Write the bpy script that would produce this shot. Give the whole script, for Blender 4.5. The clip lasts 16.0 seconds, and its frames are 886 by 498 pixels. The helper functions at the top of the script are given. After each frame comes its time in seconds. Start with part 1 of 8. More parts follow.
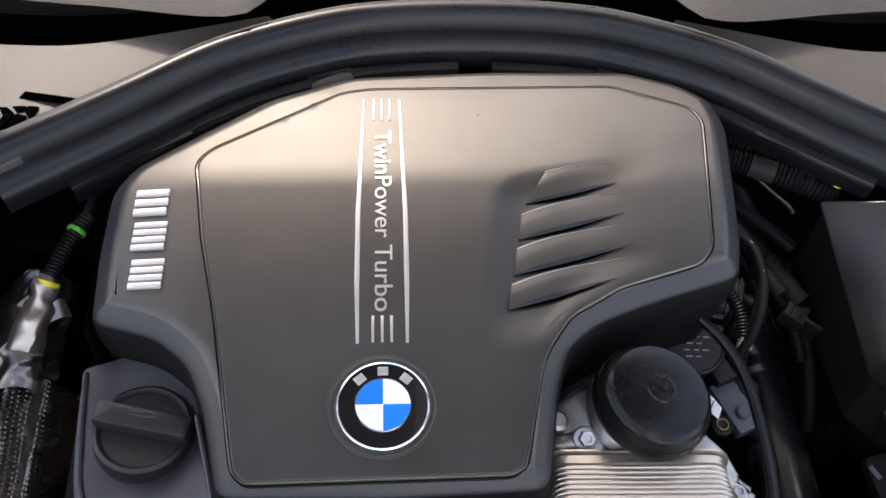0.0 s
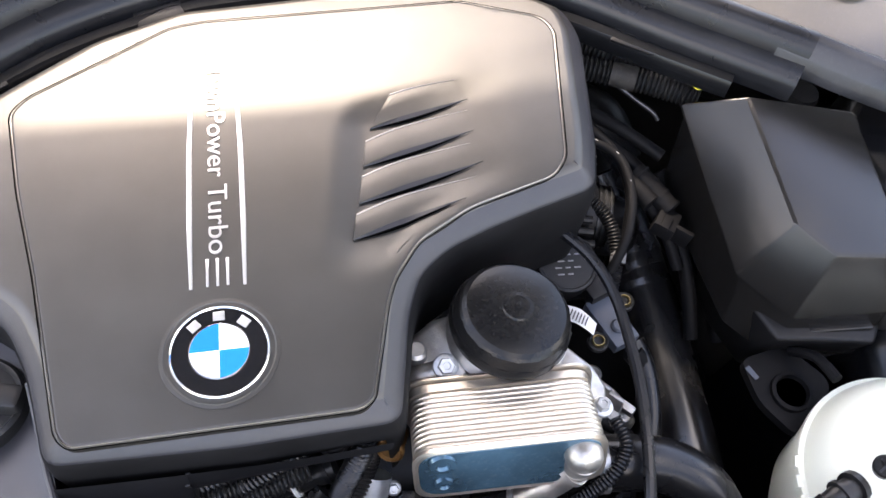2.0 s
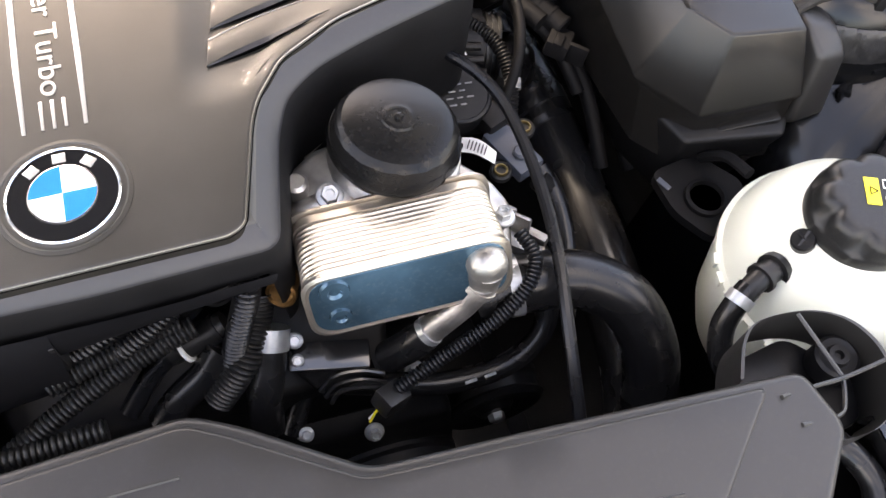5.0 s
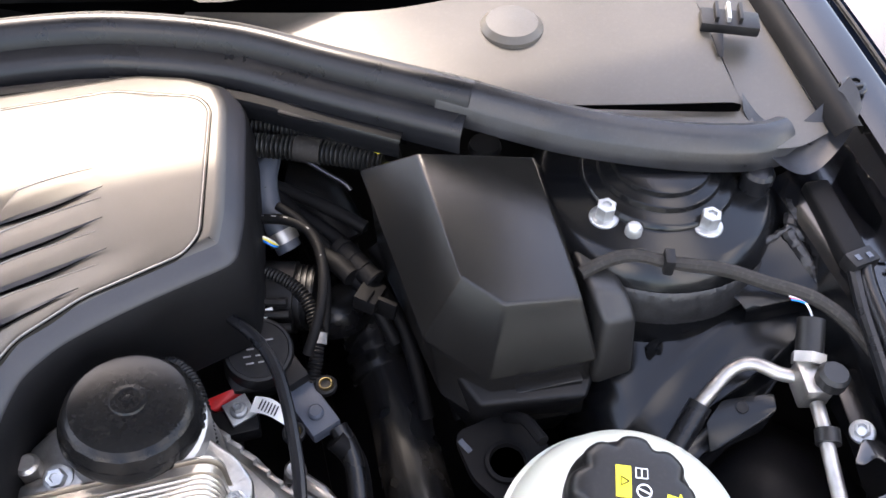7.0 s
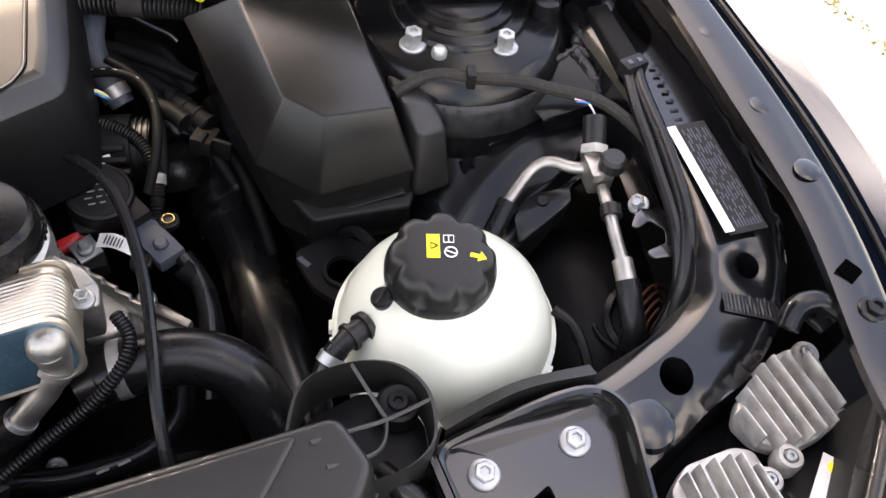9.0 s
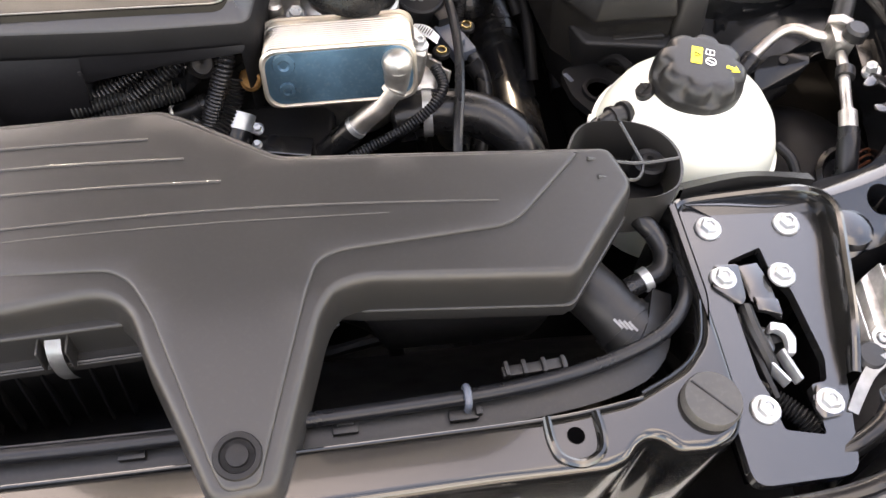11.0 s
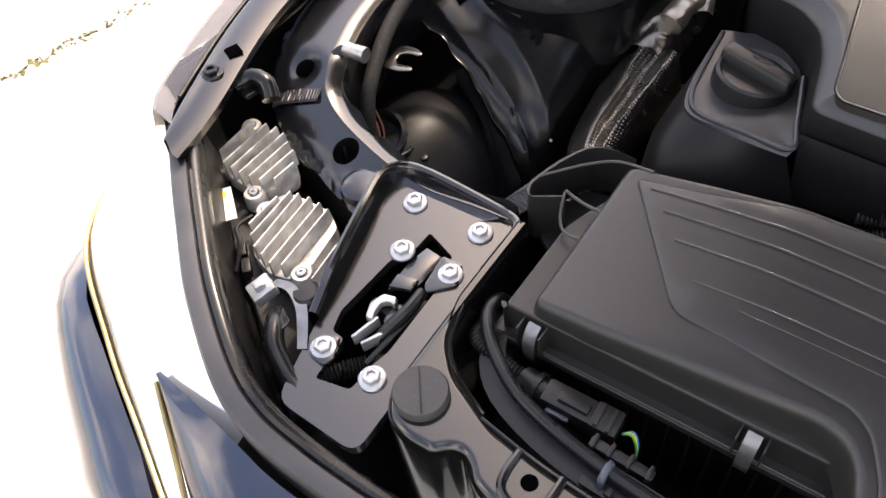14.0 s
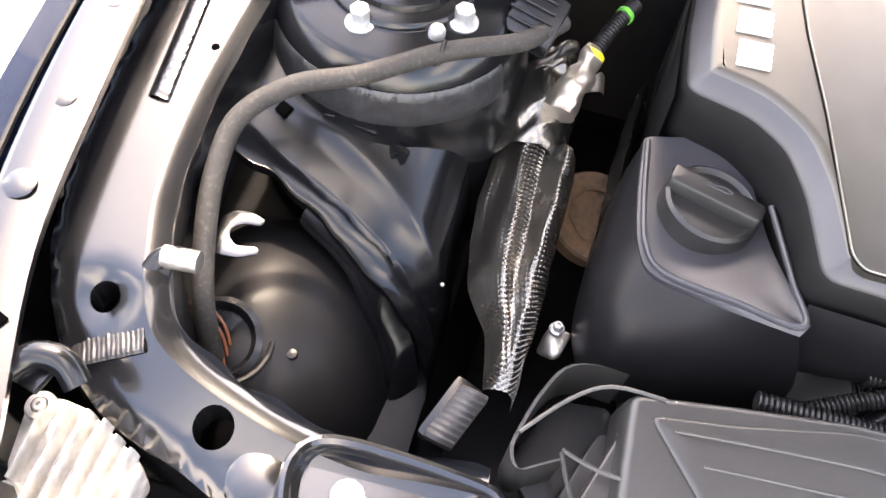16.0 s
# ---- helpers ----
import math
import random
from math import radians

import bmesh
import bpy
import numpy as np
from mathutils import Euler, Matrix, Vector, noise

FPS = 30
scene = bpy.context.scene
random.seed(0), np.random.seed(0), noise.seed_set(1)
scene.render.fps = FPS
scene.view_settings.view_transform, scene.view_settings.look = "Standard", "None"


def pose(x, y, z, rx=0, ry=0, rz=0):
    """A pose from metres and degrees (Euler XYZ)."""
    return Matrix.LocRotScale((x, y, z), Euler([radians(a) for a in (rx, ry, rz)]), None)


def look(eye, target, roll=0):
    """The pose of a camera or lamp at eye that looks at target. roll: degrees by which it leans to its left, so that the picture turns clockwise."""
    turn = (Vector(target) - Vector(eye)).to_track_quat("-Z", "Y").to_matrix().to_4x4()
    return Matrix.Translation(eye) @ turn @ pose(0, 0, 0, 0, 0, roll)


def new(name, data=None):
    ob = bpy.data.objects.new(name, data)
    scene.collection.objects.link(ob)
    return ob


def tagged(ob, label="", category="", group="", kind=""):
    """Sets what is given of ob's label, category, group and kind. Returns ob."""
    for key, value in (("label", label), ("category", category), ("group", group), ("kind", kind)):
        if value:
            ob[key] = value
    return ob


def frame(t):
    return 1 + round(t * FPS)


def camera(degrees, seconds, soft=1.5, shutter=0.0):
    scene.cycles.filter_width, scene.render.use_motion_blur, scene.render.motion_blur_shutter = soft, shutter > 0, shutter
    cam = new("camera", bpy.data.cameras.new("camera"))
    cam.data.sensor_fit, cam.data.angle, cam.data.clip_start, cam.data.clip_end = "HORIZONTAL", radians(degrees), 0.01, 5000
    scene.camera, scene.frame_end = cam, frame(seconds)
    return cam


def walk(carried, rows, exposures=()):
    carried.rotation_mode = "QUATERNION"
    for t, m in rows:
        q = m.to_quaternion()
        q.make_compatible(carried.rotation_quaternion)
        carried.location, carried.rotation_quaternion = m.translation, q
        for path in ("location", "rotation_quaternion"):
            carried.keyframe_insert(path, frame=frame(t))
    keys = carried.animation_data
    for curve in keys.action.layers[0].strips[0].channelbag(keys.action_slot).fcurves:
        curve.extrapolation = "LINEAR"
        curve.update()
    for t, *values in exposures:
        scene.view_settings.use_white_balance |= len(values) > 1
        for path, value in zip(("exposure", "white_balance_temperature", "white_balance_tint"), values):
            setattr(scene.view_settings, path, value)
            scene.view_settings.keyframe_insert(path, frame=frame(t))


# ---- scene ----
cam = camera(55.6, 16.0)
PATH = [
    (0, (-0.102, 0.042, 1.572), (0.028, 1.137, -0.097), 5.2),
    (0.5, (-0.102, 0.089, 1.561), (0.065, 1.141, -0.132), 6.6),
    (1, (-0.078, 0.084, 1.543), (0.077, 1.092, -0.178), 5.6),
    (1.5, (-0.053, 0.052, 1.533), (0.133, 1.051, -0.19), 5.9),
    (2, (-0.006, 0.033, 1.53), (0.244, 1.026, -0.188), 6.3),
    (2.5, (0.022, 0.023, 1.498), (0.328, 0.935, -0.255), 7.6),
    (3, (0.041, 0.008, 1.452), (0.332, 0.815, -0.355), 7.4),
    (3.2, (0.037, -0.002, 1.438), (0.333, 0.791, -0.374), 7.6),
    (5.3, (0.032, -0.045, 1.42), (0.404, 0.848, -0.33), 6.2),
    (5.5, (0.069, -0.045, 1.419), (0.419, 0.883, -0.317), 5.9),
    (6, (0.166, -0.049, 1.438), (0.446, 1.021, -0.229), 3.0),
    (6.5, (0.225, -0.035, 1.466), (0.514, 1.148, -0.121), 1.5),
    (7, (0.29, -0.03, 1.467), (0.65, 1.178, -0.085), 1.6),
    (7.5, (0.341, -0.053, 1.474), (0.822, 1.129, -0.066), 3.8),
    (8, (0.358, -0.077, 1.47), (0.899, 1.065, -0.081), 4.9),
    (8.5, (0.354, -0.123, 1.456), (0.932, 0.931, -0.142), 6.5),
    (8.7, (0.33, -0.152, 1.45), (0.946, 0.878, -0.15), 7.9),
    (10.8, (0.108, -0.431, 1.472), (0.446, 0.662, -0.168), 7.4),
    (11, (0.085, -0.443, 1.469), (0.369, 0.656, -0.178), 6.8),
    (11.5, (0.027, -0.463, 1.475), (0.149, 0.667, -0.171), 4.6),
    (12, (-0.026, -0.478, 1.48), (-0.103, 0.666, -0.158), 2.8),
    (12.5, (-0.088, -0.498, 1.48), (-0.395, 0.624, -0.146), -0.4),
    (13, (-0.114, -0.506, 1.483), (-0.63, 0.55, -0.135), -4.3),
    (13.5, (-0.122, -0.469, 1.483), (-0.853, 0.473, -0.123), -8.0),
    (14, (-0.125, -0.425, 1.483), (-0.972, 0.467, -0.094), -8.9),
    (14.5, (-0.174, -0.36, 1.458), (-0.932, 0.528, -0.166), -9.1),
    (15, (-0.306, -0.234, 1.457), (-0.851, 0.674, -0.24), -6.2),
    (15.5, (-0.438, -0.169, 1.457), (-0.736, 0.78, -0.278), 3.2),
    (16, (-0.49, -0.147, 1.442), (-0.647, 0.856, -0.281), 8.7),
]
EXPOSURES = [(0.0, 1.9, 7100, 18), (1.0, 2.1, 7100, 18), (2.0, 2.95, 7200, 18), (3.0, 3.06, 7600, 18), (5.5, 2.95, 8200, 18), (6.0, 2.62, 8100, 18), (7.0, 2.82, 7150, 18), (8.0, 2.74, 7450, 18), (8.5, 2.4, 7800, 18), (11.0, 3.2, 8800, 18), (11.5, 3.65, 8700, 18), (12.0, 3.6, 8500, 18), (13.0, 3.45, 8000, 18), (13.5, 2.75, 7900, 18), (14.0, 2.1, 7900, 18), (14.5, 2.15, 7750, 18), (15.0, 2.0, 7550, 18), (15.5, 3.18, 7600, 18), (16.0, 3.95, 8000, 18)]
walk(cam, [(t, look(eye, target, roll)) for t, eye, target, roll in PATH], EXPOSURES)

# ---- world, sun, exposure ----
SUN_ELEV, SUN_TURN = radians(50), radians(-13)      # the sun stands behind the car, a little to one side
world = bpy.data.worlds.new("sky")
scene.world = world
world.use_nodes = True
wn = world.node_tree.nodes
sky = wn.new("ShaderNodeTexSky")
sky.sky_type, sky.sun_disc = "NISHITA", False
sky.sun_elevation, sky.sun_rotation = SUN_ELEV, SUN_TURN
sky.dust_density = 2.0
wl = world.node_tree.links
coord, puff, cover_amount, clouds = (wn.new("ShaderNode" + k) for k in ("TexCoord", "TexNoise", "MapRange", "Mix"))
puff.inputs["Scale"].default_value, puff.inputs["Detail"].default_value = 2.6, 7
cover_amount.inputs["From Min"].default_value, cover_amount.inputs["From Max"].default_value = 0.50, 0.70
clouds.data_type = "RGBA"
clouds.inputs[7].default_value = (9.0, 8.8, 8.5, 1)           # sunlit cumulus
wl.new(coord.outputs["Generated"], puff.inputs["Vector"])
wl.new(puff.outputs["Fac"], cover_amount.inputs["Value"])
wl.new(cover_amount.outputs["Result"], clouds.inputs[0])
wl.new(sky.outputs[0], clouds.inputs[6])
wl.new(clouds.outputs[2], wn["Background"].inputs[0])
wn["Background"].inputs[1].default_value = 0.15
sun = new("sun", bpy.data.lights.new("sun", "SUN"))
sun.data.energy, sun.data.angle, sun.data.color = 1.0, radians(3.0), (1.0, 0.95, 0.86)
sun_from = Vector((math.sin(SUN_TURN) * math.cos(SUN_ELEV), math.cos(SUN_TURN) * math.cos(SUN_ELEV), math.sin(SUN_ELEV)))
sun.matrix_world = look(sun_from * 10, (0, 0, 0))


# ---- materials ----
def material(name, base, rough=0.5, metal=0.0, vary=0.25, scale=30.0, bump=0.15, grain=900.0, dust=0.0, coat=0.0,
             coat_rough=0.05, emit=None, transmission=0.0, spec=0.5, dust_col=(0.42, 0.39, 0.34)):
    """A surface with a broad stain, a fine grain and, if asked for, settled dust specks."""
    m = bpy.data.materials.new(name)
    m.use_nodes = True
    n, ln = m.node_tree.nodes, m.node_tree.links
    b = n["Principled BSDF"]
    tc = n.new("ShaderNodeTexCoord")
    big = n.new("ShaderNodeTexNoise")
    big.inputs["Scale"].default_value, big.inputs["Detail"].default_value = scale, 5
    ln.new(tc.outputs["Object"], big.inputs["Vector"])
    fine = n.new("ShaderNodeTexNoise")
    fine.inputs["Scale"].default_value, fine.inputs["Detail"].default_value = grain, 3
    ln.new(tc.outputs["Object"], fine.inputs["Vector"])
    ramp = n.new("ShaderNodeMapRange")
    ramp.inputs["From Min"].default_value, ramp.inputs["From Max"].default_value = 0.3, 0.7
    ramp.inputs["To Min"].default_value, ramp.inputs["To Max"].default_value = 1 - vary, 1 + vary
    ln.new(big.outputs["Fac"], ramp.inputs["Value"])
    mul = n.new("ShaderNodeMix")
    mul.data_type, mul.blend_type = "RGBA", "MULTIPLY"
    mul.inputs[0].default_value = 1.0
    mul.inputs[6].default_value = (*base, 1)
    ln.new(ramp.outputs["Result"], mul.inputs[7])
    colour = mul.outputs[2]
    if dust:
        speck = n.new("ShaderNodeTexNoise")
        speck.inputs["Scale"].default_value, speck.inputs["Detail"].default_value = 260.0, 6
        ln.new(tc.outputs["Object"], speck.inputs["Vector"])
        where = n.new("ShaderNodeMapRange")
        where.inputs["From Min"].default_value, where.inputs["From Max"].default_value = 0.52, 0.85
        where.inputs["To Max"].default_value = dust
        ln.new(speck.outputs["Fac"], where.inputs["Value"])
        mix = n.new("ShaderNodeMix")
        mix.data_type = "RGBA"
        mix.inputs[7].default_value = (*dust_col, 1)
        ln.new(where.outputs["Result"], mix.inputs[0])
        ln.new(colour, mix.inputs[6])
        colour = mix.outputs[2]
    ln.new(colour, b.inputs["Base Color"])
    rr = n.new("ShaderNodeMapRange")
    rr.inputs["From Min"].default_value, rr.inputs["From Max"].default_value = 0.3, 0.7
    rr.inputs["To Min"].default_value, rr.inputs["To Max"].default_value = max(0.02, rough * (1 - vary * 0.6)), min(1.0, rough * (1 + vary * 0.6))
    ln.new(big.outputs["Fac"], rr.inputs["Value"])
    ln.new(rr.outputs["Result"], b.inputs["Roughness"])
    b.inputs["Metallic"].default_value, b.inputs["Specular IOR Level"].default_value = metal, spec
    b.inputs["Coat Weight"].default_value, b.inputs["Coat Roughness"].default_value = coat, coat_rough
    b.inputs["Transmission Weight"].default_value = transmission
    if bump:
        bp = n.new("ShaderNodeBump")
        bp.inputs["Strength"].default_value, bp.inputs["Distance"].default_value = bump, 0.0006
        ln.new(fine.outputs["Fac"], bp.inputs["Height"])
        ln.new(bp.outputs["Normal"], b.inputs["Normal"])
    if emit:
        b.inputs["Emission Color"].default_value, b.inputs["Emission Strength"].default_value = (*emit, 1), 1.0
    return m


COVER_TOP = material("graphite_satin_plastic", (0.088, 0.0845, 0.077), 0.44, 0.90, 0.14, 9, 0.25, 1400, 0.0)
# Paler than COVER_TOP: the highlight along edges is put into the colour.
COVER_EDGE = material("graphite_edge_highlight", (0.22, 0.21, 0.195), 0.30, 0.9, 0.1, 20, 0.1)
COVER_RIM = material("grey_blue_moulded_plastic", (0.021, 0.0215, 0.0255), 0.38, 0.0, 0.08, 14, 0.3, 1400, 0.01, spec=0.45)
PLASTIC = material("black_moulded_plastic", (0.011, 0.011, 0.0112), 0.36, 0.0, 0.16, 18, 0.3, 1200, 0.02, spec=0.36)
INTAKE = material("intake_black_plastic", (0.016, 0.0155, 0.0150), 0.38, 0.0, 0.06, 10, 0.25, 1500, 0.015)
DARK = material("dull_black_plastic", (0.007, 0.007, 0.0075), 0.42, 0.0, 0.25, 30, 0.2, 900, 0.015, spec=0.24)
RUBBER = material("black_rubber", (0.007, 0.0075, 0.009), 0.29, 0.0, 0.2, 25, 0.12, 700, 0.01, spec=0.3)
HOSE = material("smooth_black_hose_rubber", (0.007, 0.007, 0.0075), 0.27, 0.0, 0.2, 22, 0.12, 500, 0.015, spec=0.36)
SLEEVE = material("greyed_rubber_sleeve", (0.013, 0.0135, 0.0155), 0.34, 0.0, 0.35, 30, 0.2, 700, 0.10, spec=0.5, dust_col=(0.10, 0.10, 0.105))
TAPE = material("cloth_tape", (0.020, 0.018, 0.016), 0.70, 0.0, 0.3, 60, 0.5, 1600, 0.10, spec=0.3)
# Darker, duller than HOSE: shade deep in the bay is put into the colour.
MATT = material("matt_shade_black", (0.0045, 0.0045, 0.005), 0.62, 0.0, 0.2, 22, 0.12, 500, 0.006, spec=0.14)
PIPE = material("glossy_pipe_plastic", (0.010, 0.010, 0.0105), 0.26, 0.0, 0.2, 22, 0.10, 500, 0.01, spec=0.75)
CAP = material("filter_cap_plastic", (0.006, 0.006, 0.0062), 0.22, 0.0, 0.2, 30, 0.2, 900, 0.015, spec=0.22)
PAINT = material("black_body_paint", (0.005, 0.0050, 0.0050), 0.16, 0.0, 0.2, 12, 0.02, 300, 0.012, 0.55, 0.04, spec=0.45)
PAINT_SATIN = material("satin_black_underbonnet_paint", (0.004, 0.0043, 0.005), 0.24, 0.0, 0.2, 12, 0.06, 300, 0.01, 0.1, 0.12, spec=0.3)
BODY = material("dark_blue_body_paint", (0.010, 0.018, 0.040), 0.25, 0.3, 0.1, 6, 0.0, 300, 0.0, 1.0, 0.02)
FLANGE = material("satin_flange_paint", (0.0045, 0.0047, 0.0056), 0.20, 0.0, 0.25, 12, 0.06, 300, 0.01, 0.5, 0.10, spec=0.45)
LID = material("satin_filter_lid_plastic", (0.010, 0.0095, 0.0088), 0.24, 0.0, 0.08, 10, 0.2, 1500, 0.01, spec=0.42)
PLATE = material("grey_black_latch_plate_paint", (0.009, 0.009, 0.0093), 0.22, 0.0, 0.15, 15, 0.08, 400, 0.02, 0.8, 0.1, spec=0.5)
SEALER = material("brushed_seam_sealer", (0.014, 0.014, 0.015), 0.4, 0.0, 0.35, 90, 0.9, 180, 0.04)
ALU = material("cast_aluminium", (0.40, 0.385, 0.36), 0.38, 0.9, 0.3, 45, 0.6, 500, 0.06)
FIN_ALU = material("die_cast_heat_sink_aluminium", (0.52, 0.505, 0.475), 0.48, 0.55, 0.35, 60, 0.4, 600, 0.05)
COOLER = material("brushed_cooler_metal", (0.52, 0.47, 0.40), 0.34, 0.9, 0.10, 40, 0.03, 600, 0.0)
LINER = material("smooth_liner_plastic", (0.006, 0.006, 0.0068), 0.40, 0.0, 0.15, 14, 0.1, 600, 0.01, spec=0.17)
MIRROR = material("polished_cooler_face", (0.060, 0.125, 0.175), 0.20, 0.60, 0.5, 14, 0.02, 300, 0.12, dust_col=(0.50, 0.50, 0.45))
ZINC = material("zinc_plated_steel", (0.42, 0.43, 0.43), 0.36, 0.72, 0.2, 80, 0.2, 700, 0.05)
SILVER = material("silver_painted_letters", (0.62, 0.60, 0.56), 0.34, 0.6, 0.06, 40, 0.05, 900, 0.0)
CHROME = material("chrome", (0.8, 0.8, 0.8), 0.1, 1.0, 0.05, 40, 0.0)
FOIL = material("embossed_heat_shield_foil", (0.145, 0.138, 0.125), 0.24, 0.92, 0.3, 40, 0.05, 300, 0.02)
TANK = material("milky_white_plastic", (0.66, 0.68, 0.58), 0.32, 0.0, 0.04, 12, 0.05, 400, 0.0)
LENS = material("clear_headlight_lens", (0.62, 0.64, 0.66), 0.10, 0.5, 0.05, 10, 0.0, 300, 0.0, 1.0, 0.03)
COWL = material("weathered_cowl_plastic", (0.062, 0.055, 0.045), 0.36, 0.0, 0.14, 8, 0.25, 1100, 0.035)
BLUE = material("bright_blue_enamel", (0.0, 0.20, 0.68), 0.25, 0.0, 0.03, 30, 0.0, coat=0.7)
WHITE = material("white_enamel", (0.80, 0.81, 0.82), 0.25, 0.0, 0.03, 30, 0.0, coat=0.7)
BLACK_GLOSS = material("gloss_black_enamel", (0.008, 0.008, 0.009), 0.15, 0.0, 0.1, 30, 0.0, coat=0.5)
YELLOW = material("yellow_label", (0.85, 0.72, 0.03), 0.4, 0.0, 0.05, 40, 0.0)
PAPER = material("white_label_paper", (0.75, 0.75, 0.72), 0.5, 0.0, 0.06, 50, 0.05)
FADED = material("faded_white_print", (0.20, 0.20, 0.20), 0.6, 0.0, 0.3, 200, 0.0)
RED = material("red_plastic", (0.55, 0.02, 0.02), 0.35, 0.0, 0.1, 50, 0.05)
GREYBLUE = material("grey_blue_sensor_plastic", (0.055, 0.065, 0.085), 0.45, 0.0, 0.1, 50, 0.2)
BRASS = material("brass_bush", (0.36, 0.28, 0.13), 0.3, 1.0, 0.15, 60, 0.05)
DULL_STEEL = material("dull_steel_pipe", (0.06, 0.06, 0.063), 0.30, 0.9, 0.2, 60, 0.1)
BRONZE = material("tarnished_bronze", (0.20, 0.105, 0.035), 0.48, 0.7, 0.6, 90, 0.4, 300, 0.1)
RUST = material("rusty_weld_scale", (0.10, 0.058, 0.03), 0.75, 0.2, 0.6, 120, 0.9, 200)
COPPER = material("orange_wire", (0.16, 0.045, 0.015), 0.5, 0.0, 0.1, 60, 0.0)
GREEN = material("green_wire", (0.10, 0.45, 0.06), 0.5, 0.0, 0.1, 60, 0.0)
CONCRETE = material("pale_concrete", (0.52, 0.49, 0.43), 0.85, 0.0, 0.14, 0.9, 0.5, 60, 0.3, dust_col=(0.36, 0.33, 0.28))
# Darker copy of COWL: the bonnet's shade on the rear panel is painted.
COWL_REAR = material("shaded_rear_cowl_plastic", (0.030, 0.028, 0.025), 0.6, 0.0, 0.15, 10, 0.3, 1100, 0.06, spec=0.3)
# Near-black without sheen: paints the shade inside holes, slots and gaps.
VOID = material("recess_shade_black", (0.0012, 0.0012, 0.0013), 0.9, 0.0, 0.2, 30, 0.0, spec=0.0)
PLUG = material("grey_rubber_stop", (0.034, 0.033, 0.031), 0.55, 0.0, 0.15, 60, 0.4, 900, 0.05)
FRONT_SEAL = material("greyed_front_rubber", (0.040, 0.040, 0.042), 0.42, 0.0, 0.2, 25, 0.15, 700, 0.02, spec=0.5)
WEED = material("dry_joint_weed", (0.16, 0.15, 0.05), 0.8, 0.0, 0.5, 40, 0.4, 200)
MAT_DARK = material("bonnet_insulation", (0.030, 0.029, 0.028), 0.9, 0.0, 0.3, 20, 0.5, 200)
# Pale instead of dark paint: reflected ground light is put into the colour.
FRAME_PALE = material("bonnet_frame_bounce_pale", (0.46, 0.43, 0.38), 0.5, 0.0, 0.1, 6, 0.0, 300)


# ---- building helpers ----
from mathutils.geometry import delaunay_2d_cdt


def thing(name, at, label, category, group="", kind=""):
    ob = new(name)
    ob.location = at
    ob.empty_display_size = 0.02
    return tagged(ob, label, category, group, kind)


def part(name, bm, mat, parent=None, label="", smooth=True, angle=35.0):
    """Links a bmesh, built in world places, as one mesh object."""
    me = bpy.data.meshes.new(name)
    bmesh.ops.recalc_face_normals(bm, faces=bm.faces[:])
    bm.to_mesh(me)
    bm.free()
    me.materials.append(mat)
    if smooth:
        for f in me.polygons:
            f.use_smooth = True
        me.set_sharp_from_angle(angle=radians(angle))
    ob = new(name, me)
    if parent:
        ob.parent = parent
        ob.matrix_parent_inverse = Matrix.Translation(-parent.location)
    if label:
        ob["label"] = label
    return ob


def solo(name, bm, mat, label, category, group="", kind="", angle=35.0):
    return tagged(part(name, bm, mat, angle=angle), label, category, group, kind)


def merge(*bms):
    out = bms[0]
    for b in bms[1:]:
        me = bpy.data.meshes.new("tmp")
        b.to_mesh(me)
        b.free()
        out.from_mesh(me)
        bpy.data.meshes.remove(me)
    return out


def V(*p):
    return Vector(p)


def mx(s, pts):
    """Places mirrored to the car's side s (1 or -1)."""
    return [(p[0] * s, *p[1:]) for p in pts]


def spline(pts, n=8, closed=False):
    """A smooth line through places."""
    p = [Vector(q) for q in pts]
    out, m = [], len(p)
    for i in range(m if closed else m - 1):
        a, b, c, d = (p[(i + k) % m] for k in (-1, 0, 1, 2)) if closed else (p[max(i - 1, 0)], p[i], p[i + 1], p[min(i + 2, m - 1)])
        for k in range(n):
            t = k / n
            out.append(0.5 * (2 * b + (c - a) * t + (2 * a - 5 * b + 4 * c - d) * t * t + (3 * b - 3 * c + d - a) * t ** 3))
    if not closed:
        out.append(p[-1])
    return out


def even(line, n):
    """The line in n even steps."""
    d = [0.0]
    for a, b in zip(line, line[1:]):
        d.append(d[-1] + (b - a).length)
    out, j = [], 0
    for i in range(n + 1):
        g = d[-1] * i / n
        while j < len(d) - 2 and d[j + 1] < g:
            j += 1
        w = (g - d[j]) / max(d[j + 1] - d[j], 1e-9)
        out.append(line[j].lerp(line[j + 1], w))
    return out


def loft(rings, closed=True, cap0=False, cap1=False):
    bm = bmesh.new()
    vs = [[bm.verts.new(p) for p in r] for r in rings]
    m = len(rings[0])
    for a, b in zip(vs, vs[1:]):
        for i in range(m if closed else m - 1):
            j = (i + 1) % m
            bm.faces.new((a[i], a[j], b[j], b[i]))
    if cap0:
        bm.faces.new(vs[0])
    if cap1:
        bm.faces.new(vs[-1])
    return bm


def ribbon(lines, n=24, thick=0.0, smooth=6):
    """A sheet through lines of places, each line smoothed and cut into n."""
    rows = [even(spline(l, smooth), n) for l in lines]
    bm = loft(rows, closed=False)
    if thick:
        bmesh.ops.solidify(bm, geom=bm.faces[:], thickness=thick)
    return bm


def ribbon2(lines, n=24, across=3):
    """The same, smoothed across the lines too."""
    rows = [even(spline(l, 6), n) for l in lines]
    cols = [spline([r[i] for r in rows], across) for i in range(n + 1)]
    return loft([[c[k] for c in cols] for k in range(len(cols[0]))], closed=False)


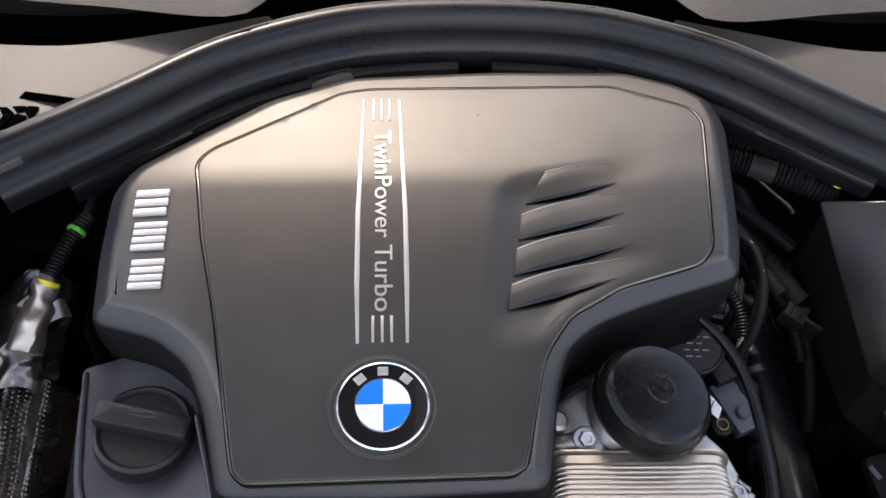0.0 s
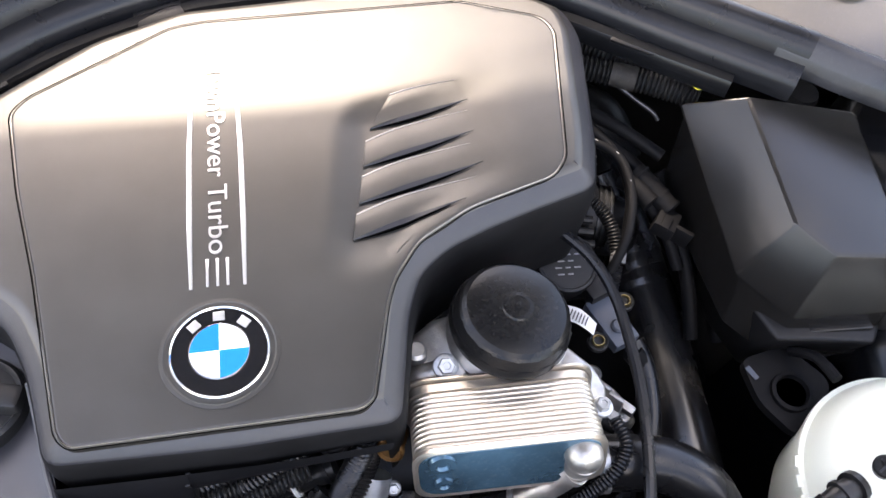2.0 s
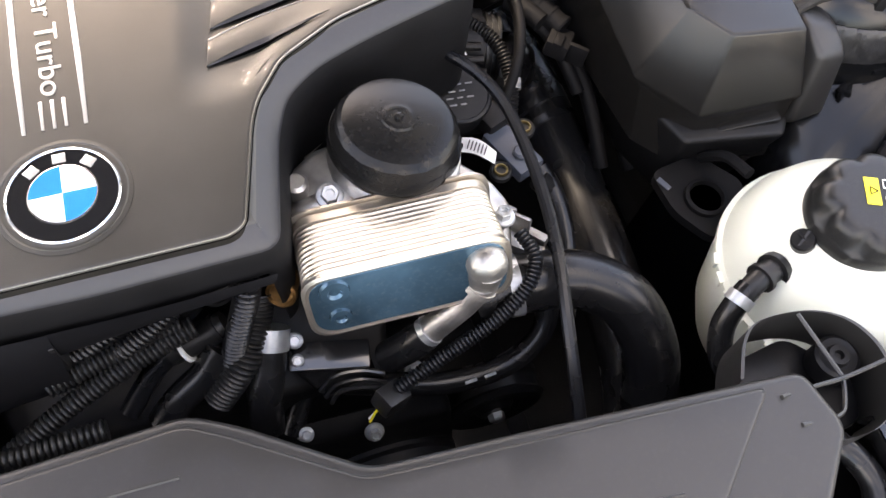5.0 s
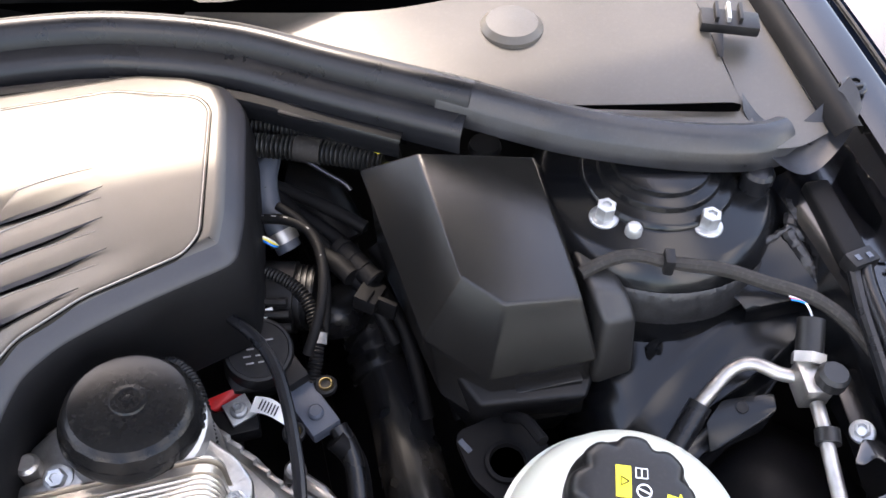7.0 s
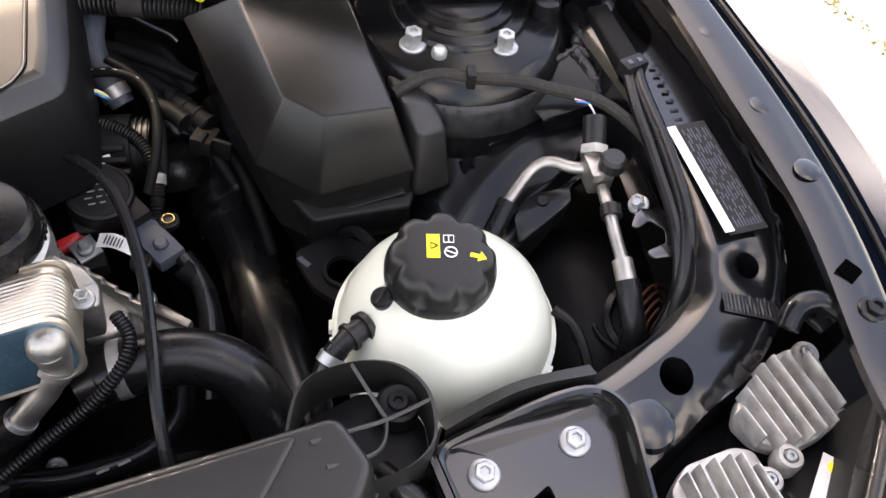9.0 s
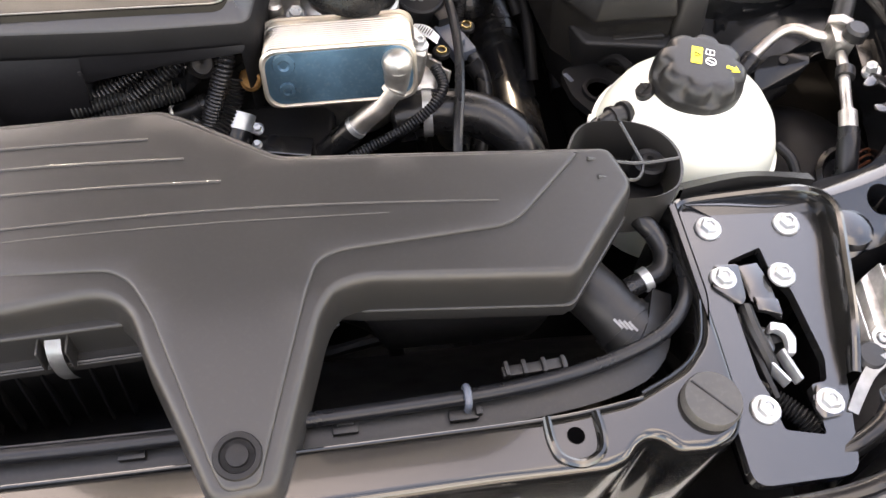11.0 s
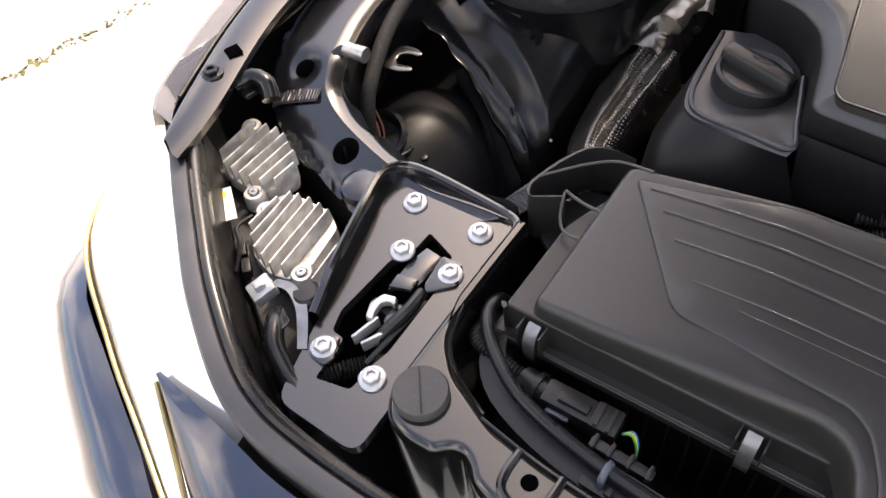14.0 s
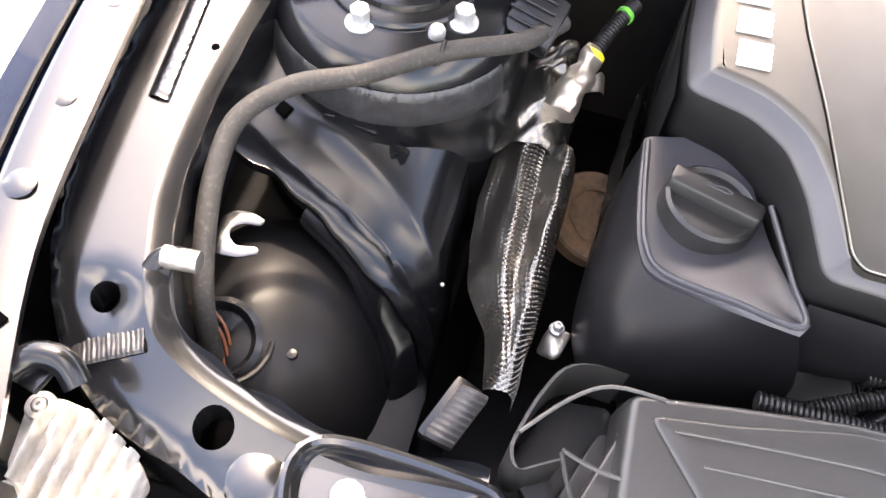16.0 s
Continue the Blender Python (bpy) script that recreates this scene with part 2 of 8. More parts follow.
def tube(pts, r, seg=12, n=8, pitch=0.0, depth=0.0, r2=None, caps=True, smooth=True):
    """A hose along places; pitch and depth give it corrugations."""
    line = spline(pts, n) if smooth else [Vector(p) for p in pts]
    if pitch:
        length = sum((b - a).length for a, b in zip(line, line[1:]))
        line = even(line, max(8, int(length / pitch * 4)))
    rings, up = [], None
    for i, p in enumerate(line):
        d = (line[min(i + 1, len(line) - 1)] - line[max(i - 1, 0)]).normalized()
        if up is None:
            up = d.orthogonal().normalized()
        up = (up - d * up.dot(d)).normalized()
        side = d.cross(up)
        rad = r if r2 is None else r + (r2 - r) * i / (len(line) - 1)
        if pitch:
            rad += depth * (0.5, 1, 0.5, -1)[i % 4] * 0.5
        rings.append([p + rad * (math.cos(a) * up + math.sin(a) * side) for a in (2 * math.pi * k / seg for k in range(seg))])
    return loft(rings, True, caps, caps)


def lathe(profile, at=(0, 0, 0), seg=28, turn=None, cap=False):
    """Turned about the upright axis through at; turn: a matrix applied before."""
    m = Matrix.Translation(at) @ (turn if turn else Matrix())
    rings = [[m @ Vector((r * math.cos(2 * math.pi * k / seg), r * math.sin(2 * math.pi * k / seg), z)) for k in range(seg)]
             for r, z in profile]
    bm = loft(rings, True, True, True)
    return bm


def area2(poly):
    return sum(a[0] * b[1] - b[0] * a[1] for a, b in zip(poly, poly[1:] + poly[:1]))


def inset(poly, d):
    """The outline moved inwards by d (outwards: minus)."""
    s = 1 if area2(poly) > 0 else -1
    out, m = [], len(poly)
    for i in range(m):
        a, b, c = Vector(poly[i - 1][:2]), Vector(poly[i][:2]), Vector(poly[(i + 1) % m][:2])
        u, w = (b - a).normalized(), (c - b).normalized()
        n1, n2 = Vector((-u.y, u.x)) * s, Vector((-w.y, w.x)) * s
        k = (n1 + n2)
        k = k / max(k.length_squared / 2, 0.5) if k.length > 1e-6 else n1
        out.append((b.x + k.x * d, b.y + k.y * d))
    return out


def rounded(poly, r, n=4):
    """The outline with its corners rounded."""
    out, m = [], len(poly)
    for i in range(m):
        a, b, c = Vector(poly[i - 1][:2]), Vector(poly[i][:2]), Vector(poly[(i + 1) % m][:2])
        u, w = a - b, c - b
        k = min(r, u.length * 0.45, w.length * 0.45)
        p, q = b + u.normalized() * k, b + w.normalized() * k
        for t in (j / n for j in range(n + 1)):
            g = p * (1 - t) ** 2 + b * 2 * t * (1 - t) + q * t * t
            out.append((g.x, g.y))
    return out


def inside(x, y, loops):
    odd = False
    for loop in loops:
        for a, b in zip(loop, loop[1:] + loop[:1]):
            if (a[1] > y) != (b[1] > y) and x < (b[0] - a[0]) * (y - a[1]) / (b[1] - a[1]) + a[0]:
                odd = not odd
    return odd


def fill(loops, step):
    """Triangles that fill outlines (the first one outer, the rest openings), about step wide."""
    pts, edges = [], []
    for loop in loops:
        n0 = len(pts)
        pts += [Vector(p[:2]) for p in loop]
        edges += [(n0 + k, n0 + (k + 1) % len(loop)) for k in range(len(loop))]
    rim_n = len(pts)
    xs, ys = [p[0] for p in loops[0]], [p[1] for p in loops[0]]
    y = min(ys) + step * 0.5
    while y < max(ys):
        x = min(xs) + step * 0.5
        while x < max(xs):
            if inside(x, y, loops) and min((Vector((x, y)) - p).length for p in pts[:rim_n]) > step * 0.4:
                pts.append(Vector((x, y)))
            x += step
        y += step
    co, _, faces, *_ = delaunay_2d_cdt(pts, edges, [], 1, 1e-7)
    faces = [f for f in faces if inside(sum(co[k].x for k in f) / len(f), sum(co[k].y for k in f) / len(f), loops)]
    return co, faces


def stack(poly, steps, zf=None, cap0=False, cap1=True, step=0.025):
    """Rings of one outline: steps of (inwards, z). zf(x, y) is added to z."""
    rings = []
    for d, z in steps:
        q = inset(poly, d) if d else poly
        rings.append([Vector((x, y, z + (zf(x, y) if zf else 0))) for x, y in (p[:2] for p in q)])
    bm = loft(rings, True, cap0, False)
    if cap1:
        last = [(p.x, p.y) for p in rings[-1]]
        co, faces = fill([last], step)
        vs = [bm.verts.new((p.x, p.y, steps[-1][1] + (zf(p.x, p.y) if zf else 0))) for p in co]
        for f in faces:
            bm.faces.new([vs[k] for k in f])
        bmesh.ops.remove_doubles(bm, verts=bm.verts[:], dist=1e-5)
    return bm


def slab(poly, z0, z1, bev=0.002, zf=None):
    return stack(poly, [(0, z0), (0, z1 - bev), (bev * 0.35, z1 - bev * 0.3), (bev, z1)], zf, cap0=True)


def holed(poly, holes, z0, z1, zf=None, step=0.025):
    """A plate with openings through it."""
    bm = bmesh.new()
    co, faces = fill([poly] + holes, step)
    vs = [bm.verts.new((p.x, p.y, z1)) for p in co]
    for f in faces:
        bm.faces.new([vs[k] for k in f])
    ext = bmesh.ops.extrude_face_region(bm, geom=bm.faces[:])
    for v in ext["geom"]:
        if isinstance(v, bmesh.types.BMVert):
            v.co.z = z0
    if zf:
        for v in bm.verts:
            v.co.z += zf(v.co.x, v.co.y)
    return bm


def circle(x, y, r, n=20, squash=1.0):
    return [(x + r * math.cos(2 * math.pi * k / n), y + r * squash * math.sin(2 * math.pi * k / n)) for k in range(n)]


def box(at, size, bev=0.002, turn=(0, 0, 0), seg=2):
    bm = bmesh.new()
    bmesh.ops.create_cube(bm, size=1.0)
    for v in bm.verts:
        v.co = Vector((v.co.x * size[0], v.co.y * size[1], v.co.z * size[2]))
    if bev:
        bmesh.ops.bevel(bm, geom=bm.edges[:], offset=bev, segments=seg, affect="EDGES", profile=0.6)
    bmesh.ops.transform(bm, matrix=pose(*at, *turn), verts=bm.verts[:])
    return bm


def hull(pts, bev=0.006, seg=3):
    bm = bmesh.new()
    for p in pts:
        bm.verts.new(p)
    got = bmesh.ops.convex_hull(bm, input=bm.verts[:])
    loose = [g for g in got["geom_interior"] + got["geom_unused"] if isinstance(g, bmesh.types.BMVert)]
    if loose:
        bmesh.ops.delete(bm, geom=list(set(loose)), context="VERTS")
    bmesh.ops.dissolve_limit(bm, angle_limit=radians(6), verts=bm.verts[:], edges=bm.edges[:])
    if bev:
        bmesh.ops.bevel(bm, geom=bm.edges[:], offset=bev, segments=seg, affect="EDGES", profile=0.5)
    return bm


def sweep(path, prof, n=40):
    """A profile of (sideways, up) carried along a line of places."""
    line = even(spline(path, 8), n)
    rings = []
    for i, p in enumerate(line):
        d = line[min(i + 1, n)] - line[max(i - 1, 0)]
        side = Vector((-d.y, d.x, 0)).normalized()
        rings.append([p + side * a + Vector((0, 0, b)) for a, b in prof])
    return loft(rings, closed=False)


def flanged_bolt(at, r, parent, name="bolt", mat=None, height=0.009, turn=None, label=""):
    """A hexagon head on a round flange."""
    m = turn if turn else Matrix()
    a = lathe([(r, 0), (r, 0.0022), (r * 0.93, 0.0034), (r * 0.72, 0.0042)], at, 22, m)
    b = lathe([(r * 0.66, 0.003), (r * 0.66, height - 0.001), (r * 0.58, height), (r * 0.34, height), (r * 0.30, height - 0.0025)], at, 6, m)
    return part(name, merge(a, b), mat or ZINC, parent, label, angle=25)


def text_mesh(body, size, m, depth):
    cu = bpy.data.curves.new("lettering", "FONT")
    cu.body, cu.size, cu.extrude, cu.align_x, cu.align_y = body, size, depth, "CENTER", "CENTER"
    ob = bpy.data.objects.new("lettering", cu)
    scene.collection.objects.link(ob)
    bpy.context.view_layer.update()
    me = bpy.data.meshes.new_from_object(ob.evaluated_get(bpy.context.evaluated_depsgraph_get()))
    bpy.data.objects.remove(ob)
    bm = bmesh.new()
    bm.from_mesh(me)
    bpy.data.meshes.remove(me)
    bmesh.ops.transform(bm, matrix=m, verts=bm.verts[:])
    return bm


# ---- ground ----
g = bmesh.new()
bmesh.ops.create_grid(g, x_segments=40, y_segments=40, size=150)
solo("ground", g, CONCRETE, "pale sunlit concrete paving", "ground", kind="structure")
rng = random.Random(4)
for s, ys in ((-1, (-1.5, 3.5)), (1, (-1.5, 3.5))):
    weeds = bmesh.new()
    for i in range(520):
        y = rng.uniform(*ys)
        x = s * (2.26 + 0.22 * (0.66 - y) * (1 if s < 0 else 0)) + (-0.13 * (y - 1.2) if s > 0 else 0) + rng.gauss(0, 0.012)
        h = rng.uniform(0.004, 0.016)
        a = rng.uniform(0, 6.3)
        w = rng.uniform(0.003, 0.010)
        vs = [weeds.verts.new((x + w * math.cos(a + k * 2.1), y + w * math.sin(a + k * 2.1), 0.001)) for k in range(3)]
        tip = weeds.verts.new((x + rng.gauss(0, 0.01), y + rng.gauss(0, 0.01), h))
        for k in range(3):
            weeds.faces.new((vs[k], vs[(k + 1) % 3], tip))
    solo("joint_weeds", weeds, WEED, "dry weeds along a joint in the concrete", "weeds", kind="stuff")

# ---- car body ----
car = thing("car_body", (0, 0.3, 0), "dark blue car front with its bonnet raised", "car")
FL_IN = [(0.766, -0.131, 0.868), (0.782, -0.06, 0.870), (0.836, 0.09, 0.872), (0.862, 0.25, 0.876), (0.880, 0.42, 0.888), (0.885, 0.62, 0.912), (0.885, 0.85, 0.94)]
FL_OUT = [(0.797, -0.122, 0.872), (0.826, -0.06, 0.874), (0.874, 0.07, 0.877), (0.905, 0.22, 0.881), (0.922, 0.42, 0.893), (0.928, 0.62, 0.917), (0.928, 0.85, 0.945)]
FENDER_LIP = [(0.838, -0.128, 0.866), (0.868, -0.06, 0.869), (0.908, 0.06, 0.873), (0.938, 0.2, 0.878), (0.955, 0.42, 0.890), (0.962, 0.62, 0.914), (0.962, 0.85, 0.94)]


def shift(line, dx, dz, dy=0.0):
    return [(x + dx, y + dy, z + dz) for x, y, z in line]


RAIL_OUT = [(0.575, -0.054), (0.615, -0.043), (0.651, -0.033), (0.690, -0.019), (0.727, -0.010), (0.757, 0.000), (0.786, 0.017), (0.812, 0.038), (0.842, 0.085), (0.867, 0.15), (0.882, 0.22), (0.890, 0.33), (0.895, 0.5)]
RAIL_IN = [(0.456, 0.032), (0.500, 0.028), (0.530, 0.024), (0.560, 0.022), (0.620, 0.028), (0.692, 0.046), (0.735, 0.066), (0.755, 0.090), (0.772, 0.13), (0.791, 0.191), (0.802, 0.30), (0.80, 0.46)]


RAIL_EDGE = [Vector((p[0], p[1])) for p in even(spline([(*p, 0) for p in RAIL_OUT], 6), 60)]


def rail_z(x, y):
    z = 0.792 + 0.36 * min(max(y + 0.005, 0), 0.11) + 0.05 * max(y - 0.11, 0) - 0.02 * max(0.0, 0.62 - abs(x))
    off = min((Vector((abs(x), y)) - p).length for p in RAIL_EDGE)
    z -= 0.011 * max(0.0, 1 - off / 0.022) ** 2                              # rolled outer shoulder
    dish = max(0.0, 1 - math.hypot(abs(x) - 0.792, y - 0.084) / 0.034)       # pressed dish round the hole
    return z - 0.006 * dish * dish * (3 - 2 * dish)


def side_body(s):
    LIP = shift([(0.846, -0.092, 0.867)] + FENDER_LIP[1:], 0.022 if s > 0 else 0.0, 0.0)
    fender = part("fender", ribbon([mx(s, shift(LIP, -0.022, -0.045)), mx(s, shift(LIP, -0.020, -0.012)), mx(s, LIP), mx(s, shift(LIP, 0.008, -0.004)),
                                    mx(s, shift(LIP, 0.02, -0.035)), mx(s, shift(LIP, 0.032, -0.11)), mx(s, shift(LIP, 0.045, -0.3)), mx(s, shift(LIP, 0.03, -0.62))], 40), BODY, car, "glossy dark blue fender")
    part("fender_flange", ribbon([mx(s, shift(FL_IN, 0.002, -0.012)), mx(s, FL_IN), mx(s, shift(FL_IN, 0.008, 0.002)), mx(s, shift(FL_OUT, -0.006, 0.002)), mx(s, FL_OUT),
                                  mx(s, shift(FL_OUT, 0.004, -0.03))], 40), FLANGE, fender, "satin black bolted fender flange")
    for k in (0.42,):
        part("gutter_ridge", tube(mx(s, [tuple(Vector(a).lerp(Vector(b), k) - V(0, 0, 0.010)) for a, b in zip(FL_OUT[1:], LIP[1:])]), 0.0028, 8), DARK, fender, "ridge in the fender gutter")
    for x, y, z in ((0.826, -0.019, 0.873), (0.889, 0.51, 0.904)):
        flanged_bolt((x * s, y, z), 0.014, fender, mat=PAINT_SATIN)
    part("flange_hole", box((0.832 * s, 0.021, 0.8755), (0.018, 0.018, 0.002), 0.0, (0, 0, 20 * s)), VOID, fender, "square hole in the flange")
    for y, x in ((0.13, 0.872), (0.22, 0.886), (0.33, 0.898), (0.65, 0.907)):
        part("dimple", lathe([(0.014, 0), (0.011, 0.0012), (0.0, 0.0015)], (x * s, y, 0.879 + 0.06 * max(0, y - 0.25) + 0.035 * max(0, y - 0.5)), 18), FLANGE, fender)

    # upper rail, with its inner lip, holes and weld seam
    hole = [circle(0.792 * s, 0.084, 0.0125, 18), circle(0.672 * s, 0.016, 0.0165, 20)]
    edge = [v[:2] for v in even(spline([(*p, 0) for p in RAIL_OUT], 6), 44)] + [v[:2] for v in reversed(even(spline([(*p, 0) for p in RAIL_IN], 6), 44))]
    rail = part("upper_rail", holed([(x * s, y) for x, y in edge], hole, -0.035, 0.0, rail_z, 0.008), FLANGE, car, "satin black welded upper rail", angle=50)
    line = even(spline([(*p, 0) for p in RAIL_IN], 6), 70)
    rows = [[], [], [], [], [], []]
    for i, v in enumerate(line):
        d = (line[min(i + 1, 70)] - line[max(i - 1, 0)]).normalized()
        away = V(-d.y, d.x, 0)                                    # towards the engine bay
        wob = 0.0022 * noise.noise(V(i * 0.35, s * 3, 1)) + 0.0012 * math.sin(i * 0.8)
        for row, (o, h) in zip(rows, ((-0.004, 0.0006), (0.004, -0.0006), (0.0105, -0.0045), (0.0160, -0.0070), (0.0180 + wob, -0.0020 + wob), (0.0200 + wob, -0.028))):
            p = v + away * o
            row.append(V(p.x * s, p.y, rail_z(v.x, v.y) + h))
    part("rail_shoulder", loft(rows[:4], closed=False), FLANGE, rail, "rounded inner shoulder of the rail")
    part("rail_lip", loft(rows[3:], closed=False), FLANGE, rail, "wavy welded lip")
    part("rail_inner_wall", loft([rows[5], [p - V(0, 0, 0.08) for p in rows[5]]], closed=False), PAINT_SATIN, rail)
    if s < 0:
        patch = []
        for k in range(90):
            q = V(0.833, 0.270, 0.0).lerp(V(0.850, 0.410, 0.0), k / 89)
            z = rail_z(q.x, q.y)
            patch.append([V((q.x + o) * s, q.y, z + h + (0.0007 * noise.noise(V(k * 0.3, o * 160, 4))) * (1 if h > 0.001 else 0)) for o, h in ((-0.012, 0.0), (-0.010, 0.003), (-0.004, 0.0042), (0.002, 0.0038), (0.007, 0.002), (0.009, 0.0))])
        part("sealer_patch", loft(patch, closed=False), FLANGE, rail, "brushed sealer strip on the rail")
    part("rail_dot", lathe([(0.0042, 0), (0.004, 0.0008), (0, 0.0008)], (0.808 * s, 0.342, rail_z(0.808, 0.342)), 14), VOID, rail)
    seam = []
    for k in range(110):
        q = V(0.803, 0.036, 0.0).lerp(V(0.749, 0.064, 0.0), k / 109)
        z = rail_z(q.x, q.y)
        seam.append([V((q.x + o * 0.45) * s, q.y + o, z + h + (0.00022 * math.sin(k * 0.9 + o * 120) + 0.0007 * noise.noise(V(k * 0.15, o * 90, 2))) * (1 if h > 0.001 else 0))
                     for o, h in ((-0.013, -0.001), (-0.011, 0.0012), (-0.006, 0.0020), (-0.001, 0.0011), (0.003, 0.0020), (0.008, 0.0018), (0.011, 0.0011), (0.013, -0.001))])
    part("weld_seam", loft(seam, closed=False), SEALER, rail, "ridged weld bead across the rail")
    part("rail_boss", lathe([(0.026, -0.002), (0.024, 0.006), (0.016, 0.009), (0, 0.009)], (0.625 * s, -0.012, 0.790), 26), FLANGE, rail, "raised round boss")
    part("rail_side", ribbon([mx(s, [(x, y, rail_z(x, y) - 0.005) for x, y in RAIL_OUT]), mx(s, [(x + 0.004, y - 0.004, rail_z(x, y) - 0.05) for x, y in RAIL_OUT]),
                              mx(s, [(x + 0.004, y - 0.01, rail_z(x, y) - 0.16) for x, y in RAIL_OUT])], 40), PAINT_SATIN, rail)

    # strut tower
    c = (0.672 * s, 0.492, 0.0)
    tower = part("strut_tower", lathe([(0.172, 0.50), (0.150, 0.68), (0.142, 0.76), (0.137, 0.805), (0.129, 0.830), (0.119, 0.843), (0.112, 0.8475), (0.082, 0.849), (0.0795, 0.8505),
                                       (0.0775, 0.8558), (0.0755, 0.8572), (0.066, 0.8580), (0.0635, 0.8592), (0.0615, 0.8642), (0.0595, 0.8655), (0.0530, 0.8662), (0.0508, 0.8674), (0.0492, 0.8722), (0.0470, 0.8735), (0.020, 0.8745), (0.0, 0.8745)], c, 72), PAINT_SATIN, car,
                 "black strut tower with a stepped round dome")
    for x, y, r in ((0.597, 0.450, 0.015), (0.691, 0.414, 0.015), (0.737, 0.560, 0.015)):
        flanged_bolt((x * s, y, 0.848), r, tower, height=0.020)
    part("pin", lathe([(0.0085, 0.0), (0.0085, 0.007), (0.006, 0.011), (0, 0.012)], (0.617 * s, 0.425, 0.848), 16), ZINC, tower, "small zinc pin")
    part("post_cap", lathe([(0.016, 0.0), (0.016, 0.028), (0.013, 0.032), (0, 0.033)], (0.762 * s, 0.452, 0.84), 20), RUBBER, tower)
    arc = []
    for k in range(140):
        a = math.radians((205 if s > 0 else 335) - s * -1 * 130 * k / 139)
        arc.append([V(c[0] + r * math.cos(a), c[1] + r * math.sin(a), z + 0.0016 * noise.noise(V(k * 0.5, j * 2.1, s * 5)) + 0.0004 * math.sin(k * 2.6)) for j, (r, z) in enumerate(((0.1325, 0.822), (0.1350, 0.8195), (0.1375, 0.811), (0.1395, 0.800), (0.1415, 0.789), (0.1405, 0.782)))])
    part("seam_sealer", loft(arc, closed=False), SEALER, tower, "brushed seam sealer round the tower")

    if s > 0:
        part("gusset", ribbon2([[(0.690, 0.382, 0.812), (0.737, 0.391, 0.827), (0.778, 0.400, 0.837)], [(0.700, 0.364, 0.805), (0.745, 0.366, 0.818), (0.797, 0.366, 0.830)], [(0.712, 0.344, 0.797), (0.754, 0.337, 0.807), (0.816, 0.332, 0.820)], [(0.715, 0.342, 0.775), (0.757, 0.338, 0.780), (0.818, 0.333, 0.785)]], 20), PAINT_SATIN, tower, "sloping gusset between tower and wing")
        for pts, r in (([(0.690, 0.382, 0.814), (0.737, 0.391, 0.828), (0.778, 0.400, 0.838)], 0.0034), ([(0.778, 0.400, 0.838), (0.796, 0.366, 0.831), (0.816, 0.332, 0.822)], 0.0036), ([(0.773, 0.396, 0.836), (0.780, 0.369, 0.827), (0.785, 0.342, 0.814)], 0.0060), ([(0.778, 0.400, 0.838), (0.792, 0.425, 0.838), (0.800, 0.455, 0.838)], 0.0065)):
            bead = tube(pts, r, 8, 40)
            for v in bead.verts:
                v.co += 0.0016 * V(noise.noise(v.co * 160), noise.noise(v.co * 160 + V(3, 1, 7)), noise.noise(v.co * 210))
            part("sealer_bead", bead, SEALER, tower, "brushed bead of seam sealer")
    # wheelhouse panel in front of the tower and the liner dome
    FOLD = [(0.86, 0.316, 0.766), (0.799, 0.300, 0.755), (0.741, 0.288, 0.745), (0.72, 0.279, 0.738), (0.676, 0.263, 0.721), (0.643, 0.244, 0.705), (0.612, 0.231, 0.688), (0.574, 0.216, 0.655), (0.547, 0.195, 0.615), (0.534, 0.177, 0.57), (0.524, 0.15, 0.45)]
    STEP = [(0.86, 0.345, 0.780), (0.771, 0.315, 0.766), (0.718, 0.295, 0.750), (0.687, 0.287, 0.739), (0.641, 0.271, 0.72), (0.606, 0.257, 0.699), (0.573, 0.242, 0.664), (0.547, 0.224, 0.62), (0.535, 0.205, 0.57), (0.525, 0.18, 0.45)]
    RIDGE = [(0.87, 0.395, 0.80), (0.777, 0.364, 0.782), (0.733, 0.358, 0.774), (0.679, 0.342, 0.758), (0.627, 0.321, 0.736), (0.578, 0.293, 0.702), (0.551, 0.272, 0.662), (0.538, 0.26, 0.60), (0.528, 0.25, 0.45)]
    BACK = [(0.87, 0.47, 0.805), (0.777, 0.42, 0.80), (0.733, 0.40, 0.79), (0.671, 0.385, 0.775), (0.604, 0.362, 0.748), (0.564, 0.342, 0.705), (0.552, 0.33, 0.65), (0.546, 0.32, 0.58), (0.54, 0.31, 0.45)]
    REAR = [(0.87, 0.50, 0.805), (0.777, 0.47, 0.80), (0.70, 0.46, 0.79), (0.62, 0.45, 0.78), (0.575, 0.44, 0.75), (0.560, 0.435, 0.70), (0.552, 0.43, 0.64), (0.546, 0.43, 0.56), (0.54, 0.43, 0.45)]
    fold, step_, ridge, back_, rear_l = (even(spline(l, 6), 120) for l in (FOLD, STEP, RIDGE, BACK, REAR))
    rows = [[] for _ in range(13)]
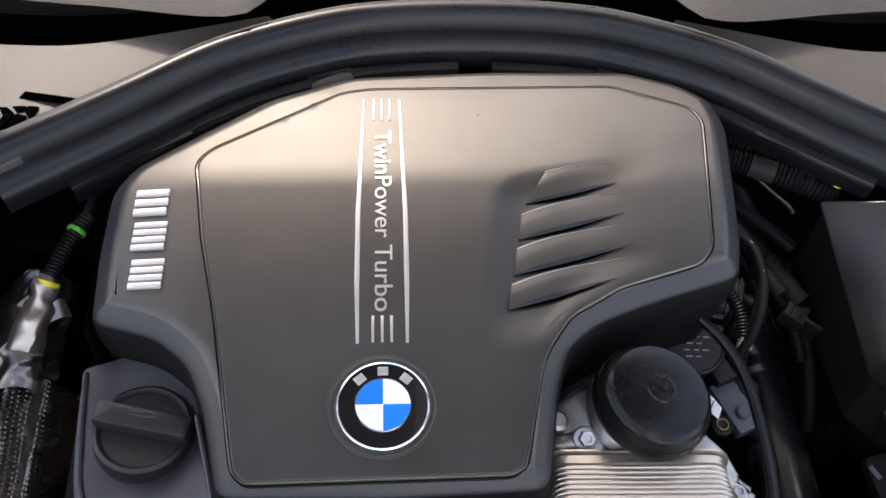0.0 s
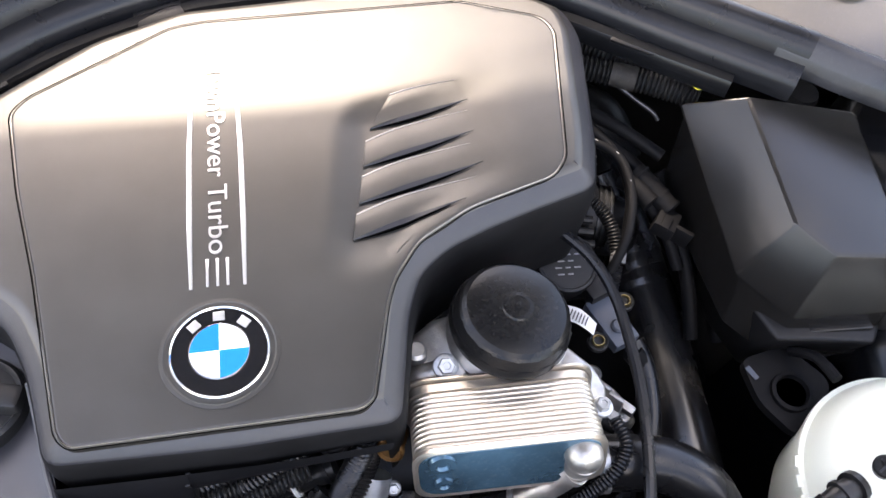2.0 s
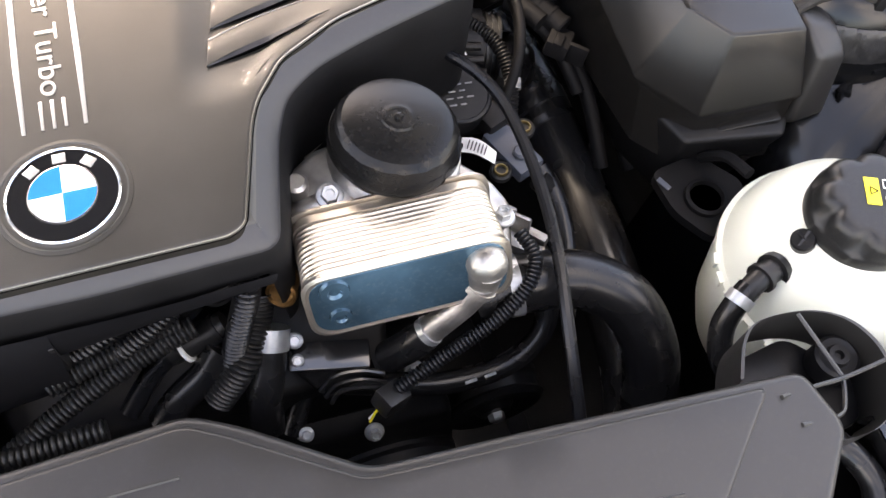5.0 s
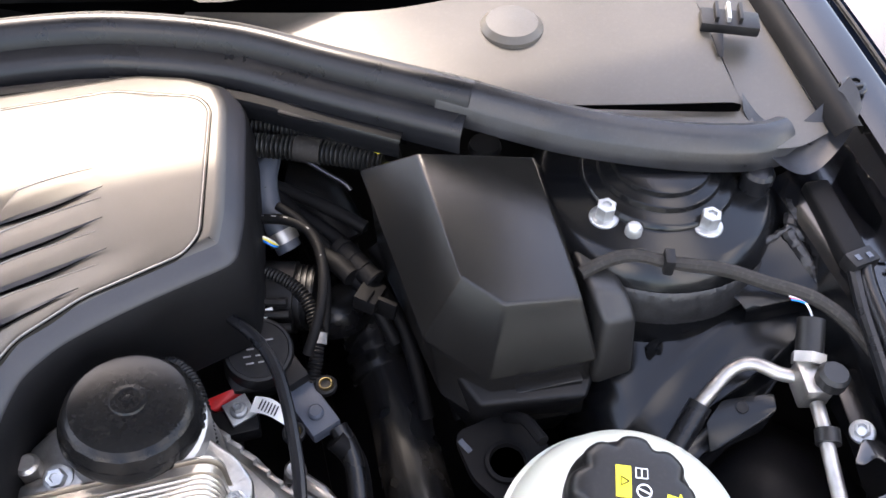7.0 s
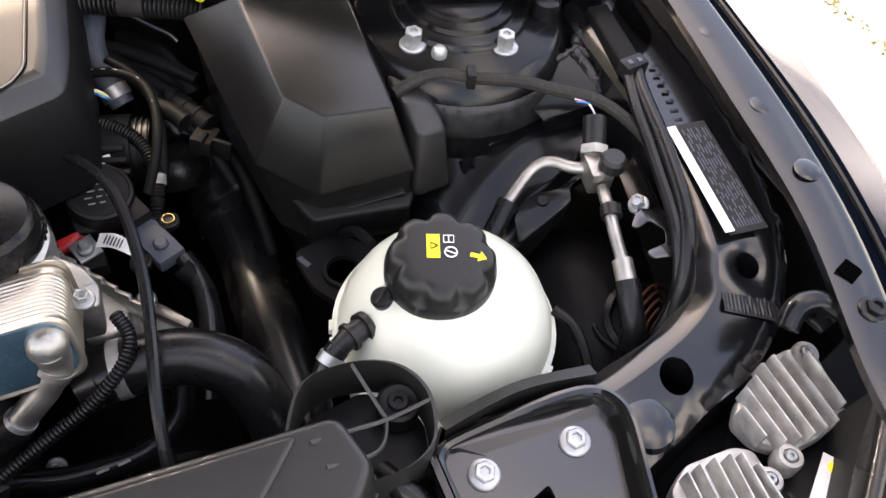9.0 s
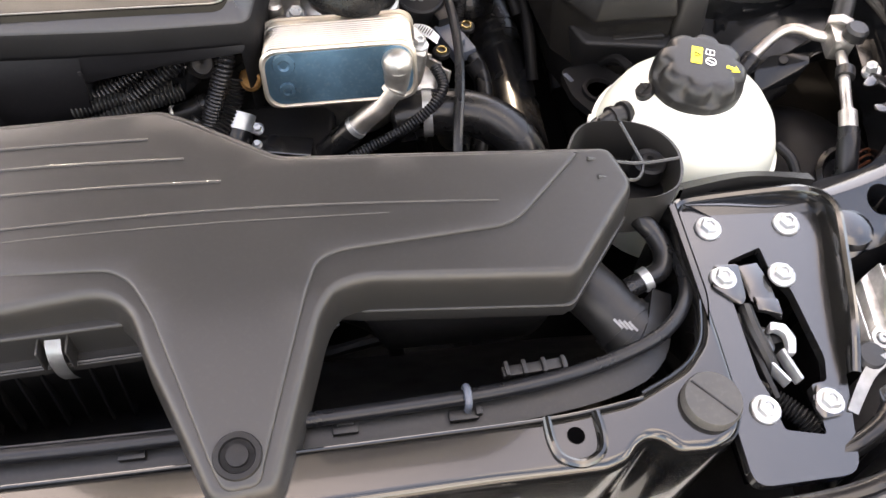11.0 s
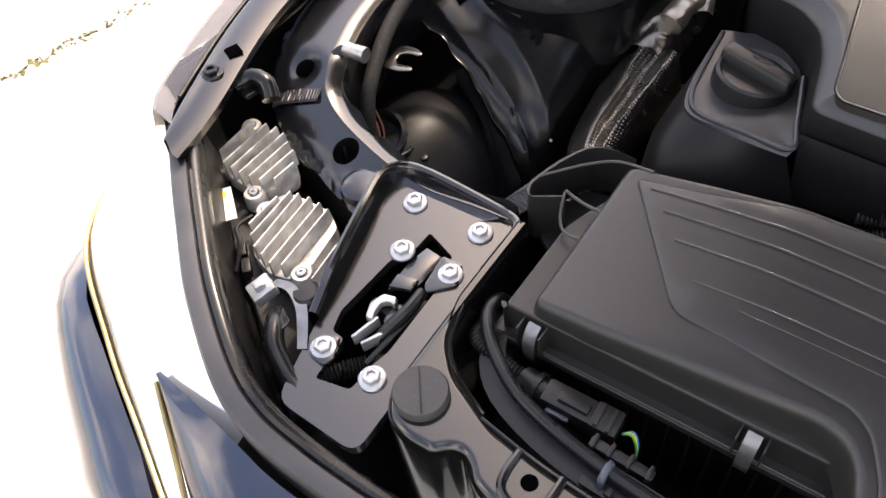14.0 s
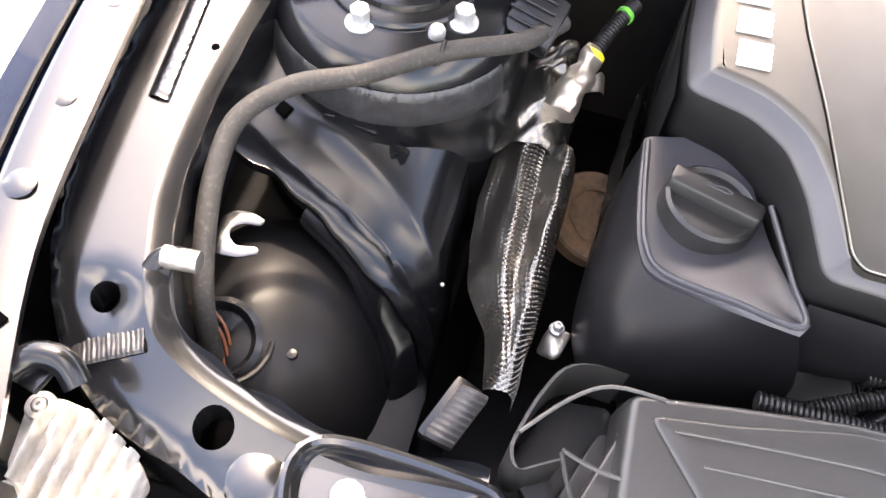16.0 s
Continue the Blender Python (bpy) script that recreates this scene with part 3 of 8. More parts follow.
    for i in range(121):
        f, e, r, b, q = fold[i], step_[i], ridge[i], back_[i], rear_l[i]
        wob = 0.0016 * math.sin(i * 0.52) + 0.0018 * noise.noise(V(i * 0.3, s * 4, 2))
        tilt_ = (e - f).normalized()
        lip_ = f + tilt_ * wob
        mid = e.lerp(r, 0.5) - V(0, -0.001, 0.002)
        for row, p in zip(rows, (lip_ - V(0, 0, 0.014), lip_, lip_ + tilt_ * 0.003 - V(0, 0, 0.002), f.lerp(e, 0.5) - V(0, 0, 0.003), e - tilt_ * (0.003 + wob) - V(0, 0, 0.002), e - tilt_ * wob + V(0, 0, 0.003), e + tilt_ * 0.006 + V(0, 0, 0.002),
                                 mid, r - V(0, 0.008, 0.004), r + V(0, 0, 0.001), r + V(0, 0.008, 0.001), b, q)):
            row.append(V(p.x * s, p.y, p.z))
    wh = part("wheelhouse", loft(rows, closed=False), PAINT_SATIN, car, "pressed black wheelhouse panel with a folded edge", angle=60)
    arch_in = [(0.70, 0.262, 0.70), (0.647, 0.240, 0.672), (0.621, 0.214, 0.64), (0.593, 0.187, 0.60), (0.569, 0.156, 0.55), (0.555, 0.12, 0.45)]
    arch_out = [(0.70, 0.273, 0.722), (0.660, 0.258, 0.705), (0.617, 0.236, 0.682), (0.578, 0.220, 0.648), (0.552, 0.195, 0.60), (0.54, 0.16, 0.45)]
    part("arch_flange", ribbon2([mx(s, arch_out), mx(s, [tuple((Vector(a) + Vector(b)) / 2 + V(0.004, -0.004, 0)) for a, b in zip(arch_in, arch_out)]), mx(s, arch_in)], 30), FLANGE, wh, "bare inner flange of the wheel arch")
    if s < 0:
        part("drain_hole", box((0.748 * s, 0.346, 0.7735), (0.014, 0.013, 0.006), 0.001, (18, 0, 24 * s)), VOID, wh)
    part("panel_dot", lathe([(0.0022, -0.001), (0.002, 0.0012), (0, 0.0014)], (0.549 * s, 0.262, 0.668), 8), ZINC, wh)
    for at, size, tr in (((0.629, 0.351, 0.752), (0.026, 0.005, 0.016), (-25, 0, 28)), ((0.633, 0.349, 0.751), (0.012, 0.006, 0.010), (-25, 0, 50)), ((0.665, 0.352, 0.770), (0.028, 0.006, 0.006), (-20, 0, 4)), ((0.70, 0.356, 0.772), (0.020, 0.006, 0.005), (-20, 0, -8))):
        part("pressed_mark", box((at[0] * s, at[1], at[2]), size, 0.0015, (tr[0], 0, tr[2] * s)), PAINT_SATIN, wh)
    part("inner_wall", ribbon([mx(s, [(0.535, 0.42, 0.60), (0.535, 0.28, 0.60), (0.53, 0.15, 0.60), (0.50, 0.0, 0.66), (0.46, -0.05, 0.72)]),
                               mx(s, [(0.50, 0.42, 0.35), (0.50, 0.28, 0.35), (0.50, 0.15, 0.35), (0.48, 0.0, 0.35), (0.45, -0.05, 0.35)])], 24), PAINT_SATIN, car)
    dome = bmesh.new()
    rows = []
    for i in range(17):
        row = []
        for j in range(29):
            a, e = 2 * math.pi * j / 28, (math.pi / 2) * i / 16
            row.append(V((0.715 + 0.155 * math.cos(a) * math.cos(e)) * s, 0.165 + 0.20 * math.sin(a) * math.cos(e), 0.42 + 0.285 * math.sin(e) ** 0.8))
        rows.append(row)
    part("arch_floor", box((0.72 * s, 0.31, 0.56), (0.37, 0.46, 0.004), 0.001), DARK, car)
    liner = part("wheel_liner", loft(rows, closed=False), LINER, car, "smooth black plastic wheel arch liner")
    part("grommet", lathe([(0.040, 0.0), (0.042, 0.010), (0.036, 0.014), (0.031, 0.006), (0.029, -0.004), (0.0, -0.004)], (0.730 * s, 0.120, 0.699), 30, pose(0, 0, 0, 14, -6 * s, 0)), RUBBER, liner, "ring grommet for the loom")
    for r_, h_ in ((0.049, 0.0015),):
        part("liner_ring", tube([(0.730 * s + r_ * math.cos(radians(20 * k)), 0.120 + r_ * math.sin(radians(20 * k)), 0.6965 + h_ - 0.22 * r_ * math.sin(radians(20 * k))) for k in range(19)], 0.0034, 8, 3), LINER, liner, "pressed ring in the liner")
    part("liner_clip", lathe([(0.006, 0), (0.005, 0.004), (0, 0.005)], (0.663 * s, 0.133, 0.686), 12), DARK, liner)
    for k in range(5):
        y0 = 0.118 + 0.008 * k
        part("orange_wire", tube(mx(s, [(0.772 - 0.002 * k, y0 - 0.02, 0.70), (0.752, y0 - 0.01, 0.722 + 0.002 * k), (0.728, y0 - 0.018, 0.715), (0.716, y0 - 0.035, 0.69)]), 0.0016, 6), COPPER, liner)

    # bonnet latch plate with its slot and bolts
    outline = rounded([(0.602 * s, 0.010), (0.590 * s, 0.034), (0.520 * s, 0.040), (0.445 * s, 0.036), (0.432 * s, -0.10), (0.424 * s, -0.262), (0.520 * s, -0.262), (0.560 * s, -0.13)], 0.016, 4)
    slot = rounded([(s * a, b) for a, b in ((0.518, -0.027), (0.479, -0.040), (0.468, -0.086), (0.464, -0.164), (0.468, -0.184), (0.469, -0.216), (0.505, -0.225), (0.510, -0.177), (0.526, -0.176), (0.534, -0.153), (0.531, -0.078), (0.518, -0.052))], 0.004, 3)
    latch = part("latch_plate", holed(outline, [slot], 0.785, 0.797), PLATE, car, "bonnet latch plate with zinc bolts")
    rim_l = [(0.548, -0.176, 0.812), (0.564, -0.125, 0.822), (0.584, -0.060, 0.824), (0.600, -0.010, 0.822), (0.600, 0.012, 0.819), (0.589, 0.027, 0.815), (0.565, 0.034, 0.811), (0.52, 0.036, 0.807), (0.462, 0.034, 0.805), (0.446, 0.028, 0.805),
             (0.4405, 0.015, 0.808), (0.4395, -0.01, 0.810), (0.438, -0.04, 0.811)]
    part("plate_rim", sweep(mx(s, rim_l), [(a * s, b) for a, b in ((-0.007, -0.055), (-0.0065, -0.006), (-0.0045, -0.0012), (-0.001, 0.0), (0.003, -0.0012), (0.005, -0.005), (0.0065, -0.014), (0.009, -0.034))], 110), PAINT, latch, "raised glossy rim of the latch tray")
    for x, y in ((0.556, -0.003), (0.472, 0.000), (0.5275, -0.062), (0.467, -0.060), (0.519, -0.196), (0.458, -0.196)):
        flanged_bolt((x * s, y, 0.797), 0.0138, latch, height=0.010)
    # Black sheet below the slot, added for the darkness inside it.
    part("slot_shade", box((0.492 * s, -0.13, 0.735), (0.09, 0.22, 0.004), 0), VOID, latch)
    part("latch_lever", slab([(s * a, b) for a, b in ((0.512, -0.107), (0.515, -0.066), (0.510, -0.043), (0.487, -0.045), (0.488, -0.085))], 0.789, 0.7945, 0.001), PLATE, latch, "pressed latch lever")
    part("lever_step", slab([(s * a, b) for a, b in ((0.511, -0.105), (0.513, -0.088), (0.490, -0.083), (0.489, -0.097))], 0.794, 0.799, 0.001), PLATE, latch)
    part("latch_tab", slab(rounded([(s * a, b) for a, b in ((0.487, -0.046), (0.462, -0.044), (0.452, -0.068), (0.474, -0.092), (0.481, -0.085))], 0.004), 0.797, 0.8005, 0.0008), PLATE, latch, "bolted latch tab")
    part("latch_tab", slab(rounded([(s * a, b) for a, b in ((0.534, -0.186), (0.513, -0.178), (0.502, -0.200), (0.506, -0.212), (0.526, -0.210))], 0.004), 0.797, 0.8005, 0.0008), PLATE, latch, "bolted latch tab")
    part("latch_frame", merge(box((0.492 * s, -0.125, 0.772), (0.060, 0.010, 0.030), 0.002, (0, 0, 8 * s)), box((0.474 * s, -0.14, 0.776), (0.006, 0.09, 0.034), 0.002, (0, 0, 4 * s))), DARK, latch)
    hook = [(s * a, b) for a, b in ((0.509, -0.146), (0.5155, -0.130), (0.511, -0.114), (0.497, -0.110), (0.492, -0.120), (0.500, -0.1185), (0.506, -0.124), (0.505, -0.135), (0.501, -0.144))]
    part("latch_hook", slab(rounded(hook, 0.003, 3), 0.789, 0.797, 0.0012), ZINC, latch, "zinc latch hook")
    for p, q in (((0.506, -0.170), (0.499, -0.138)), ((0.494, -0.171), (0.483, -0.149))):
        d = V(q[0] - p[0], q[1] - p[1], 0)
        part("latch_striker", box((s * (p[0] + q[0]) / 2, (p[1] + q[1]) / 2, 0.788), (0.004, d.length, 0.012), 0.0012, (0, 12 * s, -s * math.degrees(math.atan2(d.x, d.y)))), ZINC, latch, "bright striker catch")
    part("latch_arm", tube([(0.482 * s, -0.090, 0.790), (0.478 * s, -0.115, 0.796), (0.482 * s, -0.14, 0.793), (0.490 * s, -0.155, 0.780)], 0.007, 10), PLASTIC, latch)
    part("latch_pawl", slab(rounded([(s * a, b) for a, b in ((0.497, -0.112), (0.480, -0.106), (0.474, -0.128), (0.486, -0.142), (0.497, -0.135))], 0.004), 0.782, 0.788, 0.001), PLATE, latch)
    part("latch_spring", tube([(0.508 * s, -0.218, 0.780), (0.494 * s, -0.200, 0.785), (0.480 * s, -0.182, 0.782)], 0.008, 10, pitch=0.0035, depth=0.004), DARK, latch, "black coil spring")
    part("latch_spring", tube([(0.472 * s, -0.176, 0.785), (0.460 * s, -0.170, 0.788), (0.452 * s, -0.168, 0.780)], 0.007, 10, pitch=0.0035, depth=0.004), DARK, latch, "black coil spring")


for side in (1, -1):
    side_body(side)

# ---- radiator panel across the front ----
half = [(0.0, -0.238), (0.20, -0.235), (0.301, -0.236), (0.321, -0.230), (0.332, -0.219), (0.342, -0.214), (0.352, -0.217), (0.363, -0.229), (0.394, -0.231), (0.418, -0.223), (0.433, -0.200), (0.437, -0.12), (0.440, -0.02), (0.441, 0.03),
        (0.430, 0.03), (0.427, -0.085), (0.413, -0.129), (0.388, -0.154), (0.330, -0.178), (0.27, -0.183), (0.0, -0.184)]
poly = rounded(half + [(-x, y) for x, y in reversed(half)][1:-1], 0.010, 4)
panel = solo("radiator_panel", stack(poly, [(0, 0.66), (0, 0.799), (0.0008, 0.8065), (0.0030, 0.8118), (0.0062, 0.8145), (0.0085, 0.815), (0.0100, 0.815)]), PAINT,
             "glossy black radiator support panel across the front", "panel")
for s in (1, -1):
    plug_ = part("rubber_plug", lathe([(0.026, -0.012), (0.026, 0.007), (0.0245, 0.0095), (0.0, 0.0100)], (0.402 * s, -0.190, 0.816), 36), PLUG, panel, "round grey rubber stop")
    part("plug_split", box((0.402 * s, -0.190, 0.8263), (0.0012, 0.046, 0.0008), 0, (0, 0, 40)), DARK, plug_)
    c_ = 0.279 * s
    u = [(c_ - 0.0215, -0.186, 0.8155), (c_ - 0.0215, -0.208, 0.8165), (c_ - 0.016, -0.222, 0.8165), (c_, -0.2285, 0.8165), (c_ + 0.016, -0.222, 0.8165), (c_ + 0.0215, -0.208, 0.8165), (c_ + 0.0215, -0.186, 0.8155)]
    part("tab", tube(u, 0.0042, 10), PAINT, panel, "raised U-shaped tab round a hole")
    part("tab_hole", lathe([(0.0078, -0.0004), (0.0072, 0.0008), (0.0058, 0.0006), (0.0, 0.0004)], (c_, -0.204, 0.8152), 18), VOID, panel)
    part("panel_lip", tube([(0.4262 * s, -0.09, 0.8155), (0.413 * s, -0.1295, 0.8160), (0.388 * s, -0.1548, 0.8160), (0.345 * s, -0.174, 0.8160)], 0.0016, 6), PAINT, panel, "folded inner edge")
part("bead", tube([(-0.345, -0.1785, 0.8158), (-0.27, -0.1865, 0.8162), (-0.15, -0.1885, 0.8162), (0.0, -0.189, 0.8162), (0.15, -0.1885, 0.8162), (0.27, -0.1865, 0.8162), (0.345, -0.1785, 0.8158)], 0.0016, 8), PAINT, panel)
part("front_bead", tube([(-0.225, -0.243, 0.793), (-0.1, -0.246, 0.795), (0.1, -0.246, 0.795), (0.225, -0.243, 0.793)], 0.006, 8), PAINT, panel)
striker = part("striker_seat", lathe([(0.042, -0.02), (0.0405, 0.004), (0.037, 0.009), (0.031, 0.008), (0.028, 0.001), (0.0245, 0.000), (0.022, 0.007), (0.016, 0.009), (0.008, 0.009), (0.0072, 0.012), (0, 0.0125)], (-0.054, -0.254, 0.815), 40), PAINT, panel, "round pressed boss with a centre stud")

# tray with its cable behind the panel
solo("cable_tray", ribbon([[(-0.415, -0.06, 0.778), (-0.385, -0.128, 0.784), (-0.32, -0.163, 0.788), (-0.2, -0.178, 0.79), (0, -0.181, 0.79), (0.2, -0.178, 0.79), (0.33, -0.163, 0.788), (0.39, -0.13, 0.784), (0.42, -0.06, 0.778)],
                                  [(-0.395, -0.055, 0.785), (-0.365, -0.112, 0.79), (-0.31, -0.138, 0.793), (-0.2, -0.145, 0.795), (0, -0.147, 0.795), (0.2, -0.145, 0.795), (0.32, -0.138, 0.793), (0.37, -0.112, 0.79), (0.40, -0.055, 0.785)],
                                  [(-0.385, -0.05, 0.70), (-0.355, -0.10, 0.70), (-0.30, -0.128, 0.70), (-0.2, -0.135, 0.70), (0, -0.137, 0.70), (0.2, -0.135, 0.70), (0.31, -0.128, 0.70), (0.36, -0.10, 0.70), (0.39, -0.05, 0.70)]], 60), PLASTIC,
            "black plastic tray along the radiator top", "tray")
cable = solo("bonnet_cable", tube([(-0.400, -0.030, 0.72), (-0.409, -0.040, 0.765), (-0.412, -0.056, 0.793), (-0.405, -0.084, 0.803), (-0.372, -0.116, 0.806), (-0.318, -0.143, 0.807), (-0.22, -0.157, 0.806), (-0.06, -0.160, 0.805), (0.10, -0.157, 0.805), (0.23, -0.152, 0.806), (0.32, -0.138, 0.806), (0.388, -0.113, 0.806), (0.425, -0.07, 0.80), (0.432, -0.02, 0.79)], 0.0068, 12), RUBBER,
             "black cable lying along the tray", "cable")
for x, y in ((-0.233, -0.159), (0.196, -0.155)):
    clip = solo("cable_clip", tube([(x, y - 0.009, 0.797), (x, y - 0.008, 0.810), (x, y, 0.8145), (x, y + 0.008, 0.810), (x, y + 0.009, 0.797)], 0.0035, 8), GREYBLUE, "small grey plastic clip over the cable", "clip", "clips on the cable")
    part("clip_foot", box((x - 0.004, y - 0.012, 0.7965), (0.026, 0.010, 0.006), 0.002), PLASTIC, clip)
    part("clip_tooth", box((x + 0.009, y - 0.011, 0.800), (0.006, 0.008, 0.007), 0.0015), PLASTIC, clip)
for x, y, r in ((-0.230, -0.1375, 0), (0.262, -0.1315, 3)):
    pad = solo("tray_pad", box((x, y, 0.799), (0.060, 0.010, 0.006), 0.0015, (0, 0, r)), PLASTIC, "narrow ribbed holder on the tray edge", "holder", "holders on the tray")
    for k in (-0.026, -0.010, 0.008, 0.026):
        part("holder_rib", box((x + k, y, 0.8005), (0.004, 0.014, 0.010), 0.0012, (0, 0, r)), PLASTIC, pad)
for x in (-0.082, 0.091):
    lug = solo("tray_lug", box((x, -0.166, 0.795), (0.022, 0.010, 0.006), 0.002), PLASTIC, "small lug on the tray", "lug", "lugs on the tray")
    part("lug_tongue", box((x, -0.159, 0.798), (0.014, 0.010, 0.003), 0.001), PLASTIC, lug)
shroud = solo("fan_shroud", ribbon([[(-0.40, -0.12, 0.72), (0.0, -0.13, 0.72), (0.40, -0.12, 0.72)], [(-0.42, 0.02, 0.55), (0.0, 0.02, 0.55), (0.42, 0.02, 0.55)], [(-0.42, 0.15, 0.30), (0.0, 0.15, 0.30), (0.42, 0.15, 0.30)]], 20), DARK,
              "dark fan shroud behind the radiator", "shroud")
part("fan_ring", tube([(0.17 * math.cos(radians(15 * k)), 0.05, 0.48 + 0.17 * math.sin(radians(15 * k))) for k in range(25)], 0.010, 10), DARK, shroud, "fan ring")
for k in range(5):
    a_ = radians(72 * k + 20)
    part("fan_arm", tube([(0.03 * math.cos(a_), 0.055, 0.48 + 0.03 * math.sin(a_)), (0.165 * math.cos(a_), 0.055, 0.48 + 0.165 * math.sin(a_))], 0.008, 8), DARK, shroud)
part("fan_hub", lathe([(0.04, -0.02), (0.04, 0.015), (0.03, 0.02), (0, 0.02)], (0, 0.055, 0.48), 24, pose(0, 0, 0, -90, 0, 0)), DARK, shroud)
under = solo("undertray", box((0, 0.30, 0.22), (1.84, 1.24, 0.01), 0.002), DARK, "dark plastic undertray below the engine", "undertray")
for x in (-0.6, -0.3, 0.0, 0.3, 0.6):
    part("tray_bead", box((x, 0.30, 0.227), (0.03, 1.1, 0.008), 0.003), DARK, under)
for s in (1, -1):
    part("wing_wall", box((0.905 * s, 0.48, 0.52), (0.006, 0.94, 0.56), 0.001), DARK, car)
bulk = solo("bulkhead", box((0, 0.91, 0.55), (1.82, 0.02, 0.70), 0.004), DARK, "dark bulkhead behind the engine", "bulkhead")
for x in (-0.55, 0.0, 0.55):
    part("insulation_pad", box((x, 0.897, 0.56), (0.48, 0.012, 0.56), 0.006), MAT_DARK, bulk, "quilted insulation pad")

# ---- front seal strip, headlights and bumper ----
STRIP = [(0.812, -0.088, 0.856), (0.768, -0.125, 0.854), (0.712, -0.170, 0.851), (0.628, -0.233, 0.845), (0.535, -0.284, 0.827), (0.45, -0.291, 0.802), (0.30, -0.284, 0.790), (0.15, -0.279, 0.786)]
strip = STRIP + [(0.0, -0.277, 0.785)] + [(-x, y, z) for x, y, z in reversed(STRIP)]
fs = thing("front_seal", (0.0, -0.28, 0.75), "greyish rubber seal along headlights and bumper", "seal")
part("seal_flap", sweep(strip, [(0.017, -0.05), (0.0185, -0.007), (0.0155, 0.0005), (0.006, 0.0022), (-0.001, 0.0012), (-0.0035, -0.002), (-0.004, -0.010)], 120), FRONT_SEAL, fs, "dull grey outer flap")
part("seal_bulb", sweep(strip, [(-0.0030, -0.008), (-0.0034, -0.001), (-0.0050, 0.0032), (-0.0085, 0.0055), (-0.0125, 0.0052), (-0.0160, 0.0025), (-0.0182, -0.003), (-0.0188, -0.012), (-0.018, -0.032)], 120), HOSE, fs, "smooth rounded inner bulb")
LENS_TOP = [(0.842, -0.092, 0.846), (0.745, -0.166, 0.842), (0.665, -0.228, 0.838), (0.600, -0.260, 0.820), (0.528, -0.298, 0.786)]
LENS_MID = [(0.900, -0.098, 0.812), (0.845, -0.185, 0.803), (0.722, -0.265, 0.802), (0.640, -0.312, 0.780), (0.540, -0.380, 0.735)]
LENS_LOW = [(0.935, -0.120, 0.756), (0.886, -0.224, 0.742), (0.755, -0.300, 0.737), (0.640, -0.353, 0.735), (0.541, -0.400, 0.725)]
SINKS = (([(0.822, -0.006), (0.800, 0.006), (0.775, 0.004), (0.722, -0.020), (0.706, -0.036), (0.712, -0.060), (0.735, -0.080), (0.780, -0.078), (0.812, -0.055)],
          [(0.797, -0.066, 0.800, -0.010), (0.780, -0.076, 0.781, -0.001), (0.766, -0.078, 0.766, -0.002), (0.752, -0.079, 0.751, -0.006), (0.738, -0.078, 0.737, -0.011), (0.724, -0.074, 0.722, -0.017), (0.710, -0.064, 0.708, -0.030)],
          [(0.809, -0.006), (0.798, -0.076), (0.728, -0.084)]),
         ([(0.705, -0.066), (0.690, -0.056), (0.640, -0.054), (0.616, -0.068), (0.606, -0.100), (0.600, -0.135), (0.615, -0.150), (0.636, -0.155), (0.668, -0.147), (0.700, -0.122)],
          [(0.688, -0.126, 0.689, -0.082), (0.675, -0.138, 0.681, -0.070), (0.661, -0.147, 0.671, -0.066), (0.647, -0.151, 0.657, -0.063), (0.632, -0.152, 0.642, -0.061), (0.619, -0.148, 0.628, -0.064)],
          [(0.698, -0.094), (0.604, -0.138)]),
         ([(0.601, -0.120), (0.606, -0.084), (0.596, -0.078), (0.580, -0.090), (0.561, -0.118), (0.555, -0.146), (0.575, -0.155), (0.592, -0.142)],
          [(0.592, -0.130, 0.601, -0.082), (0.580, -0.144, 0.587, -0.096), (0.568, -0.148, 0.574, -0.108)], []))
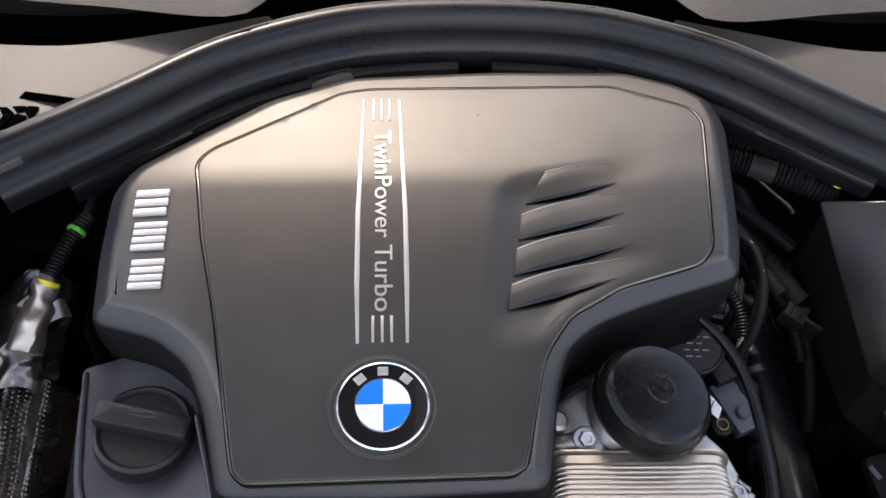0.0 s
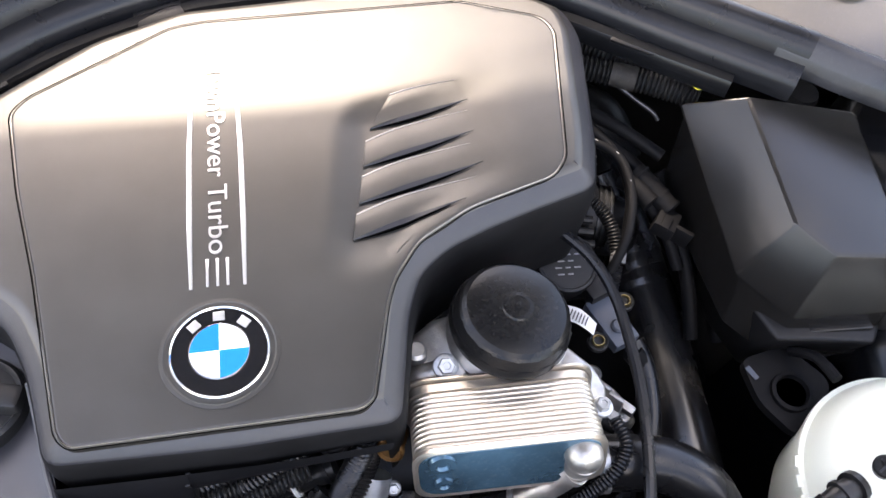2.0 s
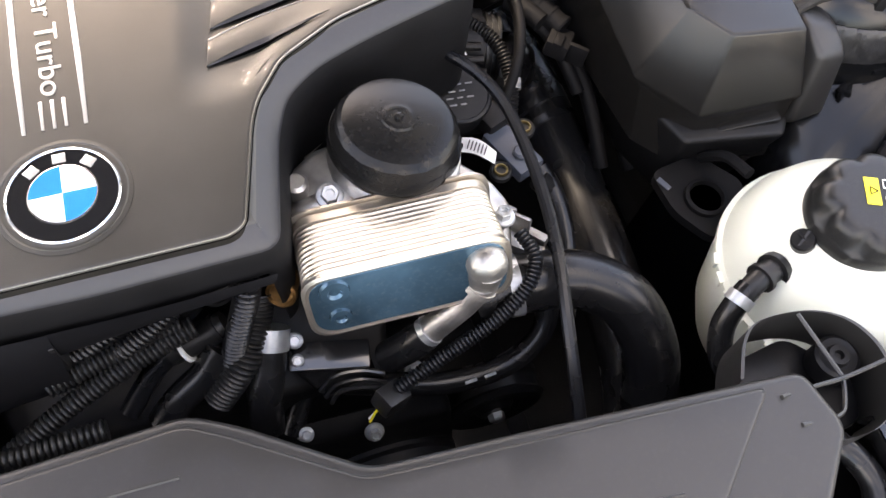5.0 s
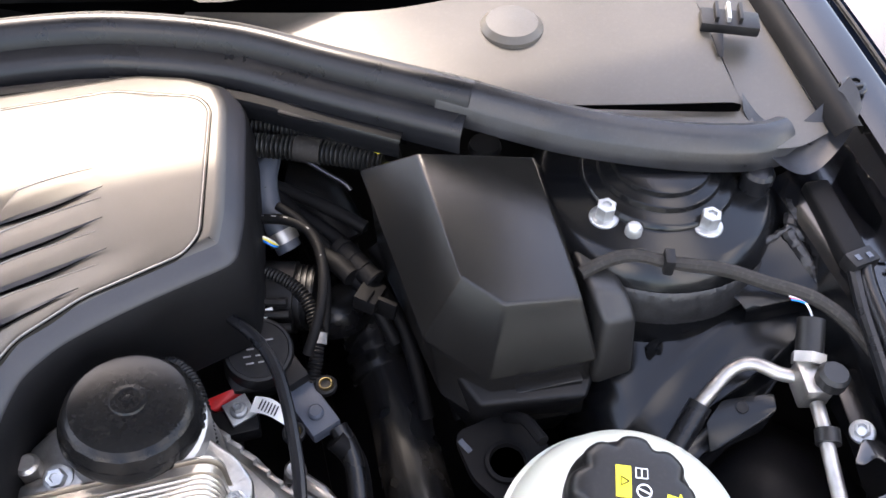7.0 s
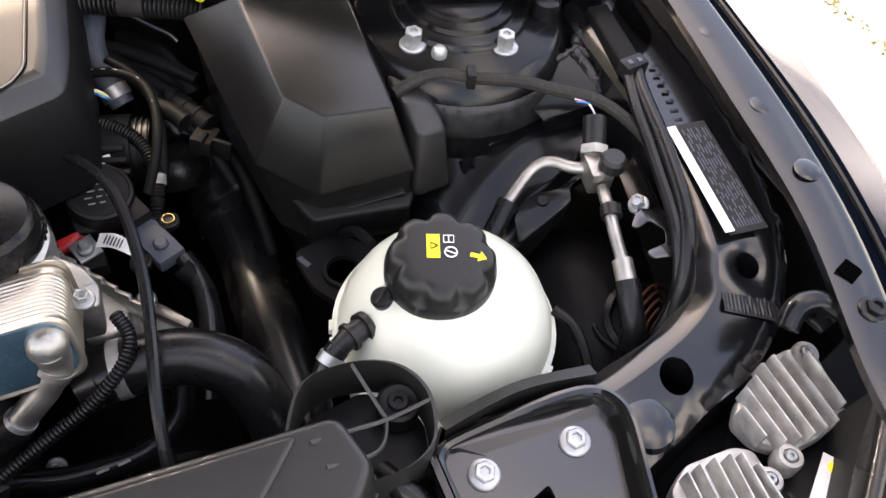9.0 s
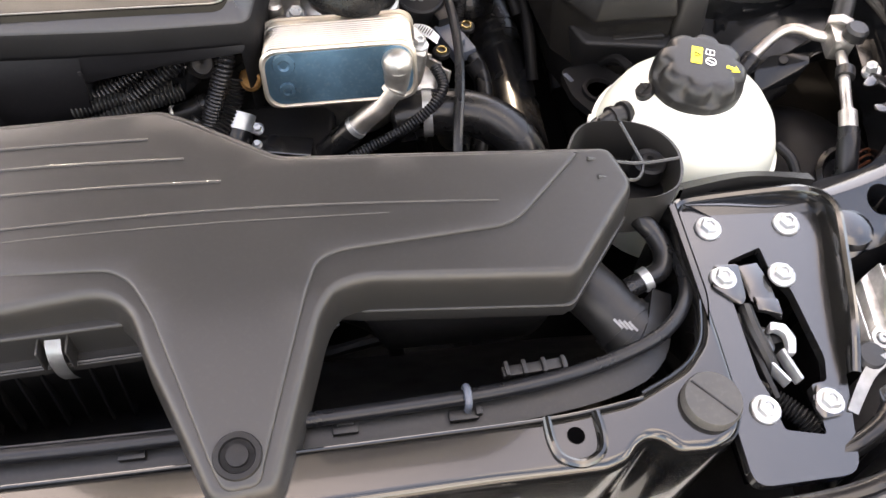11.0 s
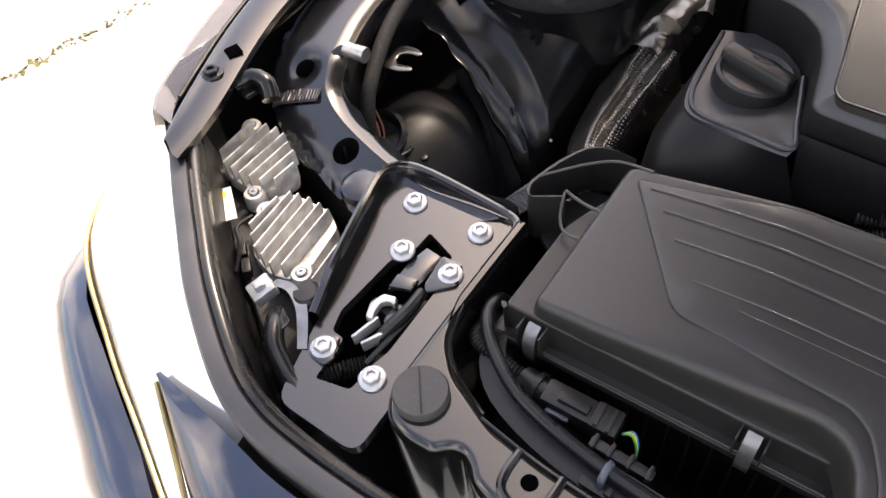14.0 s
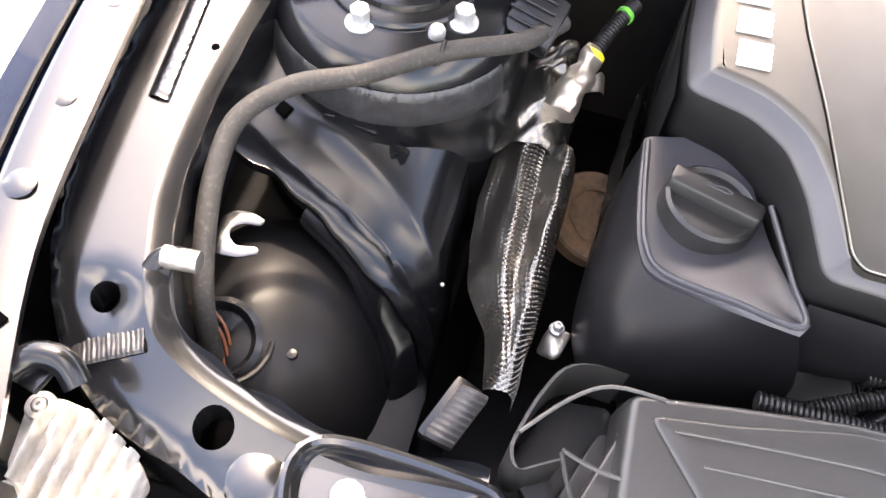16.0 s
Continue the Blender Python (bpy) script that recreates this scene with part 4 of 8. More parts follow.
for s in (1, -1):
    lamp = thing("headlight", (0.70 * s, -0.2, 0.7), "headlight unit with clear lens and finned heat sinks", "headlight", "headlights")
    part("lens", ribbon2([mx(s, LENS_TOP), mx(s, LENS_MID), mx(s, LENS_LOW), mx(s, shift(LENS_LOW, -0.02, -0.06))], 30), LENS, lamp, "clear bright headlight lens")
    part("lens_trim", tube(mx(s, shift(LENS_LOW, 0.002, 0.001, -0.002)), 0.0032, 8), BRASS, lamp, "pale edge strip of the lens")
    part("housing", hull(mx(s, [(0.80, -0.085, 0.77), (0.83, -0.06, 0.72), (0.62, -0.20, 0.76), (0.52, -0.26, 0.74), (0.62, -0.02, 0.70), (0.56, -0.20, 0.745), (0.60, -0.10, 0.74), (0.76, -0.02, 0.74), (0.70, -0.15, 0.775), (0.56, -0.25, 0.60), (0.80, -0.10, 0.55), (0.6, -0.02, 0.55)]), 0.006), DARK, lamp, "black lamp housing")
    wall = [(0.800, -0.072, 0.842), (0.760, -0.110, 0.840), (0.700, -0.158, 0.836), (0.620, -0.218, 0.828), (0.540, -0.262, 0.808)]
    part("lamp_shroud", ribbon2([mx(s, wall), mx(s, shift(wall, -0.006, -0.05, 0.004)), mx(s, shift(wall, -0.010, -0.085, 0.010)), mx(s, shift(wall, -0.060, -0.100, 0.060))], 24), DARK, lamp, "dull black lamp shroud")
    part("vent_slot", box((0.668 * s, -0.160, 0.778), (0.020, 0.010, 0.012), 0.002, (0, 0, 40 * s)), PLASTIC, lamp)
    part("vent_slot", box((0.690 * s, -0.146, 0.776), (0.020, 0.010, 0.012), 0.002, (0, 0, 40 * s)), PLASTIC, lamp)
    for ring, fins, bosses in SINKS:
        sink = part("heat_sink", slab(rounded(mx(s, ring), 0.006), 0.766, 0.784, 0.002), FIN_ALU, lamp, "die-cast aluminium heat sink")
        for i, (x0, y0, x1, y1) in enumerate(fins):
            d = V((x1 - x0) * s, y1 - y0, 0).normalized()
            w_ = V(-d.y, d.x, 0) * 0.0017
            a, b = V(x0 * s, y0, 0) + d * 0.003 * noise.noise(V(i * 1.7, x0 * 40, 2.0)), V(x1 * s, y1, 0) + d * 0.006 * noise.noise(V(i * 2.3, x1 * 30, 6.0))
            part("fin", stack([tuple((p)[:2]) for p in (a - w_, b - w_, b + w_, a + w_)], [(0, 0.782), (0.0002, 0.798), (0.0005, 0.8045), (0.0010, 0.8056)]), FIN_ALU, sink)
        for x, y in bosses:
            p = (x * s, y, 0.782)
            part("screw_boss", lathe([(0.0125, -0.012), (0.0125, 0.006), (0.0108, 0.009), (0.007, 0.009), (0.0065, 0.005), (0, 0.005)], p, 20), FIN_ALU, sink)
            part("screw", lathe([(0.0055, 0.004), (0.0055, 0.0105), (0.0045, 0.0115), (0.002, 0.0115), (0.002, 0.009), (0, 0.009)], p, 12), ZINC, sink, "small steel screw")
    part("label", box((0.744 * s, -0.118, 0.792), (0.050, 0.027, 0.0015), 0.0005, (0, 0, 36 * s)), PAPER, lamp, "white paper label with a yellow mark")
    part("label_mark", lathe([(0.006, 0), (0.005, 0.0006), (0, 0.0006)], (0.755 * s, -0.108, 0.793), 14), YELLOW, lamp)
    part("bracket", merge(box((0.617 * s, -0.180, 0.800), (0.024, 0.026, 0.014), 0.002, (12, 0, 20 * s)), box((0.617 * s, -0.181, 0.809), (0.010, 0.012, 0.010), 0.002, (0, 0, 20 * s)),
                          ribbon([mx(s, [(0.610, -0.164, 0.806), (0.590, -0.160, 0.809), (0.566, -0.168, 0.806), (0.548, -0.186, 0.802), (0.532, -0.206, 0.799)]),
                                  mx(s, [(0.612, -0.174, 0.804), (0.592, -0.170, 0.808), (0.572, -0.178, 0.805), (0.556, -0.194, 0.800), (0.541, -0.211, 0.797)])], 20, 0.003)), ZINC, lamp, "bent metal bracket")
    part("adjuster", lathe([(0.016, -0.02), (0.016, 0.006), (0.012, 0.010), (0, 0.0105)], (0.574 * s, -0.160, 0.798), 20), PLASTIC, lamp)
    part("hose", tube(mx(s, [(0.590, -0.190, 0.79), (0.575, -0.205, 0.803), (0.556, -0.224, 0.802), (0.530, -0.236, 0.79), (0.495, -0.246, 0.785)]), 0.010, 12), HOSE, lamp)
    part("cover_flap", hull(mx(s, [(0.582, -0.185, 0.805), (0.575, -0.188, 0.805), (0.572, -0.228, 0.80), (0.566, -0.222, 0.805), (0.560, -0.195, 0.812), (0.585, -0.22, 0.78), (0.565, -0.232, 0.78)]), 0.001, 1), PLATE, lamp)
    part("wire", tube(mx(s, [(0.705, -0.11, 0.79), (0.700, -0.135, 0.80), (0.68, -0.15, 0.80), (0.665, -0.175, 0.79)]), 0.0025, 8), DARK, lamp)
    arm = solo("fender_bracket", tube(mx(s, [(0.812, -0.002, 0.852), (0.797, 0.012, 0.858), (0.778, 0.014, 0.855), (0.764, 0.004, 0.845)]), 0.011, 12), PAINT_SATIN, "curved black bracket under the fender", "bracket", "fender brackets")
    part("bracket_foot", box((0.800 * s, 0.006, 0.846), (0.034, 0.030, 0.006), 0.002, (0, 10 * s, 15 * s)), PAINT_SATIN, arm)
    part("bracket_bolt", lathe([(0.009, 0), (0.009, 0.004), (0.006, 0.007), (0, 0.007)], (0.803 * s, 0.004, 0.849), 6), PAINT_SATIN, arm)

BUMP = [(0.930, -0.08, 0.715), (0.900, -0.20, 0.718), (0.858, -0.264, 0.720), (0.762, -0.312, 0.717), (0.645, -0.365, 0.714), (0.54, -0.412, 0.705), (0.30, -0.43, 0.690), (0.0, -0.44, 0.685)]
BULGE = [(0.940, -0.08, 0.650), (0.946, -0.195, 0.662), (0.918, -0.285, 0.666), (0.845, -0.342, 0.668), (0.740, -0.400, 0.662), (0.655, -0.436, 0.660), (0.40, -0.47, 0.655), (0.0, -0.49, 0.650)]


def both(h):
    return h + [(-x, y, z) for x, y, z in reversed(h[:-1])]


TOPB = [(0.640, -0.303, 0.793), (0.540, -0.313, 0.800), (0.45, -0.320, 0.786), (0.25, -0.308, 0.780), (0.0, -0.302, 0.778)]
LOWB = [(0.638, -0.309, 0.789), (0.516, -0.386, 0.748), (0.43, -0.412, 0.728), (0.28, -0.415, 0.712), (0.0, -0.405, 0.708)]
topb, lowb = both(TOPB), both(LOWB)
midb = [tuple((Vector(a) + Vector(b)) / 2 + V(0, -0.002, 0.006)) for a, b in zip(topb, lowb)]
crest = [tuple((Vector(a) + Vector(b)) / 2 + V(0.010 if a[0] > 0 else -0.010, -0.006, 0.014)) for a, b in zip(BUMP, BULGE)]
bumper = part("bumper", ribbon2([both(BUMP), both(crest)[:7] + [(0.0, -0.471, 0.6815)] + both(crest)[8:], both(BULGE), both(shift(BULGE, 0.012, -0.10, -0.02)), both(shift(BULGE, 0.0, -0.30, -0.01)), both(shift(BULGE, -0.05, -0.46, 0.03))], 60), BODY, car, "glossy dark blue front bumper")
part("bumper_top", ribbon2([topb, midb, lowb, [(x * 0.99, y - 0.004, z - 0.03) for x, y, z in lowb]], 50), BODY, bumper, "painted bumper top edge")
for s in (1, -1):
    part("bumper_edge", tube(mx(s, [(0.640, -0.312, 0.785), (0.580, -0.352, 0.765), (0.518, -0.391, 0.744), (0.44, -0.418, 0.722)]), 0.003, 8), BRASS, bumper, "bright edge strip beside the headlight")

# ---- bonnet, raised over the engine ----
# Out of view; hinge set high so sun and sky reach the cover.
HINGE, OPEN = V(0, 0.90, 1.30), radians(60)
b_dir, b_nrm = V(0, -math.cos(OPEN), math.sin(OPEN)), V(0, -math.sin(OPEN), -math.cos(OPEN))


def on_bonnet(x, d, h=0.0):
    return HINGE + V(x, 0, 0) + b_dir * d + b_nrm * h


skin = rounded([(-0.76, 0.0), (0.76, 0.0), (0.78, 0.55), (0.74, 0.95), (0.50, 1.18), (-0.50, 1.18), (-0.74, 0.95), (-0.78, 0.55)], 0.08)
bm = slab(skin, -0.022, -0.006, 0.004)
for v in bm.verts:
    v.co = on_bonnet(v.co.x, v.co.y, v.co.z)
bonnet = part("bonnet", bm, BODY, car, "raised dark blue bonnet")
bm = slab(inset(skin, 0.012), -0.006, 0.0, 0.003)
for v in bm.verts:
    v.co = on_bonnet(v.co.x, v.co.y, v.co.z)
part("inner_frame", bm, FRAME_PALE, bonnet, "unseen inner frame of the bonnet, paled as ground bounce")
for s in (1, -1):
    part("hinge_arm", tube([(0.86 * s, 0.72, 0.93), (0.855 * s, 0.86, 1.02), (0.80 * s, 0.97, 1.14), tuple(on_bonnet(0.735 * s, 0.06, -0.01))], 0.012, 10), PAINT_SATIN, bonnet, "black hinge arm")
for s in (1, -1):
    # Hinge corners left bare so the pale frame brightens the filter lid.
    bm = slab(rounded([(0.03 * s, 0.03), (0.40 * s, 0.04), (0.43 * s, 0.28), (0.68 * s, 0.40), (0.69 * s, 0.60), (0.62 * s, 0.96), (0.46 * s, 1.10), (0.03 * s, 1.13)], 0.06), 0.001, 0.012, 0.006)
    for v in bm.verts:
        v.co = on_bonnet(v.co.x, v.co.y, v.co.z)
    part("insulation_mat", bm, MAT_DARK, bonnet, "dark insulation mat")

# ---- cowl and its rubber seal ----
SEAL = [(0.0, 0.800), (0.10, 0.795), (0.18, 0.778), (0.285, 0.733), (0.385, 0.662), (0.50, 0.583)]
seal_l = [(-x, y, 0.928) for x, y in reversed(SEAL[1:])] + [(x, y, 0.928) for x, y in SEAL]
PROF = [(-0.020, -0.03), (-0.014, -0.006), (-0.006, 0.001), (0.003, 0.002), (0.011, -0.002), (0.017, -0.010), (0.020, -0.022), (0.030, -0.026), (0.036, -0.031), (0.040, -0.038), (0.041, -0.050), (0.039, -0.060)]
seal = solo("cowl_seal", sweep(seal_l, [(-a, b) for a, b in PROF], 90), RUBBER, "black rubber seal curving round the engine", "seal")
for s in (1, -1):
    ext = [(0.472, 0.601, 0.926), (0.485, 0.592, 0.9255), (0.577, 0.530, 0.921), (0.678, 0.490, 0.912), (0.755, 0.474, 0.906), (0.80, 0.482, 0.899)]
    pr = [(-0.022, -0.035), (-0.014, -0.002), (-0.004, 0.004), (0.004, 0.003), (0.010, -0.002), (0.0145, -0.009), (0.0172, -0.0125), (0.0180, -0.0145), (0.0212, -0.022), (0.0230, -0.029), (0.0225, -0.034)]
    part("seal_sleeve", sweep(mx(s, ext), [(-a * s, b) for a, b in pr], 40), SLEEVE, seal, "greyed moulded end sleeve")
    end = part("seal_end", ribbon2([mx(s, [(0.764, 0.520, 0.914), (0.777, 0.494, 0.900), (0.804, 0.482, 0.890), (0.837, 0.490, 0.904), (0.874, 0.506, 0.924)]),
                                    mx(s, [(0.758, 0.502, 0.907), (0.772, 0.464, 0.886), (0.806, 0.456, 0.878), (0.844, 0.470, 0.890), (0.879, 0.492, 0.916)]),
                                    mx(s, [(0.762, 0.490, 0.887), (0.778, 0.440, 0.882), (0.808, 0.432, 0.876), (0.850, 0.452, 0.890), (0.881, 0.480, 0.904)])], 24), SLEEVE, seal, "flared rubber flap")
    rail_l = [(x * s, y, 0.878) for x, y in ((0.02, 0.752), (0.12, 0.743), (0.185, 0.724), (0.27, 0.686), (0.36, 0.624), (0.425, 0.580))]
    part("seal_rail", sweep(rail_l, [(0.012 * s, -0.022), (0.010 * s, -0.002), (0.003 * s, 0.003), (-0.006 * s, 0.0), (-0.010 * s, -0.008), (-0.009 * s, -0.022)], 40), PAINT_SATIN, seal, "black channel under the seal")
    for (x, y, r) in ((0.165, 0.7295, -17), (0.335, 0.6435, -33)):
        part("seal_clip", box((x * s, y, 0.8765), (0.050, 0.020, 0.006), 0.002, (14, 0, r * s)), DARK, seal)
edge_l = [(-x, y, z) for x, y, z in reversed([(0.18, 0.775, 0.905), (0.385, 0.66, 0.905), (0.50, 0.58, 0.905), (0.66, 0.50, 0.90), (0.766, 0.485, 0.90)])]
edge_r = [(-x, y, z) for x, y, z in reversed(edge_l)]
for s, line in ((-1, edge_l), (1, edge_r)):
    order = line if s > 0 else list(reversed(line))
    front = thing("cowl_tray", (0.5 * s, 0.65, 0.9), "satin plastic cowl tray below the windscreen", "cowl", "cowl trays")
    part("tray_panel", ribbon2([order, [(0.22 * s, 0.782, 0.910), (0.40 * s, 0.690, 0.912), (0.52 * s, 0.64, 0.914), (0.67 * s, 0.57, 0.912), (0.763 * s, 0.555, 0.916)],
                                [(0.235 * s, 0.79, 0.915), (0.42 * s, 0.735, 0.922), (0.55 * s, 0.73, 0.924), (0.68 * s, 0.70, 0.926), (0.775 * s, 0.66, 0.93)]], 30), COWL, front)
    part("tray_cap", lathe([(0.036, -0.008), (0.034, 0.004), (0.028, 0.010), (0.0, 0.0115)], (0.570 * s, 0.675, 0.916), 36), COWL, front, "round cap in the tray")
    part("tray_slot", ribbon([[(0.555 * s, 0.5545, 0.913), (0.66 * s, 0.5305, 0.9125), (0.748 * s, 0.5125, 0.9115), (0.757 * s, 0.508, 0.911)], [(0.555 * s, 0.553, 0.912), (0.66 * s, 0.5235, 0.9105), (0.748 * s, 0.5015, 0.9085), (0.757 * s, 0.506, 0.910)]], 20, 0.0015), VOID, front, "black strip for the shaded slot in the tray")
    part("tray_edge", ribbon([[(0.7635 * s, 0.512, 0.907), (0.7625 * s, 0.53, 0.911), (0.7645 * s, 0.555, 0.917), (0.775 * s, 0.66, 0.931)], [(0.770 * s, 0.512, 0.898), (0.770 * s, 0.53, 0.901), (0.772 * s, 0.555, 0.904), (0.783 * s, 0.66, 0.918)]], 16, 0.003), DARK, front, "dark scalloped tray edge")
    part("corner_panel", ribbon2([[(0.768 * s, 0.46, 0.892), (0.80 * s, 0.455, 0.892), (0.838 * s, 0.465, 0.893)], [(0.770 * s, 0.56, 0.902), (0.805 * s, 0.555, 0.902), (0.842 * s, 0.55, 0.903)], [(0.778 * s, 0.70, 0.918), (0.81 * s, 0.69, 0.918), (0.85 * s, 0.68, 0.918)]], 12), COWL, front, "lower corner panel of the cowl")
    # Added dark strip: paints the shaded gap between corner panel and fender.
    part("hinge_gap_strip", ribbon2([[(0.838 * s, 0.455, 0.895), (0.846 * s, 0.452, 0.908), (0.862 * s, 0.452, 0.908), (0.872 * s, 0.456, 0.89)], [(0.842 * s, 0.56, 0.906), (0.850 * s, 0.555, 0.920), (0.868 * s, 0.555, 0.920), (0.878 * s, 0.56, 0.90)], [(0.848 * s, 0.72, 0.922), (0.856 * s, 0.72, 0.936), (0.872 * s, 0.72, 0.936), (0.880 * s, 0.72, 0.916)]], 10), MATT, front, "black strip for the shaded gap by the hinge")
    clip = part("wiper_clip", box((0.792 * s, 0.612, 0.930), (0.062, 0.030, 0.012), 0.003, (0, 0, -24 * s)), DARK, front, "black clip in the tray corner")
    part("clip_tongue", hull([(0.764 * s, 0.60, 0.930), (0.778 * s, 0.596, 0.931), (0.766 * s, 0.566, 0.922), (0.760 * s, 0.570, 0.922), (0.768 * s, 0.585, 0.915)], 0.002), DARK, front)
    for k in range(3):
        part("clip_rib", box(((0.780 + 0.012 * k) * s, 0.622 - 0.004 * k, 0.938), (0.004, 0.030, 0.008), 0.001, (0, 0, -24 * s)), ZINC if k == 1 else DARK, clip)
    if s < 0:
        part("tray_slot", ribbon([[(-0.56, 0.688, 0.9165), (-0.503, 0.677, 0.9155), (-0.414, 0.662, 0.9145)], [(-0.56, 0.677, 0.9155), (-0.500, 0.666, 0.9145), (-0.419, 0.653, 0.9138)]], 12, 0.0015), VOID, front, "black strip for the shaded slot in the tray")
        for cell in (((-0.512, 0.650), (-0.500, 0.651), (-0.494, 0.642), (-0.512, 0.628)), ((-0.497, 0.651), (-0.489, 0.651), (-0.482, 0.645), (-0.492, 0.642)), ((-0.484, 0.652), (-0.471, 0.653), (-0.467, 0.649), (-0.478, 0.645)),
                     ((-0.468, 0.653), (-0.458, 0.652), (-0.462, 0.641), (-0.466, 0.639), (-0.470, 0.645)), ((-0.490, 0.640), (-0.480, 0.643), (-0.489, 0.620), (-0.500, 0.618)), ((-0.478, 0.642), (-0.468, 0.640), (-0.470, 0.631), (-0.482, 0.616), (-0.487, 0.618))):
            part("vent_cell", slab(list(cell), 0.905, 0.9145, 0.0005), VOID, front)
    rear = part("rear_panel", ribbon2([[(0.0, 0.86, 0.935), (0.20 * s, 0.825, 0.937), (0.26 * s, 0.768, 0.94), (0.42 * s, 0.776, 0.945), (0.60 * s, 0.78, 0.95), (0.90 * s, 0.74, 0.955)],
                                       [(0.0, 0.865, 0.946), (0.20 * s, 0.832, 0.947), (0.27 * s, 0.778, 0.95), (0.42 * s, 0.786, 0.955), (0.60 * s, 0.79, 0.96), (0.90 * s, 0.75, 0.965)],
                                       [(0.0, 1.05, 0.98), (0.2 * s, 1.05, 0.98), (0.3 * s, 1.05, 0.98), (0.45 * s, 1.05, 0.98), (0.6 * s, 1.04, 0.98), (0.9 * s, 0.95, 0.98)]], 40), COWL_REAR, front, "rear cowl panel")
    # Black sheet, painted shade between tray and rear panel.
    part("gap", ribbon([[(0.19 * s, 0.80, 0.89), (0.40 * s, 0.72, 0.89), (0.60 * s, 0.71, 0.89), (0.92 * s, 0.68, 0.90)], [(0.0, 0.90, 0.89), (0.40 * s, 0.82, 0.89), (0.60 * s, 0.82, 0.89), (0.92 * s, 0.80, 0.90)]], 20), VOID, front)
    for k in range(9):
        part("vent_slat", box(((0.10 + 0.022 * k) * s, 0.875 + 0.002 * k, 0.957), (0.005, 0.045, 0.006), 0.001, (8, 0, 14 * s)), DARK, front)
glass = bpy.data.materials.new("windscreen_glass")
glass.use_nodes = True
gb = glass.node_tree.nodes["Principled BSDF"]
gb.inputs["Base Color"].default_value, gb.inputs["Roughness"].default_value, gb.inputs["Coat Weight"].default_value = (0.02, 0.03, 0.03, 1), 0.03, 0.5
part("windscreen", ribbon([[(-0.72, 1.02, 0.985), (0, 1.10, 0.985), (0.72, 1.02, 0.985)], [(-0.60, 1.75, 1.40), (0, 1.85, 1.42), (0.60, 1.75, 1.40)]], 20), glass, car, "dark windscreen")


# ---- engine cover ----
cover = thing("engine_cover", (-0.05, 0.5, 0.75), "graphite and grey plastic engine cover with silver lettering", "engine cover")
RIM = [(-0.378, 0.425), (-0.384, 0.50), (-0.384, 0.575), (-0.366, 0.606), (-0.309, 0.643), (-0.230, 0.700), (-0.144, 0.738), (0.012, 0.750), (0.176, 0.750), (0.235, 0.727), (0.270, 0.699), (0.277, 0.655),
       (0.258, 0.51), (0.246, 0.463), (0.178, 0.443), (0.136, 0.429), (0.095, 0.412), (0.065, 0.388), (0.050, 0.349), (0.032, 0.256), (-0.10, 0.252), (-0.245, 0.256), (-0.264, 0.334), (-0.284, 0.378), (-0.317, 0.405), (-0.350, 0.416)]
rim = rounded(RIM, 0.014, 4)


def crown(x, y):
    return -0.008 * max(0.0, (y - 0.66) / 0.09) ** 2 - 0.008 * max(0.0, (-x - 0.27) / 0.11) ** 2 + 0.0007 * math.sin((y - 0.25) * 6.5) * math.sin((x + 0.38) * 4.8)


def ease(v):
    v = min(max(v, 0.0), 1.0)
    return v * v * (3 - 2 * v)


def sunk(x, y):
    """The shallow field round the gills."""
    a, b = x - (0.008 + 0.15 * (y - 0.563)), 0.581 + 0.22 * (x - 0.045) - y
    r = 0.030
    d = r - math.hypot(max(r - a, 0), max(r - b, 0)) if a < r or b < r else min(a, b)
    yf = 0.377 + (x - 0.042) * 1.36 if x < 0.067 else 0.411 + (x - 0.067) * 0.577 if x < 0.119 else 0.441 + (x - 0.119) * 0.31
    return crown(x, y) - ease((y - yf - 0.006) / 0.03) * 0.0058 * min(max(d / 0.026, 0.0), 1.0) * (1 - ease((x - 0.08) / 0.11)) * ease((y - 0.375) / 0.05)


# Skirt far darker than the bevel: shade on the cover's side is painted.
bm = stack(rim, [(-0.001, 0.745), (-0.002, 0.78), (-0.0035, 0.815), (-0.0045, 0.846), (-0.004, 0.852), (-0.002, 0.868), (0.0006, 0.8735)], crown, cap1=False)
for v in bm.verts:
    if -0.144 < v.co.x < 0.024 and v.co.y < 0.30:                 # arch over the conduits
        v.co.z = max(v.co.z, 0.844 + 0.15 * v.co.x)
part("skirt", bm, MATT, cover, "lower skirt, darkened as the shaded side")
INSET = [(-0.297, 0.595), (-0.284, 0.612), (-0.150, 0.694), (-0.118, 0.700), (0.150, 0.706), (0.234, 0.673), (0.244, 0.652), (0.219, 0.487), (0.203, 0.467), (0.119, 0.441), (0.067, 0.411), (0.042, 0.377), (0.033, 0.355), (0.012, 0.270), (0.0, 0.263), (-0.222, 0.261), (-0.232, 0.272), (-0.260, 0.416), (-0.281, 0.503)]
panel_poly = rounded(INSET, 0.010, 4)
bed_poly = inset(panel_poly, 0.012)


def bed(x, y):
    return crown(x, y) - (0.009 if inside(x, y, [bed_poly]) else 0.0)


part("shell", stack(rim, [(0.0, 0.8715), (0.0004, 0.8735), (0.002, 0.8765), (0.008, 0.882), (0.0157, 0.8888)], crown, cap1=False), COVER_RIM, cover, "grey-blue moulded bevel round the cover")
plateau = part("rim_top", stack(rim, [(0.0155, 0.8886), (0.018, 0.8908), (0.0245, 0.8925), (0.0255, 0.8925)], bed, step=0.012), COVER_TOP, cover, "graphite outer field")
